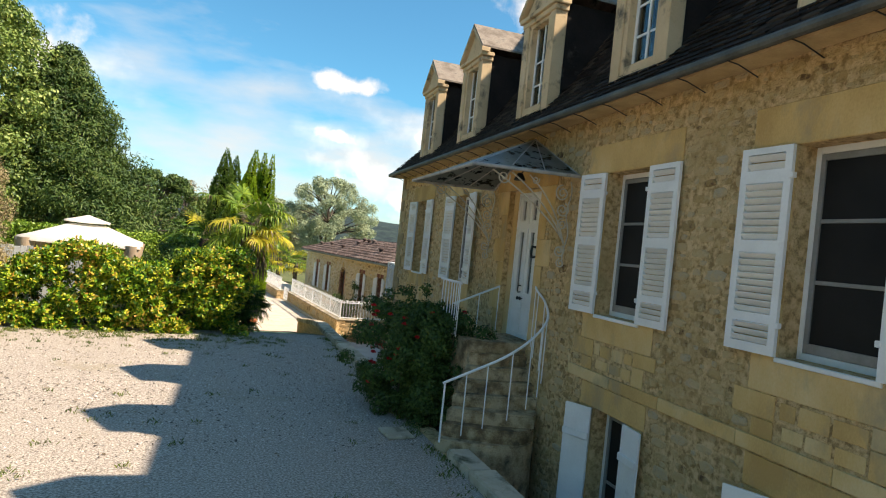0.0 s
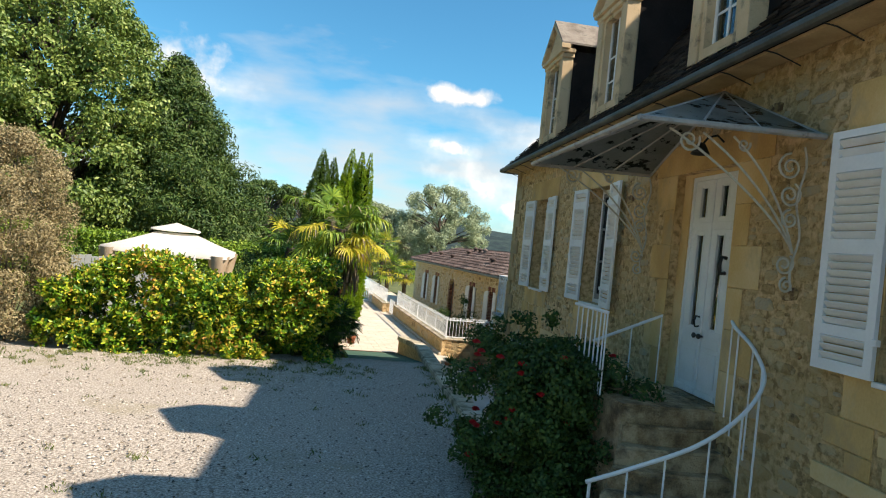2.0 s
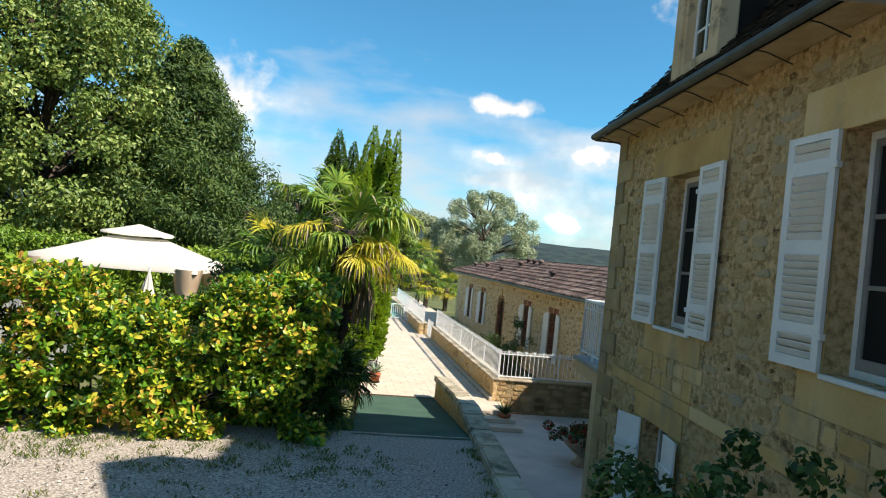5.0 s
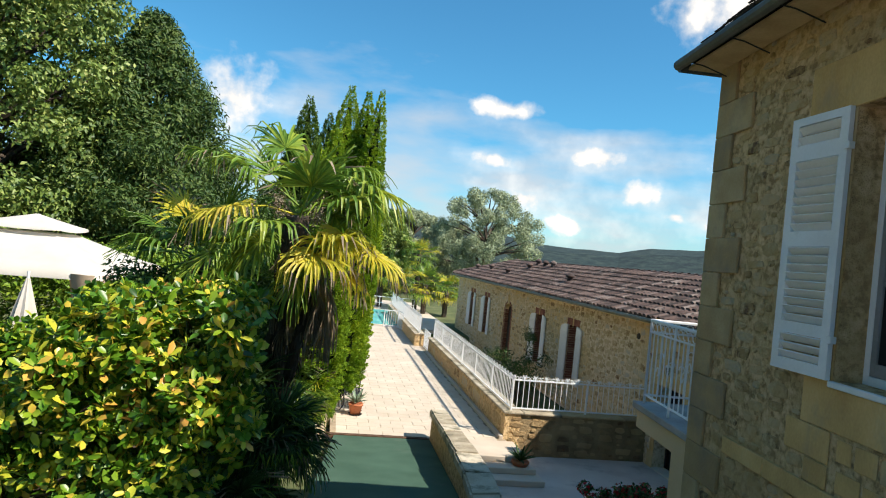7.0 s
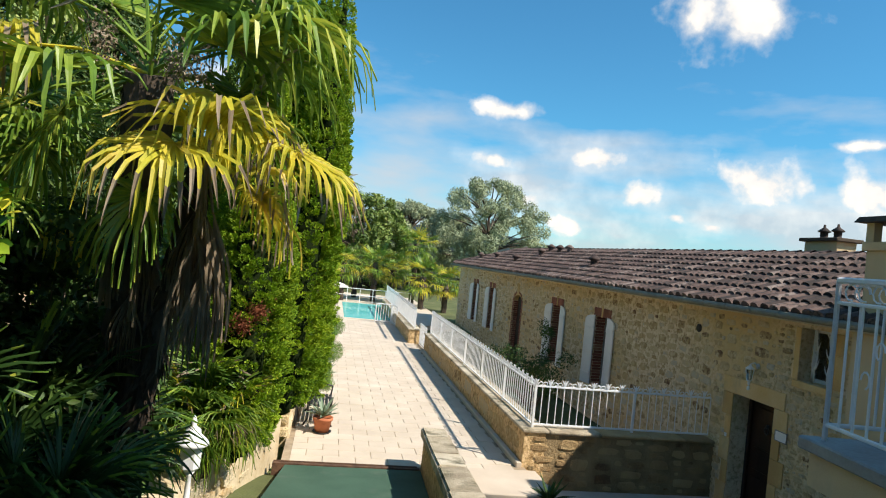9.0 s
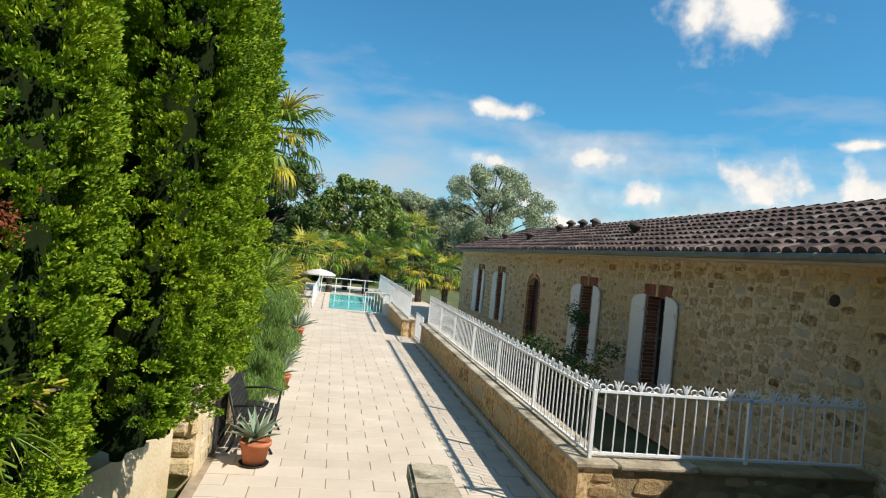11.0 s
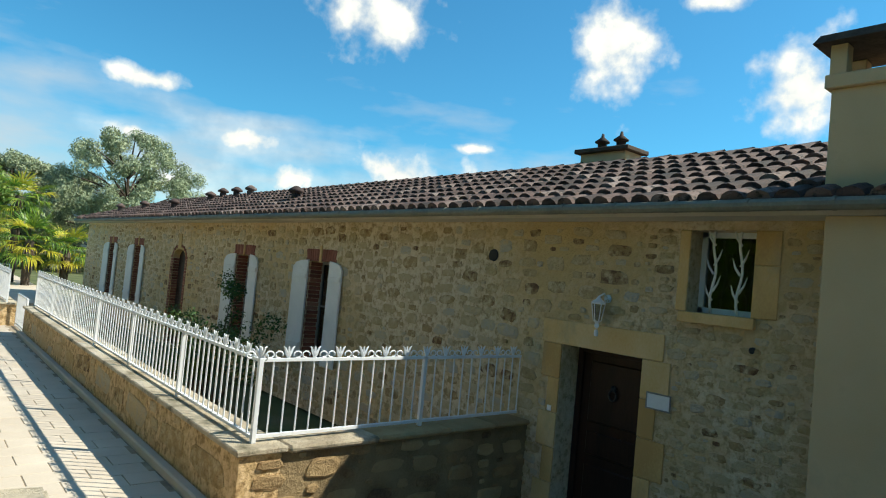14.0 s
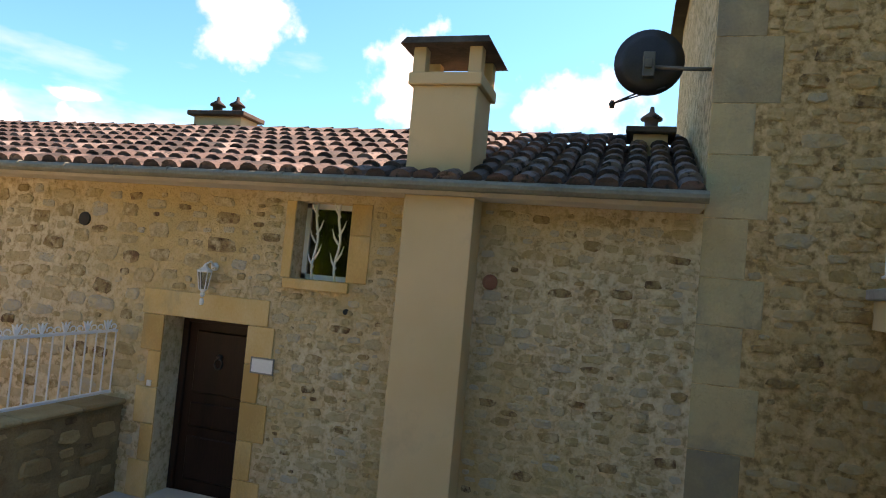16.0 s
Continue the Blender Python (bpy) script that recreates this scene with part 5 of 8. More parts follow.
for sx in (-1, 1):
    for sy in (-1, 1):
        part("pillar", boxes((sx * 0.22 - 0.06, sx * 0.22 + 0.06, sy * 0.26 - 0.06, sy * 0.26 + 0.06, 3.03, 3.27), bevel=0.005), M_RENDER, stack)
bm = bmesh.new()
v = box(bm, -0.38, 0.38, -0.42, 0.42, 3.27, 3.34)
for q in v[4:]:
    q.co.x *= 0.9
    q.co.y *= 0.9
part("cap", bm, M_CAPSLAB, stack, "dark weathered cap slab")


def ridge_stack(x, y, z, ln, pots, name="ridge_chimney"):
    c = empty(name, pose(x, y, z))
    c.parent = rangeb
    part("shaft", boxes((-0.22, 0.22, -ln / 2, ln / 2, -0.5, 0.42), bevel=0.008), M_RENDER, c)
    part("cap", boxes((-0.30, 0.30, -ln / 2 - 0.08, ln / 2 + 0.08, 0.42, 0.49), bevel=0.01), M_CAPSLAB, c)
    for k in range(pots):
        yy = (k - (pots - 1) / 2) * ln * 0.42
        bm = bmesh.new()
        lathe(bm, [(0.09, 0.49), (0.07, 0.52), (0.075, 0.62), (0.12, 0.63), (0.12, 0.65), (0.03, 0.72), (0.02, 0.78)], Matrix.Translation((0, yy, 0)), 12)
        part("chimney_pot", bm, M_TILE_1, c, "small clay cowl", True)


ridge_stack(13.3, 27.25, 2.83, 0.85, 2)
ridge_stack(12.2, 20.90, 2.42, 0.36, 1)


def roof_vent(y, d):
    """A clay vent pipe on the front slope."""
    x, z = EX + d * 0.9327, EZO + d * 0.3605
    bm = bmesh.new()
    lathe(bm, [(0.10, -0.08), (0.10, 0.16), (0.09, 0.19), (0.17, 0.22), (0.16, 0.27), (0.07, 0.33), (0.03, 0.35)], Matrix.Translation((x, y, z)), 12)
    part("roof_vent", bm, M_TILE_1, rangeb, "clay roof vent", True)


for y, d in ((33.6, 1.2), (38.6, 2.4), (39.6, 2.4), (40.4, 1.9), (40.9, 2.5), (41.0, 1.0), (44.8, 1.2), (47.2, 1.0)):
    roof_vent(y, d)

# ---- fence wall and white iron fence ----
FX, FZ = 6.95, -0.44        # terrace face of the wall, top of the wall


def fence_run(name, origin, yaw, length, step, posts, label, scroll=True):
    """Iron fence along local x: two rails, balusters with tulip finials, posts."""
    f = empty(name, pose(*origin, 0, 0, yaw), label, "fence", group="white iron fence")
    hgt = 0.66
    bm = bmesh.new()
    box(bm, 0, length, -0.018, 0.018, 0.035, 0.06)
    part("bottom_rail", bm, M_IRON, f)
    part("top_rail", boxes((0, length, -0.02, 0.02, hgt, hgt + 0.025)), M_IRON, f)
    me = bpy.data.meshes.new("baluster")
    bm = bmesh.new()
    tube(bm, [(0, 0, 0.06), (0, 0, hgt)], 0.0085, 6)
    bm.to_mesh(me)
    bm.free()
    me.materials.append(M_IRON)
    fin = bpy.data.meshes.new("finial")
    bm = bmesh.new()
    z = hgt + 0.025
    for s in (-1, 0, 1):
        tube(bm, [(0, 0, z), (s * 0.018, 0, z + 0.04), (s * 0.036, 0, z + 0.085), (s * 0.052, 0, z + 0.10)], [0.012, 0.014, 0.009, 0.004], 5)
    for s in (-1, 1):
        tube(bm, [(s * (0.085 - 0.035 * math.cos(a)), 0, z + 0.03 + 0.028 * math.sin(a)) for a in [k * math.pi / 4 - 0.5 for k in range(8)]], 0.007, 4)
    bm.to_mesh(fin)
    bm.free()
    fin.materials.append(M_IRON)
    n = int(length / step)
    for k in range(n + 1):
        x = k * length / n
        o = new("baluster", me)
        o.parent = f
        o.location.x = x
        if k % 2 == 0:
            o = new("finial", fin)
            o.parent = f
            o.location.x = x
    for p in posts:
        part("post", boxes((p - 0.02, p + 0.02, -0.02, 0.02, 0, hgt + 0.03), bevel=0.003), M_IRON, f)
    return f


fw = tagged(part("fence_wall", boxes((FX, FX + 0.36, 25.90, 37.30, -1.5, FZ - 0.05)), M_MORTAR), "low stone wall carrying a white iron fence", "wall", kind="structure")
rngc = random.Random(31)
y = 25.86
while y < 37.3:
    w = min(rngc.uniform(0.6, 1.1), 37.34 - y)
    part("coping_stone", boxes((FX - 0.04, FX + 0.40, y + 0.003, y + w - 0.003, FZ - 0.05, FZ), bevel=0.01), M_KERB, fw)
    y += w
x = FX + 0.405
while x < XW - 0.05:
    w = min(rngc.uniform(0.5, 0.9), XW - 0.003 - x)
    # beyond 1.2 m the coping is darker: weathering plus the outbuilding's painted-in shade
    part("coping_stone", boxes((x + 0.003, x + w - 0.003, 25.86 + rngc.uniform(-0.02, 0.02), 26.28, FZ - 0.06, FZ - rngc.uniform(0.0, 0.012)), bevel=0.02), M_OLDWALL if x > FX + 1.2 else M_KERB, fw)
    x += w
fence_run("iron_fence", (FX + 0.16, 26.04, FZ), 90, 11.1, 0.125, [0.0, 1.85, 3.7, 5.55, 7.4, 9.25, 11.1], "long white wrought-iron fence with tulip finials")
fence_run("iron_fence", (FX + 0.16, 26.06, FZ), 0, 3.15, 0.125, [1.75], "short white wrought-iron fence with tulip finials")
part("cross_wall", boxes((FX + 0.36, XW - 0.002, 25.90, 26.24, -1.5, FZ - 0.05)), M_OLDJOINT, fw)
fw2 = tagged(part("fence_wall", boxes((FX - 0.35, FX + 0.05, 38.9, 52.0, -1.6, FZ - 0.13)), M_MORTAR), "further low stone wall carrying a white fence", "wall", kind="structure")
part("coping_stone", boxes((FX - 0.39, FX + 0.09, 38.86, 52.0, FZ - 0.13, FZ - 0.08), bevel=0.01), M_KERB, fw2)
fence_run("iron_fence", (FX - 0.15, 38.95, FZ - 0.08), 90, 13.0, 0.125, [0, 2.2, 4.4, 6.6, 8.8, 11, 13], "further white wrought-iron fence with tulip finials")

# ---- balcony at the house end ----
balc = empty("balcony", H, "white iron balcony railing on a stone terrace block", "balcony")
part("block", boxes((0.06, 0.40, U1 + 0.01, 11.30, -1.45, 0.98)), M_RENDER, balc)
part("return_wall", boxes((0.403, 4.0, 11.02, 11.30, -1.45, 0.98)), M_RENDER, balc)
part("beam", boxes((0.05, 0.30, U1 + 0.01, 12.29, 0.982, 1.198), (0.30, 4.1, 12.04, 12.29, 0.982, 1.198)), M_RENDER, balc, "sand-rendered edge beam under the slab")
part("slab", boxes((0.0, 4.2, U1 + 0.01, 12.35, 1.20, 1.28), bevel=0.01), M_SLABG, balc, "grey slab edge")


def balc_run(p0, p1, n):
    p0, p1 = Vector(p0), Vector(p1)
    for z, r in ((0.10, 0.014), (0.86, 0.012), (1.0, 0.02)):
        bm = bmesh.new()
        tube(bm, [p0 + Vector((0, 0, z)), p1 + Vector((0, 0, z))], r, 6)
        part("rail", bm, M_IRON, balc)
    for k in range(n + 1):
        p = p0.lerp(p1, k / n)
        bm = bmesh.new()
        post = k % 6 == 0
        tube(bm, [p + Vector((0, 0, 0 if post else 0.10)), p + Vector((0, 0, 1.0 if post else 0.86))], 0.017 if post else 0.009, 6)
        if not post:
            d = (p1 - p0).normalized()
            c = p + Vector((0, 0, 0.93))
            tube(bm, [c + d * 0.05 * math.cos(a) + Vector((0, 0, 0.05 * math.sin(a))) for a in [i * math.pi / 5 for i in range(9)]], 0.006, 4)
            if k % 6 == 3:
                for s in (-1, 1):
                    tube(bm, [p + d * s * (0.05 + 0.035 * math.cos(a)) + Vector((0, 0, 0.52 + s * 0.09 + 0.05 * math.sin(a))) for a in [i * math.pi / 5 for i in range(8)]], 0.007, 4)
        part("post" if post else "baluster", bm, M_IRON, balc)


balc_run((0.10, 12.24, 1.28), (0.10, U1 + 0.06, 1.28), 12)
balc_run((0.10, 12.24, 1.28), (3.9, 12.24, 1.28), 24)

# ---- plants ----


def unit(v):
    return v / np.maximum(np.linalg.norm(v, axis=1, keepdims=True), 1e-9)


def leaf_mesh(name, pos, normal, length, width, mat, parent, rs, droop=0.25, label="", fold=0.25, along=None):
    """Folded pointed leaves at pos, facing normal, with lengths drawn round length."""
    n = len(pos)
    normal = unit(normal)
    if along is None:
        side = unit(np.cross(normal, rs.normal(size=(n, 3))))
        axis = np.cross(side, normal)
        axis[:, 2] -= droop
        axis = unit(axis)
    else:
        axis = unit(along)
    side = unit(np.cross(axis, normal))
    ln = length * rs.uniform(0.65, 1.35, (n, 1))
    wd = width * rs.uniform(0.7, 1.3, (n, 1))
    mid = pos + axis * ln * 0.45
    lift = normal * wd * fold
    v = np.stack([pos, mid + side * wd * 0.5 + lift, pos + axis * ln, mid - side * wd * 0.5 + lift], 1).reshape(-1, 3)
    i = np.arange(n)[:, None] * 4
    f = np.concatenate([i + np.array([0, 1, 2]), i + np.array([0, 2, 3])], 1).reshape(-1, 3)
    return arrays(name, v, f, mat, parent, label)


def broad_leaf_mesh(name, pos, normal, length, width, mat, parent, rs, droop=0.25, along=None):
    """Rounder leaves for plants that stand near: eight triangles with a raised midrib curve."""
    n = len(pos)
    normal = unit(normal)
    if along is None:
        side = unit(np.cross(normal, rs.normal(size=(n, 3))))
        axis = np.cross(side, normal)
        axis[:, 2] -= droop
        axis = unit(axis)
    else:
        axis = unit(along)
    side = unit(np.cross(axis, normal))
    normal = np.cross(side, axis)
    ln = length * rs.uniform(0.6, 1.3, (n, 1))
    wd = width * rs.uniform(0.75, 1.25, (n, 1))
    curl = rs.uniform(-0.05, 0.25, (n, 1)) * ln
    rows = [pos]
    for f, w in ((0.38, 0.40), (0.74, 0.47)):
        c = pos + axis * ln * f - normal * curl * f * f
        rows += [c + side * wd * w + normal * wd * 0.14, c, c - side * wd * w + normal * wd * 0.14]
    rows.append(pos + axis * ln - normal * curl)
    v = np.stack(rows, 1).reshape(-1, 3)
    i = np.arange(n)[:, None] * 8
    tri = [(0, 1, 2), (0, 2, 3), (1, 4, 5), (1, 5, 2), (2, 5, 6), (2, 6, 3), (4, 7, 5), (5, 7, 6)]
    f = np.concatenate([i + np.array(t) for t in tri], 1).reshape(-1, 3)
    return arrays(name, v, f, mat, parent)


def clump_points(centres, radii, count, rs, inner=0.55):
    """Points in the outer shell of round clumps, with outward normals."""
    centres, radii = np.asarray(centres, float), np.asarray(radii, float)
    w = radii ** 2
    pick = rs.choice(len(centres), count, p=w / w.sum())
    d = unit(rs.normal(size=(count, 3)))
    r = radii[pick] * rs.uniform(inner, 1.05, count)
    return centres[pick] + d * r[:, None] * np.array([1, 1, 0.9]), unit(d + rs.normal(scale=0.55, size=(count, 3)) + np.array([0, 0, 0.25]))


def bush(name, label, category, centres, radii, count, length, width, mat, seed, base, stems=9, droop=0.2, broad=False, rosette=0):
    rs = np.random.RandomState(seed)
    b = empty(name, pose(*base), label, category)
    p, nrm = clump_points(np.asarray(centres) - np.asarray(base), radii, count, rs)
    if rosette:
        # shoots that end in a whorl of leaves round the shoot's tip
        m = count // rosette
        tip, ax = p[:m], unit(nrm[:m] + np.array([0, 0, 0.45]))
        e1 = unit(np.cross(ax, rs.normal(size=(m, 3))))
        e2 = np.cross(ax, e1)
        pos, al, up = [], [], []
        for k in range(rosette):
            a = (k * 2.399 + rs.uniform(-0.3, 0.3, m))[:, None]
            f = k / (rosette - 1)
            rad = e1 * np.cos(a) + e2 * np.sin(a)
            pos.append(tip - ax * (0.075 * f))
            al.append(rad * (0.55 + 0.5 * f) + ax * (0.75 - 0.65 * f))
            up.append(ax * (0.55 + 0.5 * f) - rad * (0.75 - 0.65 * f))
        broad_leaf_mesh("foliage", np.concatenate(pos), np.concatenate(up), length, width, mat, b, rs, along=np.concatenate(al))
    else:
        (broad_leaf_mesh if broad else leaf_mesh)("foliage", p, nrm, length, width, mat, b, rs, droop)
    c = np.asarray(centres) - np.asarray(base)
    for k in range(stems):
        bm = bmesh.new()
        t = c[rs.randint(len(c))]
        f = Vector((t[0] * 0.35 + rs.uniform(-0.1, 0.1), t[1] * 0.35 + rs.uniform(-0.1, 0.1), 0))
        tube(bm, [f, f.lerp(Vector(t), 0.5) + Vector((0, 0, 0.1)), Vector(t)], [0.016, 0.011, 0.005], 5)
        part("stem", bm, M_BARK, b)
    return b


def tree(name, label, base, height, spread, crown_base, count, length, width, mat, seed, clumps=70, trunk=0.3, shape="round", clump_r=0.16):
    """A tapered trunk with limbs, and a crown of leaves in many clumps of uneven outline."""
    rs = np.random.RandomState(seed)
    t = empty(name, pose(*base), label, "tree")
    bm = bmesh.new()
    top = height * 0.85
    bend = [Vector((rs.uniform(-0.02, 0.02) * height * k / 6, rs.uniform(-0.02, 0.02) * height * k / 6, top * k / 6)) for k in range(7)]
    tube(bm, bend, [trunk * (1 - 0.85 * k / 6) for k in range(7)], 8)
    cs, rr = [], []
    for k in range(clumps):
        f = rs.uniform(0, 1)
        z = crown_base + (height - crown_base) * f
        if shape == "cone":
            R = spread * (1 - f) ** 0.85 * rs.uniform(0.85, 1.12) + 0.05
        elif shape == "column":
            R = spread * min(1.0, (1 - f) * 2.6 + 0.03) * (0.75 + 0.25 * min(1, f * 5))
        else:
            R = spread * math.sqrt(max(0.04, 1 - (2 * f - 0.85) ** 2 / 1.4))
        a = rs.uniform(0, math.tau)
        q = rs.uniform(0.55, 1.0) ** 0.5 * R * rs.uniform(0.8, 1.12)
        cs.append((q * math.cos(a), q * math.sin(a), z))
        rr.append(clump_r * (spread if shape != "round" else height * 0.5) * rs.uniform(0.7, 1.5) * (0.6 + 0.4 * (1 - f)))
        if k % 3 == 0:
            h0 = bend[min(6, max(1, int(z / top * 5)))]
            tube(bm, [h0, h0.lerp(Vector(cs[-1]), 0.5) + Vector((0, 0, 0.05 * height * 0.3)), Vector(cs[-1])], [trunk * 0.3, trunk * 0.18, trunk * 0.05], 5)
    part("trunk", bm, M_BARK, t)
    p, nrm = clump_points(cs, rr, count, rs)
    leaf_mesh("crown", p, nrm, length, width, mat, t, rs, 0.3)
    return t


L_PHOT = leaf_material("photinia_leaf", [(0.12, (0.025, 0.085, 0.008)), (0.42, (0.09, 0.22, 0.014)), (0.63, (0.27, 0.39, 0.028)), (0.80, (0.60, 0.55, 0.05)), (0.95, (0.68, 0.33, 0.08))], 0.9, 0.8, 0.35, 0.20)
L_THUJA = leaf_material("thuja_leaf", [(0.1, (0.05, 0.13, 0.008)), (0.5, (0.22, 0.37, 0.015)), (0.9, (0.52, 0.58, 0.03))], 2.5, 0.45, 0.7, 0.17)
L_ROSE = leaf_material("rose_leaf", [(0.1, (0.016, 0.045, 0.010)), (0.5, (0.045, 0.10, 0.018)), (0.9, (0.11, 0.17, 0.03))], 2.0, 0.6, 0.6, 0.15)
L_DARK = leaf_material("dark_conifer_leaf", [(0.1, (0.022, 0.055, 0.014)), (0.5, (0.06, 0.115, 0.022)), (0.9, (0.15, 0.20, 0.04))], 0.5, 0.6, 0.6, 0.2)
L_TREE = leaf_material("broad_leaf", [(0.1, (0.05, 0.095, 0.022)), (0.5, (0.17, 0.25, 0.05)), (0.85, (0.36, 0.41, 0.11)), (0.98, (0.48, 0.40, 0.16))], 0.35, 0.6, 0.5, 0.2)
L_SILVER = leaf_material("willow_leaf", [(0.1, (0.18, 0.22, 0.125)), (0.5, (0.35, 0.40, 0.235)), (0.9, (0.54, 0.58, 0.38))], 0.3, 0.5, 0.6, 0.25)
L_GREY = leaf_material("grey_shrub_leaf", [(0.1, (0.16, 0.13, 0.06)), (0.5, (0.34, 0.27, 0.14)), (0.9, (0.52, 0.43, 0.25))], 0.8, 0.6, 0.8, 0.25)
L_HEDGE = leaf_material("laurel_leaf", [(0.1, (0.07, 0.15, 0.015)), (0.5, (0.18, 0.30, 0.03)), (0.9, (0.34, 0.42, 0.05))], 0.7, 0.6, 0.4, 0.25)
L_PALM = leaf_material("palm_leaf", [(0.1, (0.045, 0.12, 0.022)), (0.42, (0.15, 0.27, 0.035)), (0.68, (0.36, 0.44, 0.055)), (0.95, (0.62, 0.55, 0.09))], 0.8, 0.5, 0.4, 0.3)
# darker copy of the palm leaf, with shade painted into its colour
L_SHADE = leaf_material("palm_leaf_painted_shade", [(0.1, (0.014, 0.045, 0.012)), (0.5, (0.04, 0.095, 0.02)), (0.9, (0.10, 0.17, 0.035))], 0.8, 0.5, 0.45, 0.15)
L_PALMY = leaf_material("yellowing_palm_leaf", [(0.1, (0.38, 0.44, 0.05)), (0.5, (0.72, 0.63, 0.07)), (0.9, (0.70, 0.50, 0.14))], 1.0, 0.4, 0.45, 0.45)
L_DEAD = leaf_material("dead_palm_leaf", [(0.1, (0.13, 0.095, 0.06)), (0.5, (0.27, 0.21, 0.14)), (0.9, (0.48, 0.41, 0.31))], 1.0, 0.4, 0.8, 0.2)
# darker tone of the thuja leaf, used on the two rear columns
L_THUJA_DARK = leaf_material("dark_thuja_leaf", [(0.1, (0.03, 0.075, 0.012)), (0.5, (0.09, 0.17, 0.02)), (0.9, (0.22, 0.29, 0.035))], 2.0, 0.5, 0.7, 0.12)
L_RUST = leaf_material("rusty_dead_spray", [(0.1, (0.12, 0.03, 0.015)), (0.5, (0.24, 0.07, 0.03)), (0.9, (0.36, 0.14, 0.06))], 3.0, 0.5, 0.8, 0.1)
L_TRAIL = leaf_material("rosemary_leaf", [(0.1, (0.06, 0.13, 0.025)), (0.5, (0.15, 0.27, 0.055)), (0.9, (0.28, 0.40, 0.10))], 1.5, 0.5, 0.6, 0.2)
L_AGAVE = leaf_material("agave_leaf", [(0.2, (0.16, 0.24, 0.16)), (0.6, (0.26, 0.34, 0.23)), (0.95, (0.52, 0.52, 0.34))], 2.0, 0.3, 0.5, 0.1)
L_GRASS = leaf_material("weed_blade", [(0.2, (0.06, 0.10, 0.02)), (0.6, (0.14, 0.18, 0.04)), (0.95, (0.34, 0.28, 0.11))], 2.0, 0.5, 0.7, 0.2)
M_PETAL = leaf_material("red_petal", [(0.2, (0.35, 0.008, 0.012)), (0.8, (0.62, 0.02, 0.025))], 4.0, 0.5, 0.5, 0.2)


def row_clumps(x0, x1, y0, y1, z0, top, rs, n, r):
    cs, rr = [], []
    for _ in range(n):
        x, y = rs.uniform(x0, x1), rs.uniform(y0, y1)
        h = top(x)
        # mostly near the outer faces
        k = rs.randint(4)
        if k == 0:
            z = h - r * 0.6
        else:
            z = rs.uniform(z0 + 0.12, h - r * 0.5)
            if k < 3:
                y = y0 + rs.uniform(0, 0.25)
        cs.append((x, y, z))
        rr.append(r * rs.uniform(0.6, 1.4))
    return cs, rr


def fan_leaf(bm, base, out, up, petiole, fan, segs, droop, rs, spread=3.5, wide=0.045, hub=None, tips=False):
    """A fan leaf: a stalk from base along out, then pleated fingers that hang at the tips."""
    out, up = out.normalized(), up.normalized()
    side = out.cross(up).normalized()
    up = side.cross(out).normalized()
    hub = hub or base + out * petiole - Vector((0, 0, 0.10 * petiole * droop))
    tube(bm, [base, base.lerp(hub, 0.5) + Vector((0, 0, 0.08 * (hub - base).length)), hub], [0.014, 0.011, 0.008], 4, False)
    down = Vector((0, 0, -1))
    for k in range(segs):
        a = (k / (segs - 1) - 0.5) * spread
        d = (out * math.cos(a) + side * math.sin(a) + up * rs.uniform(0.0, 0.12)).normalized()
        ln = fan * (0.72 + 0.28 * math.cos(a * 0.8)) * rs.uniform(0.85, 1.1)
        w = d.cross(up).normalized()
        hang, bend = min(0.96, rs.uniform(0.7, 1.35) * droop), rs.uniform(0.36, 0.60)
        p, pts = hub.copy(), []
        for i in range(7):
            f = i / 6
            if i:
                turn = hang * min(1.0, max(0.0, (f - bend) / 0.32))
                p = p + (d * (1 - turn) + down * turn + Vector(rs.normal(0, 0.04, 3))).normalized() * ln / 6
            ww = wide * (0.22, 0.75, 1.0, 0.92, 0.72, 0.45, 0.05)[i] * fan / 0.7
            pts.append((bm.verts.new(p + w * ww * 0.5 + up * 0.012), bm.verts.new(p), bm.verts.new(p - w * ww * 0.5 + up * 0.012)))
        dry = rs.randint(5, 8)
        for i, (p0, q0) in enumerate(zip(pts, pts[1:])):
            for f in (bm.faces.new((p0[0], p0[1], q0[1], q0[0])), bm.faces.new((p0[1], p0[2], q0[2], q0[1]))):
                f.material_index = 1 if tips and i >= dry - 1 else 0


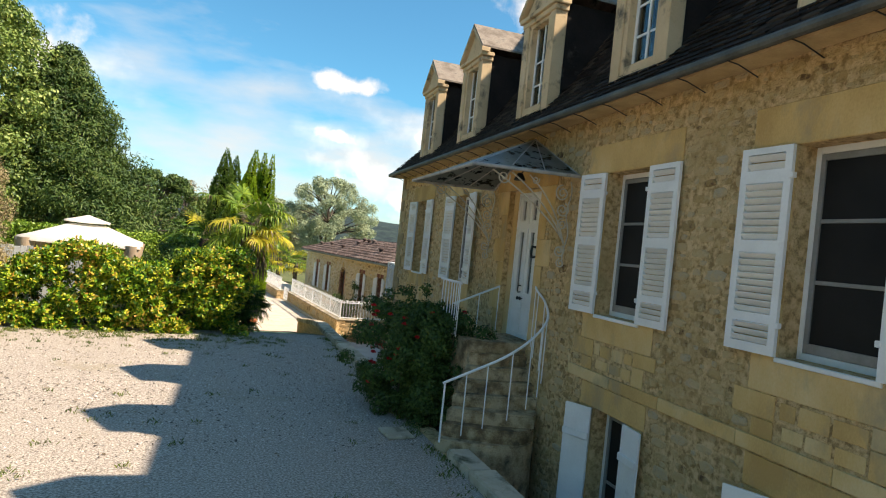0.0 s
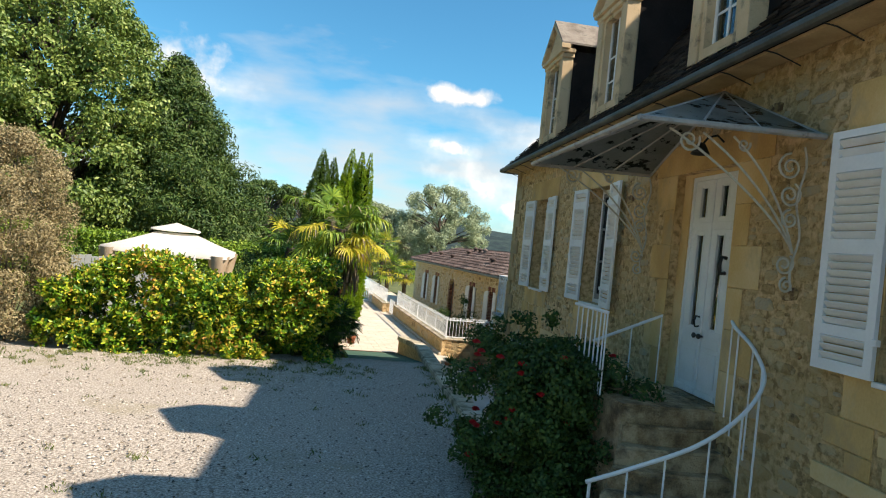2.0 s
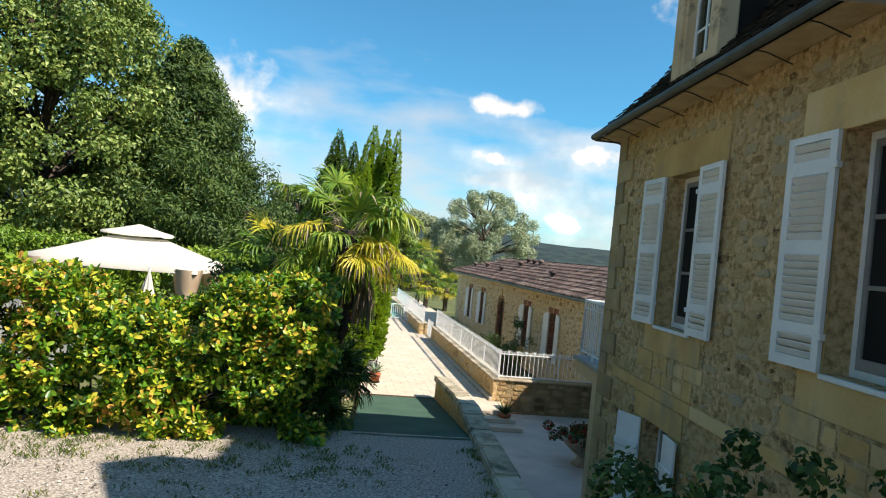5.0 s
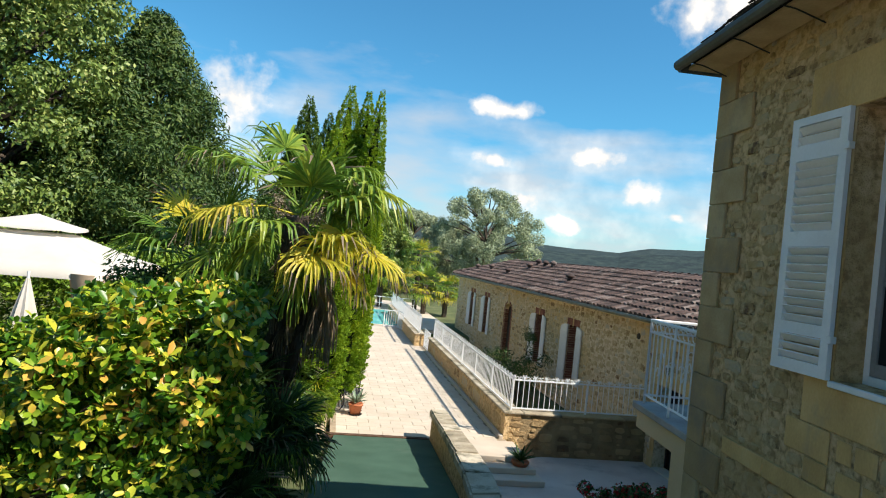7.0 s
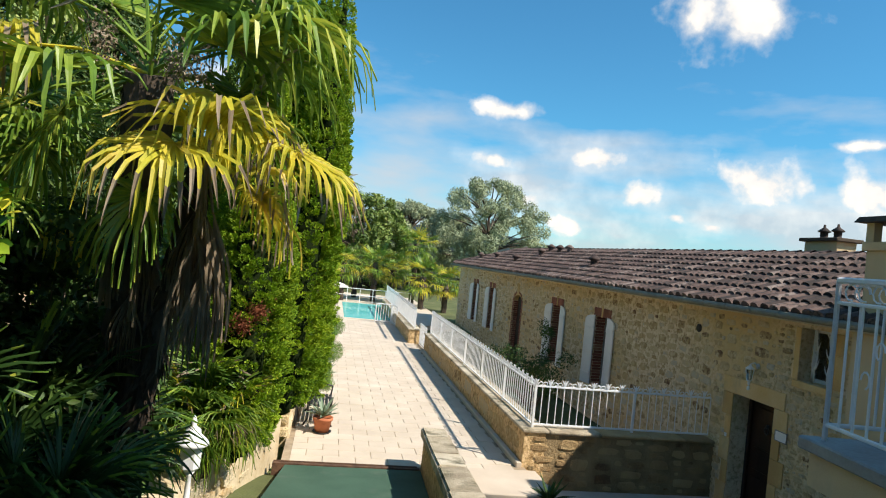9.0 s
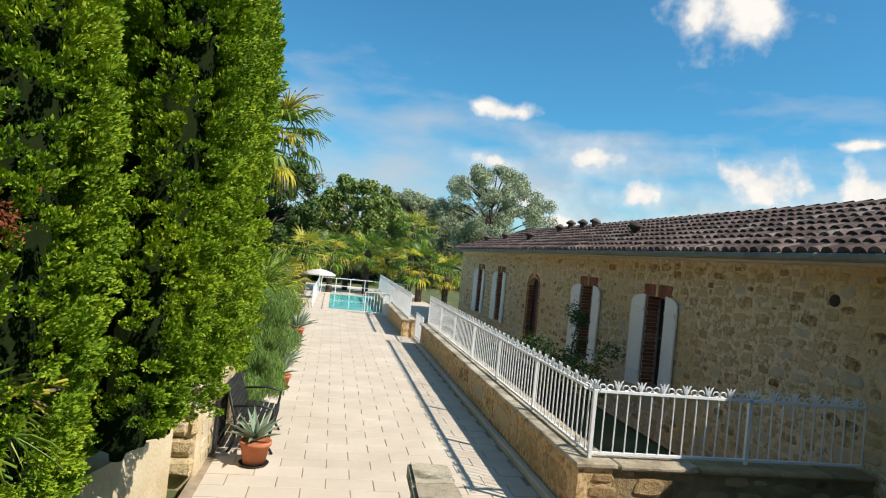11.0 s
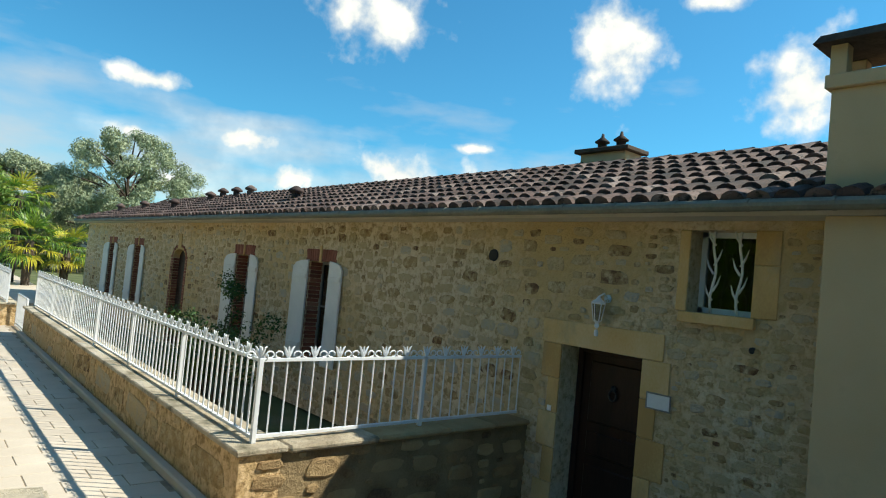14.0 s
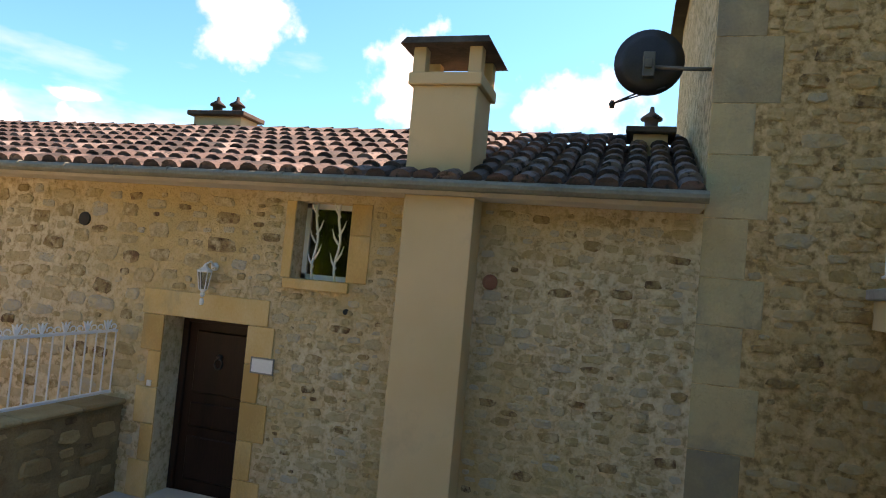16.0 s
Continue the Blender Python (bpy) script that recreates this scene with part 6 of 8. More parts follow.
def fan_palm(name, label, base, top, n, petiole, fan, seed, trunk=0.13, yellow=0.25, dead=10, segs=26, green=None, low=-0.75, hubs=(), skirt=0.12, wide=0.045):
    """A fan palm with a shaggy trunk, a round crown and hanging dry leaves; base and top of the trunk in metres."""
    rs = np.random.RandomState(seed)
    o = empty(name, pose(*base), label, "palm tree")
    t = Vector(top) - Vector(base)
    if t.length > 0.3:
        bm = bmesh.new()
        K = 14
        tube(bm, [t * (k / K) + Vector((rs.normal(0, 0.012), rs.normal(0, 0.012), 0)) for k in range(K + 1)], [trunk * (1.0 + 0.12 * (k % 2)) * rs.uniform(0.9, 1.1) for k in range(K + 1)], 9)
        part("trunk", bm, M_BARK, o, "dark fibrous palm trunk")
        fib = max(60, int(t.length * 150))
        f = rs.uniform(0.1, 1, fib)
        a = rs.uniform(0, math.tau, fib)
        p = np.outer(f, np.array(t)) + np.stack([np.cos(a), np.sin(a), 0 * a], 1) * trunk * 0.95
        d = np.stack([np.cos(a), np.sin(a), 0.4 + 0 * a], 1)
        leaf_mesh("trunk_fibre", p, d, 0.16, 0.03, M_FIBRE, o, rs, 1.5)
    for k in range(n):
        f = (k + 0.5) / n
        a = k * 2.39996 + rs.uniform(-0.25, 0.25)
        el = 1.25 - (1.25 - low) * f ** 0.8 + rs.uniform(-0.12, 0.12)
        out = Vector((math.cos(a) * math.cos(el), math.sin(a) * math.cos(el), math.sin(el)))
        up = Vector((-math.cos(a) * math.sin(el), -math.sin(a) * math.sin(el), math.cos(el)))
        bm = bmesh.new()
        fan_leaf(bm, t + Vector((0, 0, rs.uniform(-0.18, 0.12))), out, up, petiole * rs.uniform(0.75, 1.2), fan * rs.uniform(0.85, 1.12), segs, 0.22 + 0.7 * f, rs, wide=wide, tips=True)
        ye = rs.uniform() < yellow * (0.3 + 1.4 * f)
        part("frond", bm, L_PALMY if ye else (green or L_PALM), o, "yellowing fan leaf" if ye else "").data.materials.append(L_DEAD if ye or rs.rand() < 0.25 else L_PALM)
    for hx, hy, hz, size, ye, tilt in hubs:
        # single large leaves that reach out to a hub of their own; tilt: how far the blade looks up or hangs
        away = Vector((hx, hy, hz)) - Vector(top)
        flat = Vector((away.x, away.y, 0)).normalized()
        out = (flat * math.cos(tilt) + Vector((0, 0, math.sin(tilt)))).normalized()
        up = flat * -math.sin(tilt) + Vector((0, 0, math.cos(tilt)))
        bm = bmesh.new()
        fan_leaf(bm, t, out, up, away.length, size, 42, 0.84 if ye else 0.74, rs, 4.7, 0.038, t + away, True)
        part("frond", bm, L_PALMY if ye else L_PALM, o, "yellowing fan leaf" if ye else "").data.materials.append(L_DEAD if ye or rs.rand() < 0.25 else L_PALM)
    for k in range(dead):
        a = k * 2.39996 + rs.uniform(-0.3, 0.3)
        el = rs.uniform(-1.5, -1.2)
        out = Vector((math.cos(a) * math.cos(el), math.sin(a) * math.cos(el), math.sin(el)))
        up = Vector((-math.cos(a) * math.sin(el), -math.sin(a) * math.sin(el), math.cos(el)))
        bm = bmesh.new()
        fan_leaf(bm, t * (1 - rs.uniform(0.02, skirt)), out, up, petiole * 0.35, fan * rs.uniform(0.6, 0.95), 12, 1.1, rs, 0.8, 0.024)
        part("dry_frond", bm, L_DEAD, o, "dry brown hanging fan leaf")
    return o


M_FIBRE = material("palm_fibre", [(0.2, (0.03, 0.02, 0.014)), (0.8, (0.12, 0.085, 0.055))], 5.0, 0.95, 0.3, 40)


rs = np.random.RandomState(40)
cs, rr = row_clumps(-3.7, 2.2, 17.74, 19.6, -0.16, lambda x: 1.88 - 0.18 * math.exp(-((x + 0.1) / 0.75) ** 4) + 0.14 * max(0.0, min(1.0, x - 0.2)) + 0.2 * math.exp(-((x + 1.75) / 0.5) ** 2) + 0.12 * max(0.0, x) - 0.42 * max(0.0, -2.4 - x), rs, 330, 0.23)
bush("photinia_hedge", "sunlit photinia hedge, green with yellow and orange leaves", "hedge", cs, rr, 56000, 0.104, 0.056, L_PHOT, 41, (-1.0, 18.8, 0), 60, rosette=8)
cs, rr = row_clumps(-14, 1.8, 27.6, 28.8, 0, lambda x: 2.25, rs, 800, 0.24)
bush("laurel_hedge", "clipped bright green laurel hedge behind the pavilion", "hedge", cs, rr, 44000, 0.13, 0.07, L_HEDGE, 42, (-6, 28.2, 0), 20)
# rose bush beside the steps
cs = [(4.22 + rs.normal(0, 0.42), 10.35 + rs.normal(0, 0.60), rs.uniform(0.1, 1.85)) for _ in range(130)] + [(4.3 + rs.normal(0, 0.3), 10.9 + rs.normal(0, 0.4), rs.uniform(1.6, 2.15)) for _ in range(9)] + [(4.2 + rs.normal(0, 0.1), 9.9 + rs.normal(0, 0.3), rs.uniform(1.6, 1.95)) for _ in range(5)] + [(4.12 + rs.normal(0, 0.18), 9.72 + rs.normal(0, 0.2), rs.uniform(0.3, 1.55)) for _ in range(40)] + [(rs.uniform(4.0, 4.5), rs.uniform(9.25, 10.1), rs.uniform(0.0, 1.85)) for _ in range(60)] + [(4.46 + rs.normal(0, 0.12), 10.05 + rs.normal(0, 0.22), rs.uniform(0.9, 1.95)) for _ in range(34)]
bush("rose_bush", "dark green climbing rose bush with red flowers", "shrub", cs, [(0.2 if c[2] < 1.7 else 0.11) * rs.uniform(0.6, 1.4) for c in cs], 100000, 0.046, 0.033, L_ROSE, 43, (4.1, 10.6, 0), 30, broad=True)


def thuja(x, y, z0, z1, r, seed, count=30000, size=0.05, taper=3.2, lean=0.0, leaf=None):
    """A column drawn to a point: a core painted near-black as inner shade, packed with tufts of small upright sprays.
    """
    rs = np.random.RandomState(seed)
    o = empty("thuja", pose(x, y, z0), "tall pointed dark green thuja column" if leaf else "tall pointed bright green thuja column", "tree", group="thuja columns")
    h = z1 - z0
    prof = lambda f: r * (0.72 + 0.28 * np.sin(np.clip(f * 7, 0, 1.55))) * np.clip((1 - f) * h / taper, 0.03, 1) ** 0.8
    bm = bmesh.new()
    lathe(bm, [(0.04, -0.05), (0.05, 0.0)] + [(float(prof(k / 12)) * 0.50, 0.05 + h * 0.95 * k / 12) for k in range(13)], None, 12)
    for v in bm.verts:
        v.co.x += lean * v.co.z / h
    # wide filler core; its near-black colour paints the shade between the tufts
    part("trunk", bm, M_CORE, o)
    # flame-shaped tufts over the whole face, each closed by short sprays; dark gaps stay between them
    nt = int(820 * h * r + 120)
    f = rs.uniform(0.02, 1, nt) ** 0.9
    a = rs.uniform(0, math.tau, nt)
    wave = 0.90 + 0.10 * np.sin(f * h * 3.1 + 2.0 * np.sin(a * 2 + seed)) * np.cos(a * 3 + f * h * 1.3)
    R = prof(f) * wave * rs.uniform(0.80, 1.02, nt)
    cen = np.stack([R * np.cos(a), R * np.sin(a), f * h], 1)
    size_t = np.minimum(rs.uniform(0.55, 1.0, nt), 1.8 * prof(f) + 0.12)
    axis = unit(np.stack([np.cos(a), np.sin(a), 0.30 + 0.5 * f], 1) + rs.normal(scale=0.22, size=(nt, 3)))
    pick = rs.choice(nt, count, p=size_t ** 2 / np.sum(size_t ** 2))
    along, sz = axis[pick], size_t[pick][:, None]
    u = rs.uniform(0, 1, (count, 1)) ** 0.8
    ring = unit(np.cross(along, rs.normal(size=(count, 3)))) * np.array([1, 1, 0.75])
    p = cen[pick] + along * u * 0.15 * sz + ring * 0.062 * sz * (1 - u) ** 0.6 * (0.45 + u)
    al = unit(along * 0.8 + ring * (0.9 - 0.6 * u) + np.array([0, 0, 0.15]) + rs.normal(scale=0.22, size=(count, 3)))
    p[:, 0] += lean * p[:, 2] / h
    leaf_mesh("foliage", p, along + ring * 0.5 + rs.normal(scale=0.3, size=(count, 3)), size * 1.1, size * 0.55, leaf or L_THUJA, o, rs, along=al)
    return o


# colour of the thuja core: inner shade painted in, even where sun reaches
M_CORE = material("painted_core_shade", [(0.2, (0.012, 0.02, 0.008)), (0.8, (0.02, 0.03, 0.010))], 8.0, 1.0, 0.5, 40, spec=0.0)
thuja(2.72, 24.85, -0.22, 5.86, 0.64, 301, 120000, 0.030, 3.0, 0.2)
thuja(3.16, 24.85, -0.10, 5.80, 0.56, 302, 240000, 0.025, 3.3, 0.1)
thuja(3.16, 24.36, -0.04, 5.75, 0.40, 306, 120000, 0.027, 3.0, 0.33)
low_thuja = thuja(2.78, 23.45, -0.30, 4.76, 0.44, 307, 110000, 0.027, 3.0)
rs = np.random.RandomState(309)
for dx, dy, dz in ((-0.02, -0.43, 1.55), (0.14, -0.40, 1.68)):
    # small tufts that have died back to rust brown
    p = np.array((dx, dy, dz)) + rs.normal(scale=(0.05, 0.03, 0.05), size=(500, 3))
    tagged(leaf_mesh("dead_tuft", p, rs.normal(size=(500, 3)), 0.035, 0.014, L_RUST, low_thuja, rs, 0.4, "rust-brown dead tuft"), "rust-brown dead tuft", kind="stuff")
thuja(2.98, 27.2, -0.2, 5.3, 0.64, 308, 120000, 0.036, 2.0)
thuja(2.52, 24.15, -0.42, 4.5, 0.52, 310, 110000, 0.027, 2.4)
thuja(2.04, 26.8, -0.3, 6.0, 0.52, 303, 70000, 0.042, 2.2, leaf=L_THUJA_DARK)
thuja(2.48, 27.5, -0.3, 5.82, 0.44, 304, 70000, 0.042, 2.2, leaf=L_THUJA_DARK)

def seed_clusters(palm, at, seed):
    """Branched golden-brown seed heads that hang between the leaf stalks."""
    rs = np.random.RandomState(seed)
    for k in range(4):
        a = k * 1.7 + 0.4
        c = np.array(at) + np.array([0.28 * math.cos(a), 0.28 * math.sin(a), 0.12 - 0.1 * (k % 2)])
        p = c + rs.normal(scale=(0.05, 0.05, 0.09), size=(300, 3))
        tagged(leaf_mesh("seed_head", p, rs.normal(size=(300, 3)), 0.028, 0.014, L_DEAD, palm, rs, 0.6, "golden-brown seed head"), "golden-brown seed head", kind="stuff")


# crown heart of the tall palm, and the leaves that stand out of it
tall_palm = fan_palm("fan_palm", "tall fan palm with arching green and yellow leaves", (2.2, 21.35, -0.2), (2.42, 20.25, 3.1), 9, 0.70, 0.70, 401, 0.14, 0.05, 5, 26, low=-0.1, skirt=0.4, hubs=(
    (1.71, 19.97, 3.11, 0.84, True, -0.4), (2.15, 20.75, 3.95, 0.72, False, 0.9), (2.69, 20.50, 3.64, 0.80, False, 0.1), (3.22, 20.05, 3.52, 0.80, False, -0.35),
    (1.54, 19.85, 2.55, 0.74, False, -0.8), (1.30, 21.1, 3.80, 0.76, False, 0.1), (2.95, 20.6, 3.75, 0.80, False, 0.0), 
    (2.05, 20.0, 2.75, 0.66, False, -1.1),
    (1.75, 20.5, 2.6, 0.70, False, -1.0), (2.85, 20.9, 3.2, 0.72, False, -0.8), (3.1, 20.85, 3.5, 0.76, False, -0.4)))
seed_clusters(tall_palm, (0.22, -1.1, 3.3), 90)
slender = fan_palm("fan_palm", "slender fan palm with yellow leaves and a long dry skirt", (2.28, 20.75, -0.3), (2.74, 20.5, 2.72), 4, 0.5, 0.62, 402, 0.07, 0.3, 6, 26, low=-0.2, skirt=0.14, hubs=((2.69, 19.92, 2.65, 0.74, True, -0.45), (3.36, 20.15, 2.72, 0.70, True, -0.5), (3.1, 20.7, 2.45, 0.6, True, -0.9), (2.98, 20.05, 2.92, 0.62, True, -0.7), (2.5, 20.1, 2.35, 0.6, False, -1.1)))
for k in range(7):
    # long dry leaves that hang as one narrow brush under the crown
    bm = bmesh.new()
    hub = Vector((0.56 + rs.normal(0, 0.03), -0.55 + rs.normal(0, 0.04), rs.uniform(2.2, 2.6)))
    a = k * 2.4
    fan_leaf(bm, Vector((0.46, -0.25, 3.0)), Vector((0.25 * math.cos(a), 0.25 * math.sin(a), -1)), Vector((math.cos(a), math.sin(a), 0.25)), 0.4, rs.uniform(0.6, 0.9), 9, 1.1, rs, 0.4, 0.024, hub)
    part("dry_frond", bm, L_DEAD, slender, "dry grey-brown hanging fan leaf")
fan_palm("fan_palm", "fan palm crowded behind the hedge", (1.15, 21.2, -0.1), (1.2, 21.0, 2.45), 18, 0.6, 0.64, 403, 0.13, 0.2, 6, 24)
fan_palm("fan_palm", "fan palm above the thuja columns", (2.9, 30.6, -0.5), (3.0, 30.5, 3.1), 28, 0.62, 0.62, 404, 0.14, 0.35, 12, 26)
# dark-leaved mass added so that the space below the palms reads as shade
cs = [(rs.uniform(0.1, 2.1), rs.uniform(20.3, 22.6), rs.uniform(0.0, 2.1)) for _ in range(150)]
bush("shade_shrub", "dense dark evergreen shrub added to deepen the shade below the palms", "shrub", cs, [0.24 * rs.uniform(0.7, 1.4) for _ in cs], 26000, 0.09, 0.045, L_ROSE, 44, (1.1, 21.4, -0.1), 16)
# palms given L_SHADE have their shade put into the leaf colour
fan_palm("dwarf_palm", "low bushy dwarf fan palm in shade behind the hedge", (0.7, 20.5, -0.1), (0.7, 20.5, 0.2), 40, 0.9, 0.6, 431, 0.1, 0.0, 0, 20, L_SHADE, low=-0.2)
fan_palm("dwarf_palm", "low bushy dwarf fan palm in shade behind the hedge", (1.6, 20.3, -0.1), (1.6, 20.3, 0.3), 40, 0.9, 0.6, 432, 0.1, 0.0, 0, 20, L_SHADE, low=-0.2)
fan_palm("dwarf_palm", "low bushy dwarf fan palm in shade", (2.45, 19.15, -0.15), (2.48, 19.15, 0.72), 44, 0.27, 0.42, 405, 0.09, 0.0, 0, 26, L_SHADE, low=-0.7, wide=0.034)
fan_palm("dwarf_palm", "bright green feathery dwarf fan palm beside the ramp", (2.46, 23.3, -0.45), (2.46, 23.3, 0.22), 60, 0.38, 0.48, 406, 0.1, 0.08, 0, 26, low=-0.7, wide=0.022)
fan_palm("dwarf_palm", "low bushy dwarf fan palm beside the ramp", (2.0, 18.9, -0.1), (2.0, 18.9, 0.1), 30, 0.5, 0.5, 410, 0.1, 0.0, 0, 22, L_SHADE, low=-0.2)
for k, (x, y, z, s) in enumerate(((2.9, 33.6, 0.35, 0.55), (3.0, 36.3, 0.25, 0.5), (2.7, 39.5, 0.3, 0.5))):
    fan_palm("dwarf_palm", "bushy dwarf fan palm along the terrace", (x, y, -1.0), (x, y, z), 30, 0.55, s, 411 + k, 0.12, 0.35, 4, 20, low=-0.6)
for k, (x, y, zt) in enumerate(((4.3, 55, 1.2), (6.3, 56, 1.4), (8.6, 55, 2.8), (9.0, 53.5, 0.9), (10.6, 54.5, 0.7), (7.5, 57, 1.0), (5.2, 58, 1.1), (3.0, 52, 1.0))):
    fan_palm("fan_palm", "sunlit fan palm beyond the pool", (x, y, -1.3), (x, y, zt), 24, 0.8, 0.85, 421 + k, 0.16, 0.35, 6, 18)
tree("oak_tree", "large sunlit broadleaf tree", (-11.5, 41, -0.5), 15.5, 5.5, 1.0, 105000, 0.22, 0.14, L_TREE, 51, 700, 0.5, clump_r=0.10)
tree("oak_tree", "large sunlit broadleaf tree", (-17.5, 36, -0.5), 14.5, 6.5, 1.0, 105000, 0.22, 0.14, L_TREE, 52, 700, 0.5, clump_r=0.10)
tree("yew_tree", "dark green spreading yew", (-6.0, 43, -0.5), 12.6, 6.9, 0.4, 100000, 0.26, 0.085, L_DARK, 53, 520, 0.5, "cone", 0.12)
tree("willow_tree", "silvery green willow tree far behind", (18.5, 78, -2), 12, 6.0, 1.0, 70000, 0.26, 0.09, L_SILVER, 54, 190, 0.4, clump_r=0.15)
tree("oak_tree", "distant rounded broadleaf tree", (6.0, 72, -2), 9.0, 4.2, 0.5, 48000, 0.27, 0.15, L_TREE, 55, 170, 0.4, clump_r=0.15)

tree("oak_tree", "distant dark broadleaf tree", (-1.0, 68, -2), 9.5, 4.5, 0.5, 48000, 0.27, 0.15, L_DARK, 56, 170, 0.4, clump_r=0.15)
tree("oak_tree", "distant green broadleaf tree", (11.5, 84, -2), 9.5, 4.5, 0.5, 48000, 0.27, 0.13, L_SILVER, 57, 150, 0.4, clump_r=0.15)
tree("bare_tree", "greyish half-bare distant tree", (2.0, 78, -2), 9.5, 4.0, 1.0, 7000, 0.35, 0.1, L_GREY, 58, 80, 0.35, clump_r=0.14)
# grey round shrub at the yard edge
cs = []
for _ in range(230):
    f = rs.uniform(0, 1)
    a, q = rs.uniform(0, math.tau), math.sqrt(rs.uniform(0.35, 1)) * 1.35 * math.sqrt(max(0.05, 1 - (1.75 * f - 0.72) ** 2))
    cs.append((-4.75 + q * math.cos(a), 18.55 + 0.8 * q * math.sin(a), 0.25 + 4.1 * f))
bush("grey_shrub", "large rounded dry grey shrub at the yard edge", "shrub", cs, [0.3 * rs.uniform(0.6, 1.3) for _ in cs], 60000, 0.066, 0.026, L_GREY, 61, (-4.75, 18.55, 0), 30)
# trailing rosemary over the bed wall
cs = [(3.45 + rs.normal(0, 0.16), 29.7 + rs.normal(0, 0.42), rs.uniform(-0.75, 0.65)) for _ in range(70)]
bush("rosemary_bush", "dense trailing grey-green shrub over the bed wall", "shrub", cs, [0.2 * rs.uniform(0.7, 1.3) for _ in cs], 95000, 0.075, 0.007, L_TRAIL, 62, (3.3, 29.7, -0.5), 10, 1.6)
# climbing shrub behind the fence
cs = [(8.7 + rs.normal(0, 0.35), 31.5 + rs.normal(0, 0.9), rs.uniform(-1.1, 0.05)) for _ in range(50)] + [(9.6, 32.8 + rs.normal(0, 0.3), rs.uniform(-0.5, 0.6)) for _ in range(12)]
bush("climbing_rose", "loose climbing rose behind the white fence", "shrub", cs, [0.2 * rs.uniform(0.6, 1.4) for _ in cs], 6500, 0.055, 0.035, L_ROSE, 63, (8.8, 31.5, -1.4), 26)
# unseen trees added to close the yard on its far side; they block sky light
for k, (x, y) in enumerate(((-24, 24), (-25, 14), (-26, 4), (-24, -7))):
    tree("oak_tree", "unseen broadleaf tree added to close the yard side", (x, y, -0.3), 13 + k % 2, 6.0, 0.8, 9000, 0.8, 0.5, L_TREE, 70 + k, 150, 0.45, clump_r=0.16)

# ---- things on the terrace and in the garden ----


def agave(name, label, x, y, z, n, ln, seed, mat=None, pot=None):
    rs = np.random.RandomState(seed)
    o = empty(name, pose(x, y, z), label, "potted plant" if pot else "plant")
    h = 0.0
    if pot:
        r, h = pot
        bm = bmesh.new()
        lathe(bm, [(r * 0.72, 0.025), (r * 0.95, h * 0.82), (r * 1.04, h * 0.83), (r * 1.06, h), (r * 0.93, h), (r * 0.86, h * 0.9)], None, 24)
        part("pot", bm, M_TERRA, o, "terracotta flower pot", True)
        bm = bmesh.new()
        lathe(bm, [(r * 0.85, 0), (r * 1.0, 0.03), (r * 0.96, 0.03), (r * 0.8, 0.012)], None, 20)
        part("saucer", bm, M_BLACK, o, "dark plant saucer", True)
    for k in range(n):
        a = k * 2.39996
        el = 1.2 - 0.85 * k / n + rs.uniform(-0.1, 0.1)
        L = ln * rs.uniform(0.8, 1.15)
        d = Vector((math.cos(a) * math.cos(el), math.sin(a) * math.cos(el), math.sin(el)))
        w = Vector((-math.sin(a), math.cos(a), 0))
        u = w.cross(d)
        bm = bmesh.new()
        rows = []
        for f, ww in ((0, 0.05), (0.3, 0.06), (0.65, 0.045), (1.0, 0.003)):
            p = Vector((0, 0, h)) + d * L * f + Vector((0, 0, -0.25 * L * f * f * (k / n)))
            ww *= ln / 0.4
            rows.append([bm.verts.new(p + w * ww * 0.5 + u * ww * -0.25), bm.verts.new(p), bm.verts.new(p - w * ww * 0.5 + u * ww * -0.25), bm.verts.new(p + u * ww * 0.22)])
        for p, q in zip(rows, rows[1:]):
            for i, j in ((0, 1), (1, 2), (2, 3), (3, 0)):
                bm.faces.new((p[i], p[j], q[j], q[i]))
        part("leaf", bm, mat or L_AGAVE, o)
    return o


agave("potted_agave", "variegated agave in a terracotta pot", 3.76, 27.2, -1.05, 18, 0.40, 1, pot=(0.165, 0.27))
agave("potted_agave", "agave in a dark pot by the bed", 3.72, 31.0, -1.05, 16, 0.42, 2, pot=(0.17, 0.24))
agave("agave", "pale agave at the terrace edge", 3.62, 33.2, -1.05, 20, 0.55, 3)
agave("agave", "pale agave at the terrace edge", 3.60, 35.4, -1.05, 20, 0.6, 4)
agave("potted_agave", "agave in a terracotta pot by the bed", 3.65, 37.0, -1.05, 18, 0.55, 5, pot=(0.18, 0.26))
agave("agave", "large pale agave at the terrace edge", 3.55, 39.2, -1.05, 20, 0.65, 6)
agave("potted_agave", "dark spiky plant in a clay urn on the steps", 6.95, 24.55, -1.28, 16, 0.40, 7, L_ROSE, pot=(0.17, 0.20))

# stone bed wall left of the terrace
bm = boxes((2.86, 3.24, 26.78, 29.4, -1.3, -0.20), (2.7, 3.1, 29.4, 44.0, -1.3, -0.75), bevel=0.03)
for (xa, ya), (xb, yb) in (((2.36, 22.4), (2.56, 23.6)), ((2.56, 23.6), (2.80, 24.6)), ((2.80, 24.6), (3.02, 25.5)), ((3.02, 25.5), (3.12, 26.12))):
    prism(bm, [(xa - 0.34, ya), (xa, ya), (xb, yb), (xb - 0.34, yb)], "z", -1.3, -0.36)
bedw = tagged(part("bed_wall", bm, M_PALEWALL), "pale limestone retaining wall of the planting bed", "wall", kind="structure")
part("cap_stone", boxes((2.90, 3.24, 26.76, 27.04, -0.198, -0.11), bevel=0.03), M_PAVE, bedw)
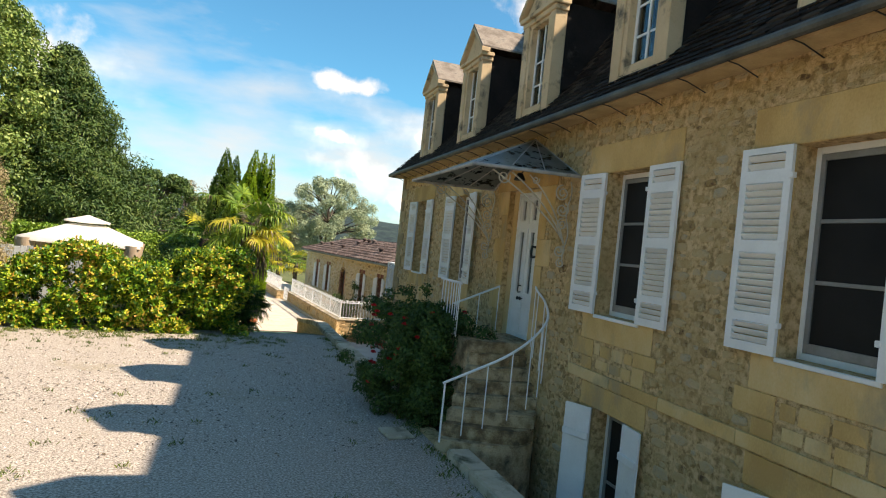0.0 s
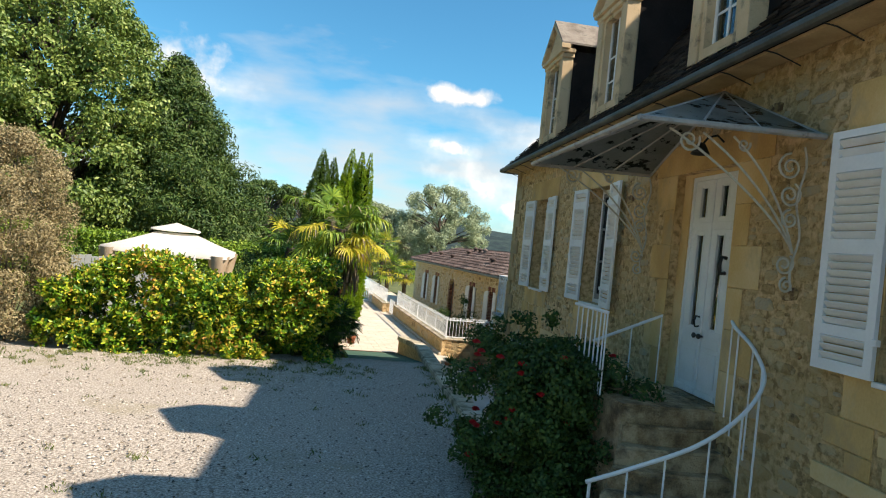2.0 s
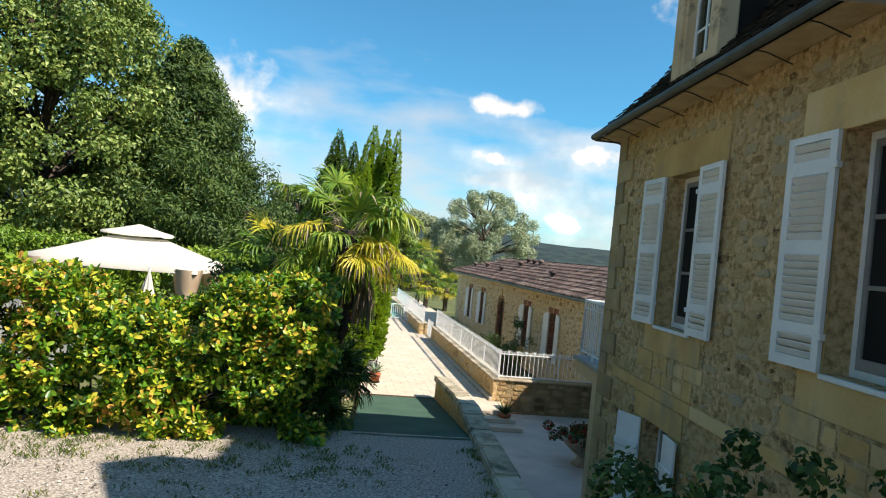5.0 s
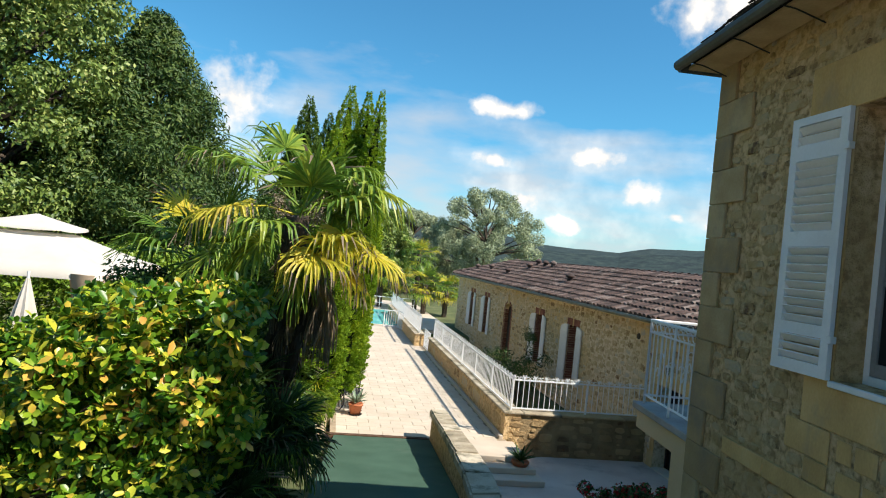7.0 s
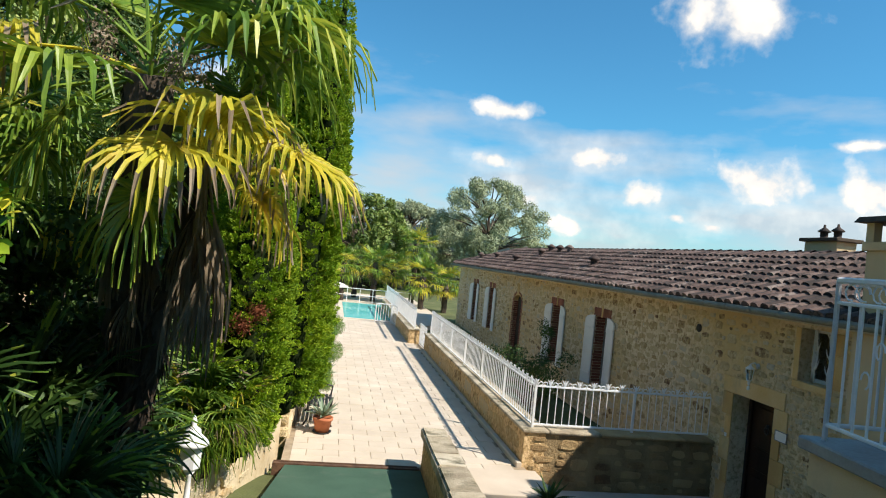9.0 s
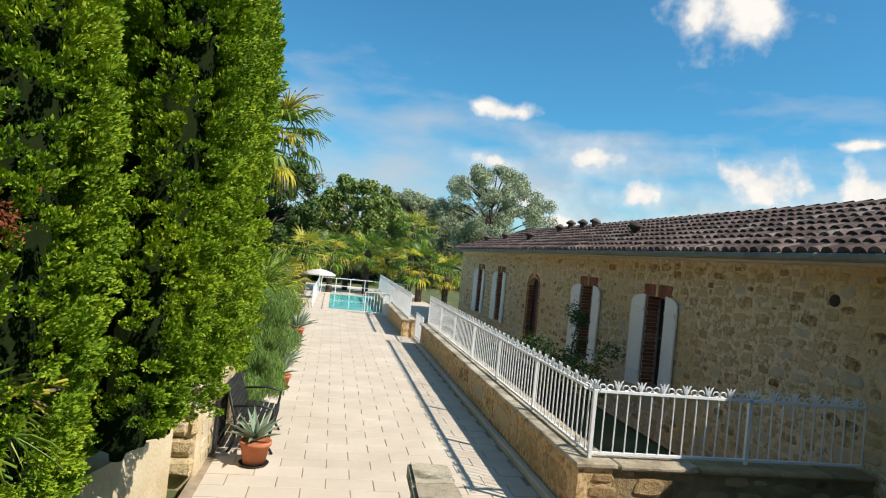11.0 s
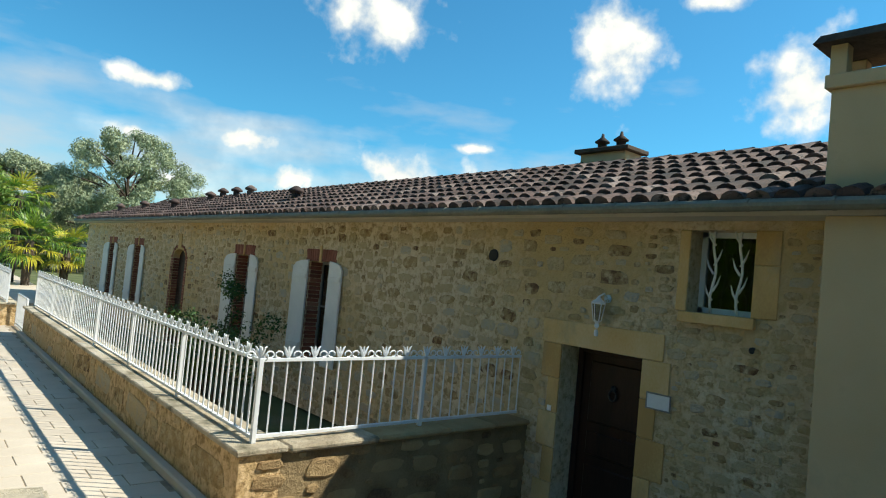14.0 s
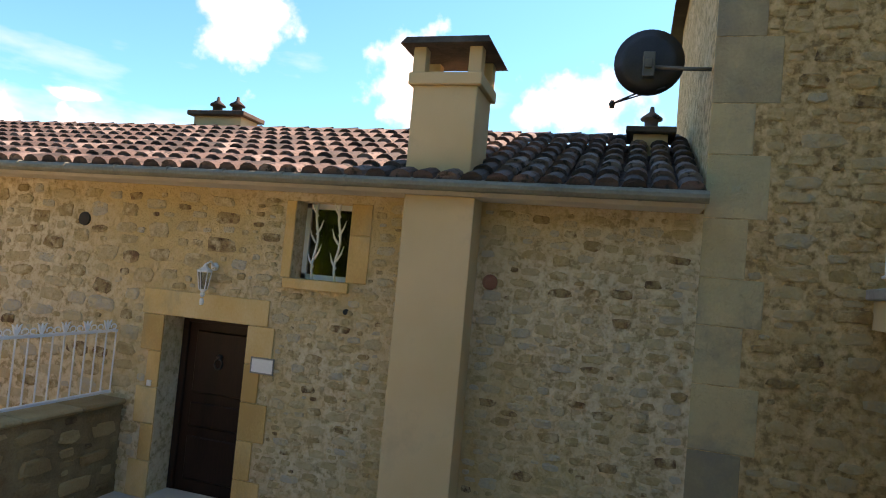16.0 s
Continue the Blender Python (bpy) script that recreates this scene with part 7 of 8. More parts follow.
rngb = random.Random(77)

bm = bmesh.new()
prism(bm, [(0.2, 20.9), (1.9, 20.9), (2.06, 22.42), (2.24, 23.6), (2.48, 24.6), (2.70, 25.5), (2.80, 26.3), (2.94, 26.6), (2.94, 29.4), (0.2, 29.4)], "z", -1.0, -0.43)
tagged(part("bed_soil", bm, M_EARTH), "dark soil of the planting bed behind its wall", "soil", kind="structure")
# loose irregular stones of the pier at the wall's corner
for k in range(4):
    za, x = -1.05 + 0.205 * k, 2.62
    while x < 3.15:
        w = min(rngb.uniform(0.18, 0.34), 3.22 - x)
        bm = boxes((x + 0.008, x + w - 0.008, 26.74 - rngb.uniform(0.0, 0.05), 26.86, za + 0.01, za + rngb.uniform(0.15, 0.195)), bevel=0.035)
        for v in bm.verts:
            v.co += Vector([rngb.uniform(-0.012, 0.012) for _ in range(3)])
        part("pier_stone", bm, M_OCHRE_1, bedw)
        x += w

# cast-iron bench
bench = empty("garden_bench", pose(3.52, 28.07, -1.05, 0, 0, 0) @ Matrix.Diagonal((1.0, 1.05, 0.88, 1)), "black slatted cast-iron garden bench", "bench")
for k in range(6):
    part("seat_slat", boxes((-0.02 + k * 0.068, 0.035 + k * 0.068, -0.48, 0.48, 0.40 - 0.006 * k, 0.42 - 0.006 * k), bevel=0.004), M_BLACK, bench)
bk = Matrix.Translation((-0.03, 0, 0.42)) @ Matrix.Rotation(radians(-18), 4, "Y")
for k in range(7):
    part("back_slat", boxes((-0.01, 0.012, -0.48, 0.48, 0.02 + k * 0.066, 0.075 + k * 0.066), bevel=0.004, m=bk), M_BLACK, bench)
for s in (-1, 1):
    bm = bmesh.new()
    y = s * 0.47
    tube(bm, [(0.40, y, 0), (0.33, y, 0.12), (0.36, y, 0.3), (0.36, y, 0.41), (0.38, y, 0.58), (0.2, y, 0.63), (-0.08, y, 0.60)], 0.017, 6)
    tube(bm, [(-0.10, y, 0), (-0.03, y, 0.14), (-0.04, y, 0.4), (-0.16, y, 0.86)], 0.017, 6)
    tube(bm, [(-0.03, y, 0.30), (0.16, y, 0.24), (0.35, y, 0.32)], 0.013, 6)
    part("end_frame", bm, M_BLACK, bench, "curled iron end frame", True)
pn = empty("iron_trellis", pose(3.275, 27.75, -1.05), "dark iron lattice panel leaning on the bed wall", "trellis")
part("frame", boxes((0, 0.03, -0.36, -0.33, 0.02, 0.62), (0, 0.03, 0.33, 0.36, 0.02, 0.62), (0, 0.03, -0.33, 0.33, 0.02, 0.05), (0, 0.03, -0.33, 0.33, 0.59, 0.62)), M_BLACK, pn)
for k in range(6):
    for j in range(5):
        bm = bmesh.new()
        tube(bm, [(0.012, -0.275 + k * 0.11 + 0.05 * math.cos(a), 0.10 + j * 0.108 + 0.05 * math.sin(a)) for a in [i * math.tau / 8 for i in range(9)]], 0.007, 4)
        part("ring", bm, M_BLACK, pn)

# white garden lantern
lan = empty("garden_lantern", pose(2.52, 22.4, -0.5), "white pagoda-topped garden lantern on a post", "lantern")
bm = bmesh.new()
lathe(bm, [(0.07, 0), (0.06, 0.04), (0.03, 0.08), (0.025, 0.36), (0.05, 0.40)], None, 10)
part("post", bm, M_IRON, lan, "", True)
bm = bmesh.new()
lathe(bm, [(0.05, 0.40), (0.09, 0.44), (0.10, 0.66), (0.085, 0.68)], None, 6)
part("lamp_body", bm, M_IRON, lan)
bm = bmesh.new()
lathe(bm, [(0.16, 0.66), (0.15, 0.69), (0.075, 0.76), (0.07, 0.80), (0.02, 0.84), (0.03, 0.87), (0.008, 0.93)], None, 10)
part("lamp_roof", bm, M_IRON, lan, "", True)

# pavilion with cream canvas roof
GX, GY = -2.35, 24.8
pav = empty("garden_pavilion", pose(GX, GY, 0), "cream canvas garden pavilion with two-tier roof", "pavilion")
HW = 1.72


def canopy(half, z0, inner, z1, sag):
    bm = bmesh.new()
    grid = []
    for r in range(7):
        f = r / 6
        h = half + (inner - half) * f
        ring = []
        for side in range(4):
            for k in range(6):
                t = -1 + 2 * k / 6
                p = ((t, -1), (1, t), (-t, 1), (-1, -t))[side]
                ring.append(bm.verts.new((p[0] * h, p[1] * h, z0 + (z1 - z0) * f ** 1.12 - sag * math.sin(f * math.pi) * (1 - abs(t)) - 0.03 * (1 - t * t) * (1 - f))))
        grid.append(ring)
    for a, b in zip(grid, grid[1:]):
        for k in range(24):
            bm.faces.new((a[k], a[(k + 1) % 24], b[(k + 1) % 24], b[k]))
    low = [bm.verts.new((v.co.x * 1.01, v.co.y * 1.01, v.co.z - (0.13 if half > 1 else 0.05))) for v in grid[0]]
    for k in range(24):
        bm.faces.new((low[k], low[(k + 1) % 24], grid[0][(k + 1) % 24], grid[0][k]))
    return bm


part("roof_canopy", canopy(HW, 1.98, 0.5, 2.48, 0.06), M_CLOTH, pav, "cream canvas canopy", True)
part("vent_canopy", canopy(0.64, 2.60, 0.02, 2.80, 0.0), M_CLOTH, pav, "small upper canvas tier", True)
for sx in (-1, 1):
    for sy in (-1, 1):
        part("post", boxes((sx * 1.6 - 0.03, sx * 1.6 + 0.03, sy * 1.6 - 0.03, sy * 1.6 + 0.03, 0, 1.95)), M_BLACK, pav)
        bm = bmesh.new()
        ring = []
        for z, r in ((1.93, 0.26), (1.5, 0.2), (1.15, 0.11), (0.75, 0.17), (0.05, 0.2)):
            ring.append([bm.verts.new((sx * 1.5 + (r * (1 + 0.25 * (k % 2))) * math.cos(k * math.tau / 14), sy * 1.5 + r * (1 + 0.25 * (k % 2)) * math.sin(k * math.tau / 14), z)) for k in range(14)])
        for a, b in zip(ring, ring[1:]):
            for k in range(14):
                bm.faces.new((a[k], a[(k + 1) % 14], b[(k + 1) % 14], b[k]))
        part("curtain", bm, M_CLOTHW, pav, "gathered beige curtain tied to the post", True)
um = empty("closed_parasol", pose(-1.45, 22.6, 0), "closed pale canvas garden parasol", "parasol")
bm = bmesh.new()
rings = []
for z, r in ((1.85, 0.02), (1.7, 0.05), (1.3, 0.13), (0.85, 0.17), (0.78, 0.12)):
    rings.append([bm.verts.new((r * (1 + 0.3 * (k % 2)) * math.cos(k * math.tau / 16), r * (1 + 0.3 * (k % 2)) * math.sin(k * math.tau / 16), z)) for k in range(16)])
for a, b in zip(rings, rings[1:]):
    for k in range(16):
        bm.faces.new((a[k], a[(k + 1) % 16], b[(k + 1) % 16], b[k]))
part("canopy", bm, M_CLOTH, um)
bm = bmesh.new()
tube(bm, [(0, 0, 0), (0, 0, 1.95)], 0.022, 8)
part("pole", bm, M_IRON, um)
bm = bmesh.new()
lathe(bm, [(0.24, 0), (0.24, 0.05), (0.05, 0.1), (0.04, 0.25)], None, 16)
part("base", bm, M_KERB, um)
# grey board screen behind the photinias
scr = empty("board_screen", pose(-4.3, 21.5, 0), "weathered grey board screen", "fence")
for k in range(14):
    part("board", boxes((k * 0.16, k * 0.16 + 0.15, 0, 0.02, -0.08, 1.72 + 0.02 * (k % 3)), bevel=0.004), M_GREYBOARD, scr)

# wall lamp, plate and bell push beside the brown door
wl_ = empty("wall_lantern", pose(XW - 0.02, 25.0, 0.68) @ Matrix.Diagonal((0.85, 0.85, 0.85, 1)), "white cast wall lantern over the brown door", "lamp")
bm = bmesh.new()
tube(bm, [(0.01, -0.02, 0.36), (-0.06, -0.02, 0.42), (-0.13, 0, 0.38), (-0.13, 0, 0.32)], 0.012, 6)
lathe(bm, [(0.05, 0), (0.05, 0.015)], Matrix.Translation((0.012, -0.03, 0.36)) @ Matrix.Rotation(radians(-90), 4, "Y"), 12)
part("bracket", bm, M_IRON, wl_, "", True)
bm = bmesh.new()
lathe(bm, [(0.012, 0.0), (0.03, 0.03), (0.02, 0.06), (0.045, 0.09)], Matrix.Translation((-0.13, 0, 0)), 6)
part("base", bm, M_IRON, wl_)
bm = bmesh.new()
lathe(bm, [(0.08, 0.29), (0.085, 0.31), (0.03, 0.35), (0.015, 0.38)], Matrix.Translation((-0.13, 0, 0)), 6)
part("cap", bm, M_IRON, wl_)
for k in range(6):
    a = k * math.tau / 6
    bm = bmesh.new()
    tube(bm, [(-0.13 + 0.045 * math.cos(a), 0.045 * math.sin(a), 0.09), (-0.13 + 0.078 * math.cos(a), 0.078 * math.sin(a), 0.29)], 0.006, 4)
    part("bar", bm, M_IRON, wl_)
bm = bmesh.new()
lathe(bm, [(0.040, 0.095), (0.070, 0.285)], Matrix.Translation((-0.13, 0, 0)), 6)
part("glass", bm, M_GLASS, wl_)
bm = bmesh.new()
lathe(bm, [(0.02, 0), (0.028, 0.03), (0.022, 0.07), (0.006, 0.08)], Matrix.Translation((-0.13, 0, -0.09)), 10)
part("finial", bm, M_IRON, wl_)
pl = empty("notice_plate", pose(XW - 0.022, 24.32, 0.08), "small framed white notice on a stone block", "sign")
part("plate", boxes((-0.012, 0, -0.115, 0.115, -0.065, 0.065), bevel=0.003), M_WHITE, pl)
part("frame", boxes((-0.016, -0.001, -0.125, 0.125, -0.078, -0.066), (-0.016, -0.001, -0.125, 0.125, 0.066, 0.078), (-0.016, -0.001, -0.125, -0.116, -0.066, 0.066), (-0.016, -0.001, 0.116, 0.125, -0.066, 0.066)), M_GREYWOOD, pl)
bp_ = tagged(part("bell_push", boxes((XW - 0.035, XW - 0.021, 25.57, 25.625, -0.28, -0.22), bevel=0.004), M_WHITE), "small square white bell push on the jamb", "bell")
# round iron wall-tie plates
for y, z, r in ((26.67, 1.37, 0.075), (22.17, 1.08, 0.07), (23.51, 0.68, 0.03)):
    bm = bmesh.new()
    lathe(bm, [(r, 0), (r * 0.95, 0.02), (r * 0.6, 0.03)], Matrix.Translation((XW - 0.002, y, z)) @ Matrix.Rotation(radians(-90), 4, "Y"), 14)
    part("wall_plug", bm, M_BRICK if r > 0.07 - 1e-6 and y < 23 else M_DARK, rangeb, "dark round plug in the wall")

# satellite dish and aerial at the wing
dish = empty("satellite_dish", pose(10.55, 20.98, 3.14), "black satellite dish on a grey wall bracket", "dish")
face = Matrix.Rotation(radians(-78), 4, "Z") @ Matrix.Rotation(radians(62), 4, "X")
bm = bmesh.new()
lathe(bm, [(0.30, 0.055), (0.295, 0.06), (0.2, 0.025), (0.05, 0.0), (0.001, 0.0), (0.001, -0.012), (0.05, -0.012), (0.2, 0.012), (0.30, 0.05)], Matrix.Rotation(radians(90), 4, "Y") @ Matrix.Rotation(radians(0), 4, "X"), 32)
part("reflector", bm, M_BLACK, dish, "black dish reflector", True)
part("mount", boxes((-0.09, -0.012, -0.05, 0.05, -0.17, 0.05), (-0.12, -0.09, -0.03, 0.03, -0.1, -0.02), bevel=0.006), M_ZINC, dish)
bm = bmesh.new()
tube(bm, [(-0.06, -0.03, -0.08), (-0.06, -0.35, -0.10), (-0.05, -0.53, -0.10)], 0.018, 8)
part("wall_arm", bm, M_ZINC, dish, "", True)
bm = bmesh.new()
tube(bm, [(0.05, 0.05, -0.26), (0.30, 0.30, -0.30)], 0.010, 6)
tube(bm, [(0.0, -0.15, -0.24), (0.30, 0.30, -0.30)], 0.008, 6)
part("feed_arm", bm, M_BLACK, dish)
bm = bmesh.new()
lathe(bm, [(0.02, -0.04), (0.03, 0.0), (0.015, 0.03)], Matrix.Translation((0.30, 0.30, -0.30)), 8)
part("feed_horn", bm, M_BLACK, dish)

# pool with rails, parasol and gate
pool = tagged(part("swimming_pool", wall_plate(45.15, 54.0, 4.15, 7.6, 0.26, [(45.4, 53.75, 4.4, 7.35)]), M_PAVE), "turquoise swimming pool with pale coping", "pool")
pool.data.transform(Matrix(((0, 0, 1, 0), (0, 1, 0, 0), (-1, 0, 0, -1.02), (0, 0, 0, 1))))
part("water", boxes((4.41, 7.34, 45.41, 53.74, -1.239, -1.045)), M_POOL, pool)
tagged(part("pool_terrace", boxes((2.5, 9.5, 45.0, 62, -1.3, -1.06)), M_PAVE_R), "pale paving round the pool", "terrace", kind="structure")


def rail_panel(name, p0, p1, h, n, label, bars=True):
    r = empty(name, pose(*p0), label, "fence")
    d = Vector(p1) - Vector(p0)
    for z in ((0.08, h) if bars else (h * 0.5, h)):
        bm = bmesh.new()
        tube(bm, [(0, 0, z), (d.x, d.y, d.z + z)], 0.02, 6)
        part("rail", bm, M_IRON, r)
    for k in range(n + 1):
        f = k / n
        bm = bmesh.new()
        tube(bm, [(d.x * f, d.y * f, d.z * f), (d.x * f, d.y * f, d.z * f + h)], 0.022 if k in (0, n) or not bars else 0.011, 6)
        part("bar", bm, M_IRON, r)
    return r


rail_panel("pool_gate", (5.75, 44.6, -1.05), (6.45, 44.6, -1.05), 0.85, 6, "white metal gate standing by the pool")
rail_panel("pool_gate", (6.5, 44.7, -1.05), (6.62, 43.6, -1.05), 0.85, 8, "white metal gate leaf standing open")
rail_panel("pool_railing", (3.75, 45.3, -1.05), (3.8, 54.2, -1.05), 0.8, 9, "white tubular pool railing", False)
rail_panel("pool_railing", (3.9, 54.5, -1.05), (8.5, 54.5, -1.05), 0.8, 6, "white tubular pool railing behind the water", False)
rail_panel("small_gate", (7.0, 37.4, -1.05), (7.0, 38.8, -1.05), 0.75, 9, "white iron gate between the fence walls")
pa = empty("open_parasol", pose(3.85, 50.0, -1.05), "open cream parasol beside the pool", "parasol")
bm = bmesh.new()
lathe(bm, [(0.75, 1.10), (0.73, 1.16), (0.5, 1.27), (0.2, 1.35), (0.02, 1.38)], None, 8)
part("canopy", bm, M_CLOTH, pa)
bm = bmesh.new()
tube(bm, [(0, 0, 0), (0, 0, 1.4)], 0.02, 8)
part("pole", bm, M_IRON, pa)

# glazed awning over the front door: half pyramid on scrolled brackets
aw = empty("door_awning", H, "rusty glazed iron awning with scrolled brackets over the door", "awning")
AP, AN, AF = Vector((-0.02, 1.85, 4.86)), -1.62, 4.09
c0, c1 = Vector((AN, 0.32, AF)), Vector((AN, 3.55, AF))
w0, w1 = Vector((-0.02, 0.22, AF + 0.02)), Vector((-0.02, 3.45, AF + 0.02))


def glass_panel(a, b, c, n, flip):
    """Strips of glass of a triangle a (top), b, c, each a thin slab."""
    for k in range(n):
        p, q = b.lerp(c, k / n + 0.006), b.lerp(c, (k + 1) / n - 0.006)
        bm = bmesh.new()
        t = a.lerp(p, 0.06)
        u = a.lerp(q, 0.06)
        nrm = (p - t).cross(q - t).normalized()
        if nrm.z < 0:
            nrm = -nrm
        lo = [bm.verts.new(v) for v in (t, p, q, u)]
        hi = [bm.verts.new(v + nrm * 0.006) for v in (t, p, q, u)]
        bm.faces.new(lo)
        bm.faces.new(hi[::-1])
        for i in range(4):
            bm.faces.new((lo[i], lo[(i + 1) % 4], hi[(i + 1) % 4], hi[i]))
        g = part("glass_pane", bm, M_OLDGLASS, aw, "mossy stained glass strip")
        bm = bmesh.new()
        tube(bm, [a, p], 0.013, 5)
        part("glazing_bar", bm, M_AWN, aw)


glass_panel(AP, c0, c1, 6, 1)
glass_panel(AP, w0, c0, 3, 1)
glass_panel(AP, c1, w1, 3, 1)
for a, b, r in ((c0, c1, 0.028), (w0, c0, 0.028), (c1, w1, 0.028), (AP, w0, 0.018), (AP, w1, 0.018), (AP, c0, 0.016), (AP, c1, 0.016)):
    bm = bmesh.new()
    tube(bm, [a, b], r, 6)
    part("frame_bar", bm, M_AWN, aw, "grey iron frame bar")

def spiral(cx, cz, r, turns, start, sgn, plane_y):
    return [(cx + (r * (1 - 0.8 * i / 24)) * math.cos(start + sgn * turns * math.tau * i / 24), plane_y, cz + (r * (1 - 0.8 * i / 24)) * math.sin(start + sgn * turns * math.tau * i / 24)) for i in range(25)]


for yb in (0.42, 3.38):
    br = empty("bracket", pose(0, 0, 0))
    br.parent = aw
    tagged(br, "pale wrought-iron scroll bracket")
    rows = []
    for ex, bow in ((-1.30, 0.0), (-1.0, 0.05), (-0.72, 0.10)):
        # long rods that swing up from the wall in an S
        ctrl = [(-0.07, 3.12), (-0.16 + bow * 0.3, 3.32), (ex * 0.42 - 0.02, 3.66 + bow), (ex * 0.78, 3.93), (ex, 4.06)]
        rows.append([(sum(math.comb(4, i) * f ** i * (1 - f) ** (4 - i) * c[0] for i, c in enumerate(ctrl)), yb, sum(math.comb(4, i) * f ** i * (1 - f) ** (4 - i) * c[1] for i, c in enumerate(ctrl))) for f in (k / 14 for k in range(15))])
    rows += [spiral(-0.17, 3.86, 0.12, 1.7, 1.6, 1, yb), spiral(-0.15, 3.62, 0.11, 1.7, 1.2, -1, yb), spiral(-0.13, 3.41, 0.085, 1.6, 1.6, 1, yb), spiral(-0.14, 3.02, 0.095, 1.6, 1.0, -1, yb), spiral(-0.10, 2.84, 0.07, 1.5, 1.8, 1, yb), spiral(-1.12, 3.98, 0.10, 1.5, 0.4, -1, yb), spiral(-0.62, 4.0, 0.06, 1.4, 0.4, -1, yb)]
    rows.append([(-0.05 - 0.03 * math.sin(k * 0.9), yb, 2.8 + 1.25 * k / 14) for k in range(15)])
    for pts in rows:
        bm = bmesh.new()
        tube(bm, pts, 0.011, 5)
        part("scroll", bm, M_SCROLL, br)
lp = empty("door_lamp", H, "small dark wall lamp under the awning", "lamp")
bm = bmesh.new()
tube(bm, [(-0.02, 1.75, 4.30), (-0.10, 1.75, 4.36), (-0.2, 1.75, 4.33), (-0.26, 1.75, 4.25)], 0.012, 6)
part("arm", bm, M_BLACK, lp)
bm = bmesh.new()
lathe(bm, [(0.03, 0.06), (0.05, 0.04), (0.10, -0.06), (0.09, -0.065), (0.02, 0.03)], Matrix.Translation((-0.28, 1.75, 4.2)), 14)
part("shade", bm, M_BLACK, lp, "", True)
# rose flowers
rsf = np.random.RandomState(9)
for k in range(26):
    ra, rf = radians(rsf.uniform(150, 320)), rsf.uniform(0.85, 1.1)
    f = empty("rose_flower", pose(4.2 + 0.82 * rf * math.cos(ra), 10.35 + 0.95 * rf * math.sin(ra), rsf.uniform(0.5, 1.85)), "red rose flower on the bush", "flower", group="red roses")
    bm = bmesh.new()
    for i in range(9):
        a, t = i * 2.4, 0.3 + 0.12 * i
        d = Vector((math.cos(a) * math.sin(t), math.sin(a) * math.sin(t), math.cos(t)))
        s = d.cross(Vector((0, 0, 1))).normalized()
        u = s.cross(d)
        q = [bm.verts.new(d * 0.016), bm.verts.new(d * 0.048 + s * 0.034), bm.verts.new(d * 0.062 + u * 0.013), bm.verts.new(d * 0.048 - s * 0.034)]
        bm.faces.new(q)
    part("petals", bm, M_PETAL, f)
# stone slab and trough by the steps
tagged(part("stone_slab", boxes((3.30, 3.72, 8.75, 9.25, 0.0, 0.05), bevel=0.015), M_KERB), "flat weathered stone slab lying on the gravel", "slab")
bm = bmesh.new()
lathe(bm, [(0.42, -1.40), (0.46, -0.75), (0.48, -0.62), (0.36, -0.62), (0.33, -0.8)], Matrix.Translation((4.85, 7.35, 0)), 18)
tagged(part("stone_well", bm, M_KERB), "round mossy stone well beside the steps", "well")
# red flowers in a bowl in the court
bowl = empty("flower_bowl", pose(7.95, 21.8, -1.40), "brown stone bowl planted with red flowers", "planter")
bm = bmesh.new()
lathe(bm, [(0.22, 0), (0.20, 0.06), (0.11, 0.12), (0.10, 0.20), (0.18, 0.25), (0.38, 0.42), (0.46, 0.54), (0.48, 0.58), (0.43, 0.58), (0.36, 0.50)], None, 24)
part("bowl", bm, M_KERB, bowl, "", True)
rsf = np.random.RandomState(12)
p, nrm = clump_points([(rsf.normal(0, 0.24), rsf.normal(0, 0.24), rsf.uniform(0.56, 0.82)) for _ in range(26)], [0.12] * 26, 2600, rsf)
leaf_mesh("foliage", p[:1700], nrm[:1700], 0.07, 0.045, L_ROSE, bowl, rsf)
leaf_mesh("blossom", p[1700:], nrm[1700:], 0.05, 0.045, M_PETAL, bowl, rsf)

# loose stones lying on the gravel
rsp = np.random.RandomState(33)
npb = 6500
px_, py_ = rsp.uniform(-6.5, 4.3, npb), 17.8 - 9.5 * rsp.beta(1.6, 1.3, npb)
ok = px_ < 3.75 + 0.0735 * (py_ - 8.0)
px_, py_ = px_[ok], py_[ok]
sz = rsp.uniform(0.009, 0.024, len(px_))
unit_v = np.array([(1, 0, 0), (0.1, 1, 0), (-1, 0.1, 0), (0, -1, 0), (0.1, 0.1, 0.75)])
pv = unit_v[None] * sz[:, None, None] * rsp.uniform(0.6, 1.3, (len(sz), 5, 1)) + np.stack([px_, py_, 0 * px_ + 0.002], 1)[:, None]
fi = np.arange(len(sz))[:, None] * 5
pf = np.concatenate([fi + np.array(t) for t in ((0, 1, 4), (1, 2, 4), (2, 3, 4), (3, 0, 4))], 1).reshape(-1, 3)
chips = arrays("gravel_stones", pv.reshape(-1, 3), pf, M_PEBBLE)
chips.data.shade_flat()
tagged(chips, "loose pale and dark limestone chips on the yard", "gravel", kind="stuff")

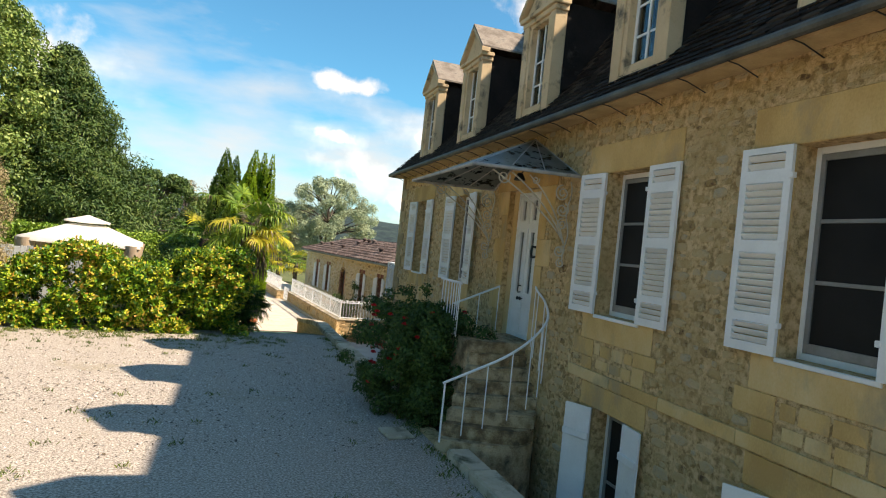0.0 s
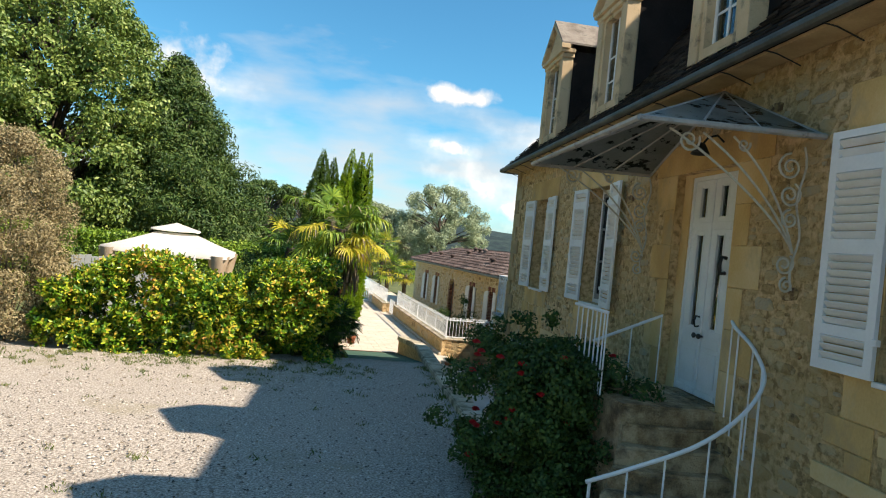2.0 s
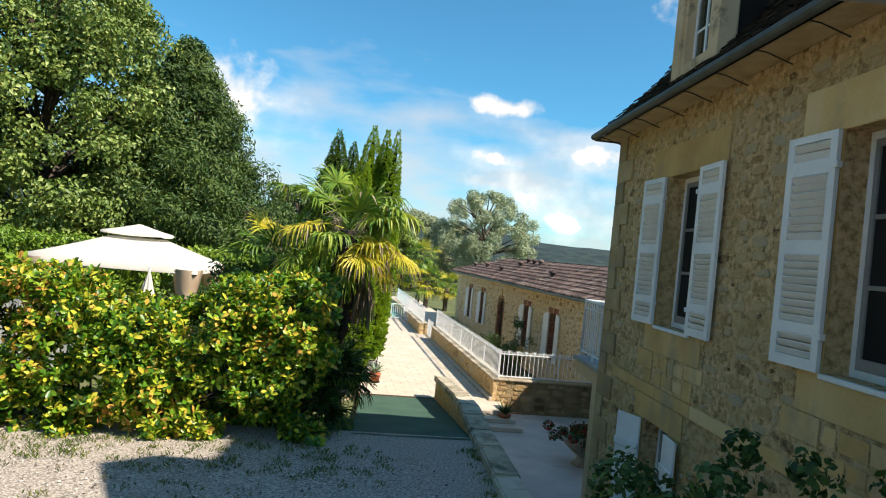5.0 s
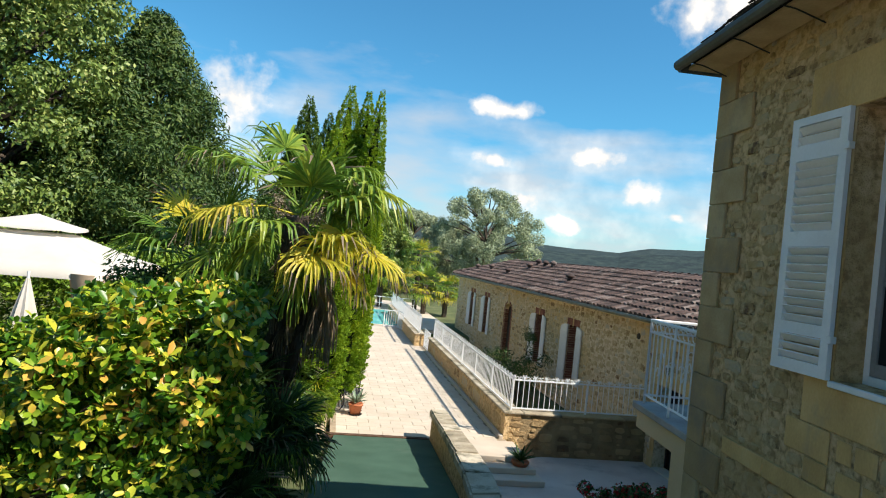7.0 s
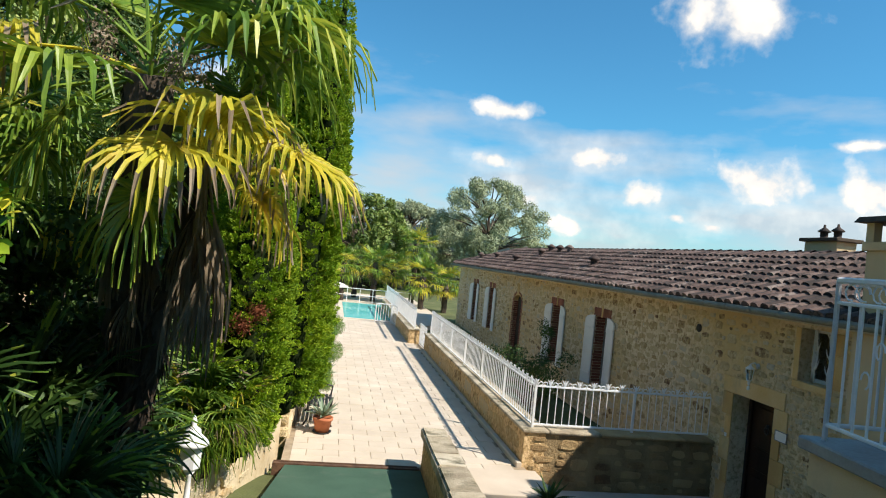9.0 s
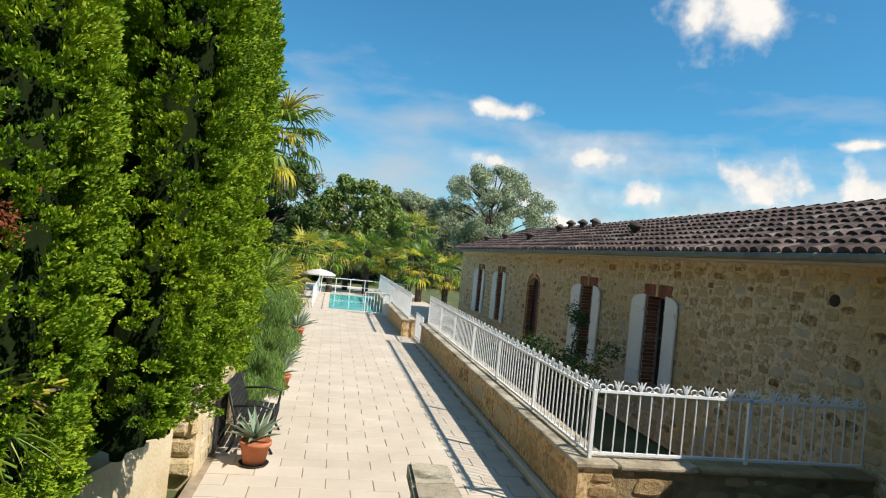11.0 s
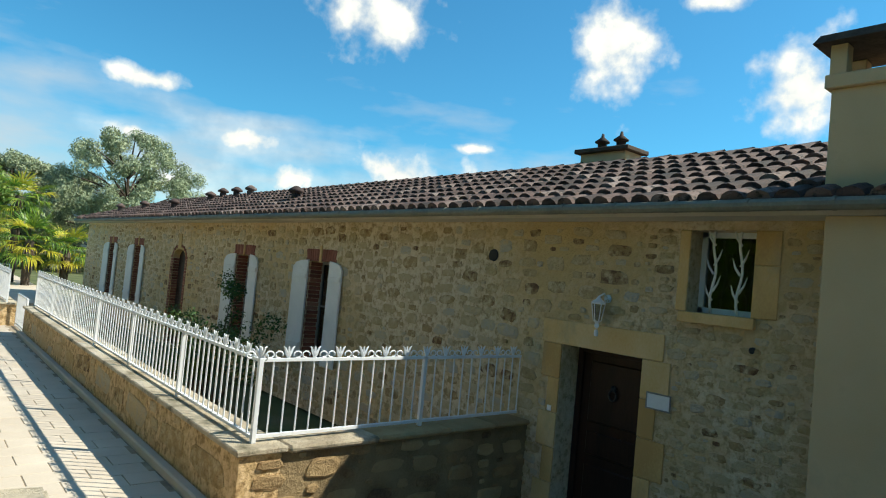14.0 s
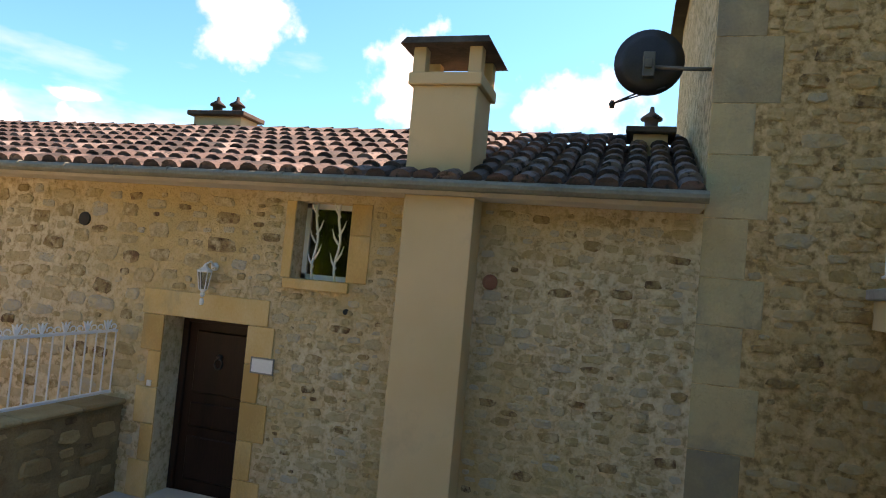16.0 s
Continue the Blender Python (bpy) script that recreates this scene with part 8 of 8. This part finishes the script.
# weeds in the gravel along the hedge and the kerb
rsw = np.random.RandomState(15)
pos = []
for _ in range(420):
    k = rsw.rand()
    if k < 0.6:
        c = (rsw.uniform(-6, 3.2), 17.7 - abs(rsw.normal(0, 0.9)), 0)
    elif k < 0.85:
        y = rsw.uniform(2, 18)
        c = (kerb_x(y) - abs(rsw.normal(0, 0.12)), y, 0)
    else:
        c = (rsw.uniform(-7, 3), rsw.uniform(6, 17), 0)
    m = rsw.randint(6, 26)
    pos.append(np.array(c) + np.concatenate([rsw.normal(0, 0.06, (m, 2)), np.zeros((m, 1))], 1))
pos = np.concatenate(pos)
tagged(leaf_mesh("weeds", pos, rsw.normal(size=(len(pos), 3)) * np.array([1, 1, 0.25]), 0.06, 0.016, L_GRASS, None, rsw, -1.4), "sparse weed tufts growing in the gravel", "weeds", kind="stuff")
pos = np.stack([rsw.uniform(-8, 3.6, 900), rsw.uniform(3, 18, 900), np.full(900, 0.012)], 1)
tagged(leaf_mesh("fallen_leaves", pos, np.array([[0, 0, 1.0]]) + rsw.normal(scale=0.25, size=(900, 3)), 0.06, 0.035, L_DEAD, None, rsw, 0.0), "dry fallen leaves scattered on the gravel", "leaves", kind="stuff")

# ---- distance ----
bm = bmesh.new()
rows = []
for j in range(5):
    row = []
    for i in range(81):
        a = radians(-30 + i * 1.25)
        d = 950 + 160 * j
        h = -25 + (58 + 16 * noise.noise(Vector((i * 0.11, 7, 1))) + 7 * noise.noise(Vector((i * 0.4, 3, 1)))) * math.sin(min(1, j / 3) * math.pi / 2) * (1.15 + 0.1 * j)
        row.append(bm.verts.new((d * math.sin(a), d * math.cos(a), h)))
    rows.append(row)
for a, b in zip(rows, rows[1:]):
    for i in range(80):
        bm.faces.new((a[i], a[i + 1], b[i + 1], b[i]))
M_HILL = material("wooded_hill", [(0.3, (0.005, 0.014, 0.016)), (0.5, (0.016, 0.032, 0.030)), (0.75, (0.045, 0.065, 0.05))], 0.05, 0.95, 0.6, 0.2)
tagged(part("backdrop", bm, M_HILL), "far wooded hills under the sky", "hills", kind="structure")

# ---- pieces of walls and paving ----
rng = random.Random(91)
hole_f = [(a - 0.01, b + 0.01, c - 0.01, d + 0.01) for a, b, c, d in holes]
stones = rubble_layout(-6.3, U1 - 0.02, -0.6, WALL_TOP - 0.02, KEEP + hole_f, rng, 0.085, 0.17, 0.35, 0.6)
fwall = [o for o in house.children if o.name.startswith("front_wall")][0]
rubble(fwall, stones, lambda u, z, out: (-out, u, z), lambda u, z: (-3.4 < u < -1.9 and z > 1.4) or (0.2 < u < 1.3 and z > 1.6), rng, 0.016)
openings = [(a - 0.01, b + 0.01, c - 0.01, d + 0.01) for a, b, c, d in oh]
stones = rubble_layout(Y0, 24.6, -1.4, ET - 0.05, OKEEP + openings, rng, 0.068, 0.125, 0.1, 0.62)
stones += rubble_layout(24.6, Y1 - 0.05, -1.4, ET - 0.05, OKEEP + openings, rng, 0.115, 0.20, 0.1, 0.55)
owall = [o for o in rangeb.children if o.name.startswith("front_wall")][0]
rubble(owall, stones, lambda u, z, out: (XW - out, u, z), lambda u, z: 20.6 < u < 24.0 or 25.8 < u < 27.5, rng, 0.019, mats=M_OCHRE_1, joined=M_OCHRE)
stones = rubble_layout(16.2, 20.45, -1.4, 5.3, WKEEP, rng, 0.09, 0.19, 0.1, 0.62)
wwall = [o for o in wing.children if o.name.startswith("wall")][0]
rubble(wwall, stones, lambda u, z, out: (XW - out, u, z), lambda u, z: 18.8 < u and z < 3.4, rng, 0.018, 200)
stones = rubble_layout(FX + 0.02, XW - 0.02, -1.38, FZ - 0.06, [], rng, 0.12, 0.24, 0.08, 0.55)
rubble(fw, stones, lambda u, z, out: (u, 25.90 - out, z), lambda u, z: True, rng, 0.02, 290, M_OLDWALL)
stones = rubble_layout(25.95, 37.2, -0.96, FZ - 0.06, [], rng, 0.20, 0.5)
rubble(fw, stones, lambda u, z, out: (FX - out, u, z), lambda u, z: u < 31, rng, 0.012, 90)
stones = rubble_layout(26.84, 29.35, -1.03, -0.24, [], rng, 0.16, 0.34)
rubble(bedw, stones, lambda u, z, out: (3.24 + out, u, z), lambda u, z: True, rng, 0.016, 90, M_PALESTONE)
stones = rubble_layout(22.45, 26.05, -1.0, -0.40, [], rng, 0.17, 0.36, 0.05, 0.5)
rubble(bedw, stones, lambda u, z, out: (2.36 + (u - 22.4) * 0.205 - (u - 22.4) ** 2 * 0.004 + 0.005 + out, u, z), lambda u, z: True, rng, 0.02, 90, M_PALESTONE)
# plinth at the foot of the fence wall
part("plinth", boxes((FX - 0.10, FX - 0.002, 25.88, 37.3, -1.08, -0.97), bevel=0.015), M_PAVE, fw)

# paving slabs
PL, PW, PH = 0.50, 0.305, 0.035
full = bpy.data.meshes.new("paver")
bm = boxes((0, PL - 0.009, 0, PW - 0.009, 0, PH), bevel=0.004)
bm.to_mesh(full)
bm.free()
full.materials.append(M_PAVE)
rest_v, rest_f, count = [], [], 0
y, row = 25.66, 0
while y < 44.9:
    x = 3.32 - (PL / 2 if row % 2 else 0) - 0.02
    while x < 6.80:
        a, b = max(x, 3.32), min(x + PL, 6.84)
        dz = rng.uniform(-0.0025, 0.0025)
        if b - a > 0.06:
            if b - a > PL - 0.02 and count < 290 and y < 40:
                o = new("paver", full)
                o.parent = terrace
                o.location = (a, y, -1.085 + dz)
                count += 1
            else:
                n = len(rest_v)
                a2, b2, c2, d2 = a + 0.001, b - 0.008, y + 0.001, y + PW - 0.008
                rest_v += [(a2, c2, -1.085), (b2, c2, -1.085), (b2, d2, -1.085), (a2, d2, -1.085), (a2 + 0.001, c2 + 0.001, -1.05 + dz), (b2 - 0.001, c2 + 0.001, -1.05 + dz), (b2 - 0.001, d2 - 0.001, -1.05 + dz), (a2 + 0.001, d2 - 0.001, -1.05 + dz)]
                rest_f += [(n + i, n + j, n + k, n + m) for i, j, k, m in ((4, 5, 6, 7), (0, 1, 5, 4), (1, 2, 6, 5), (2, 3, 7, 6), (3, 0, 4, 7))]
        x += PL
    y += PW
    row += 1
rest = tagged(arrays("paving_slabs", rest_v, rest_f, M_PAVE_R, terrace), kind="stuff")
rest.data.shade_flat()
for k in range(3):
    part("landing_slab", boxes((5.58 + k * 0.48, 5.573 + (k + 1) * 0.48, 25.0, 25.62, -1.085, -1.05), bevel=0.006), M_PAVE, terrace)
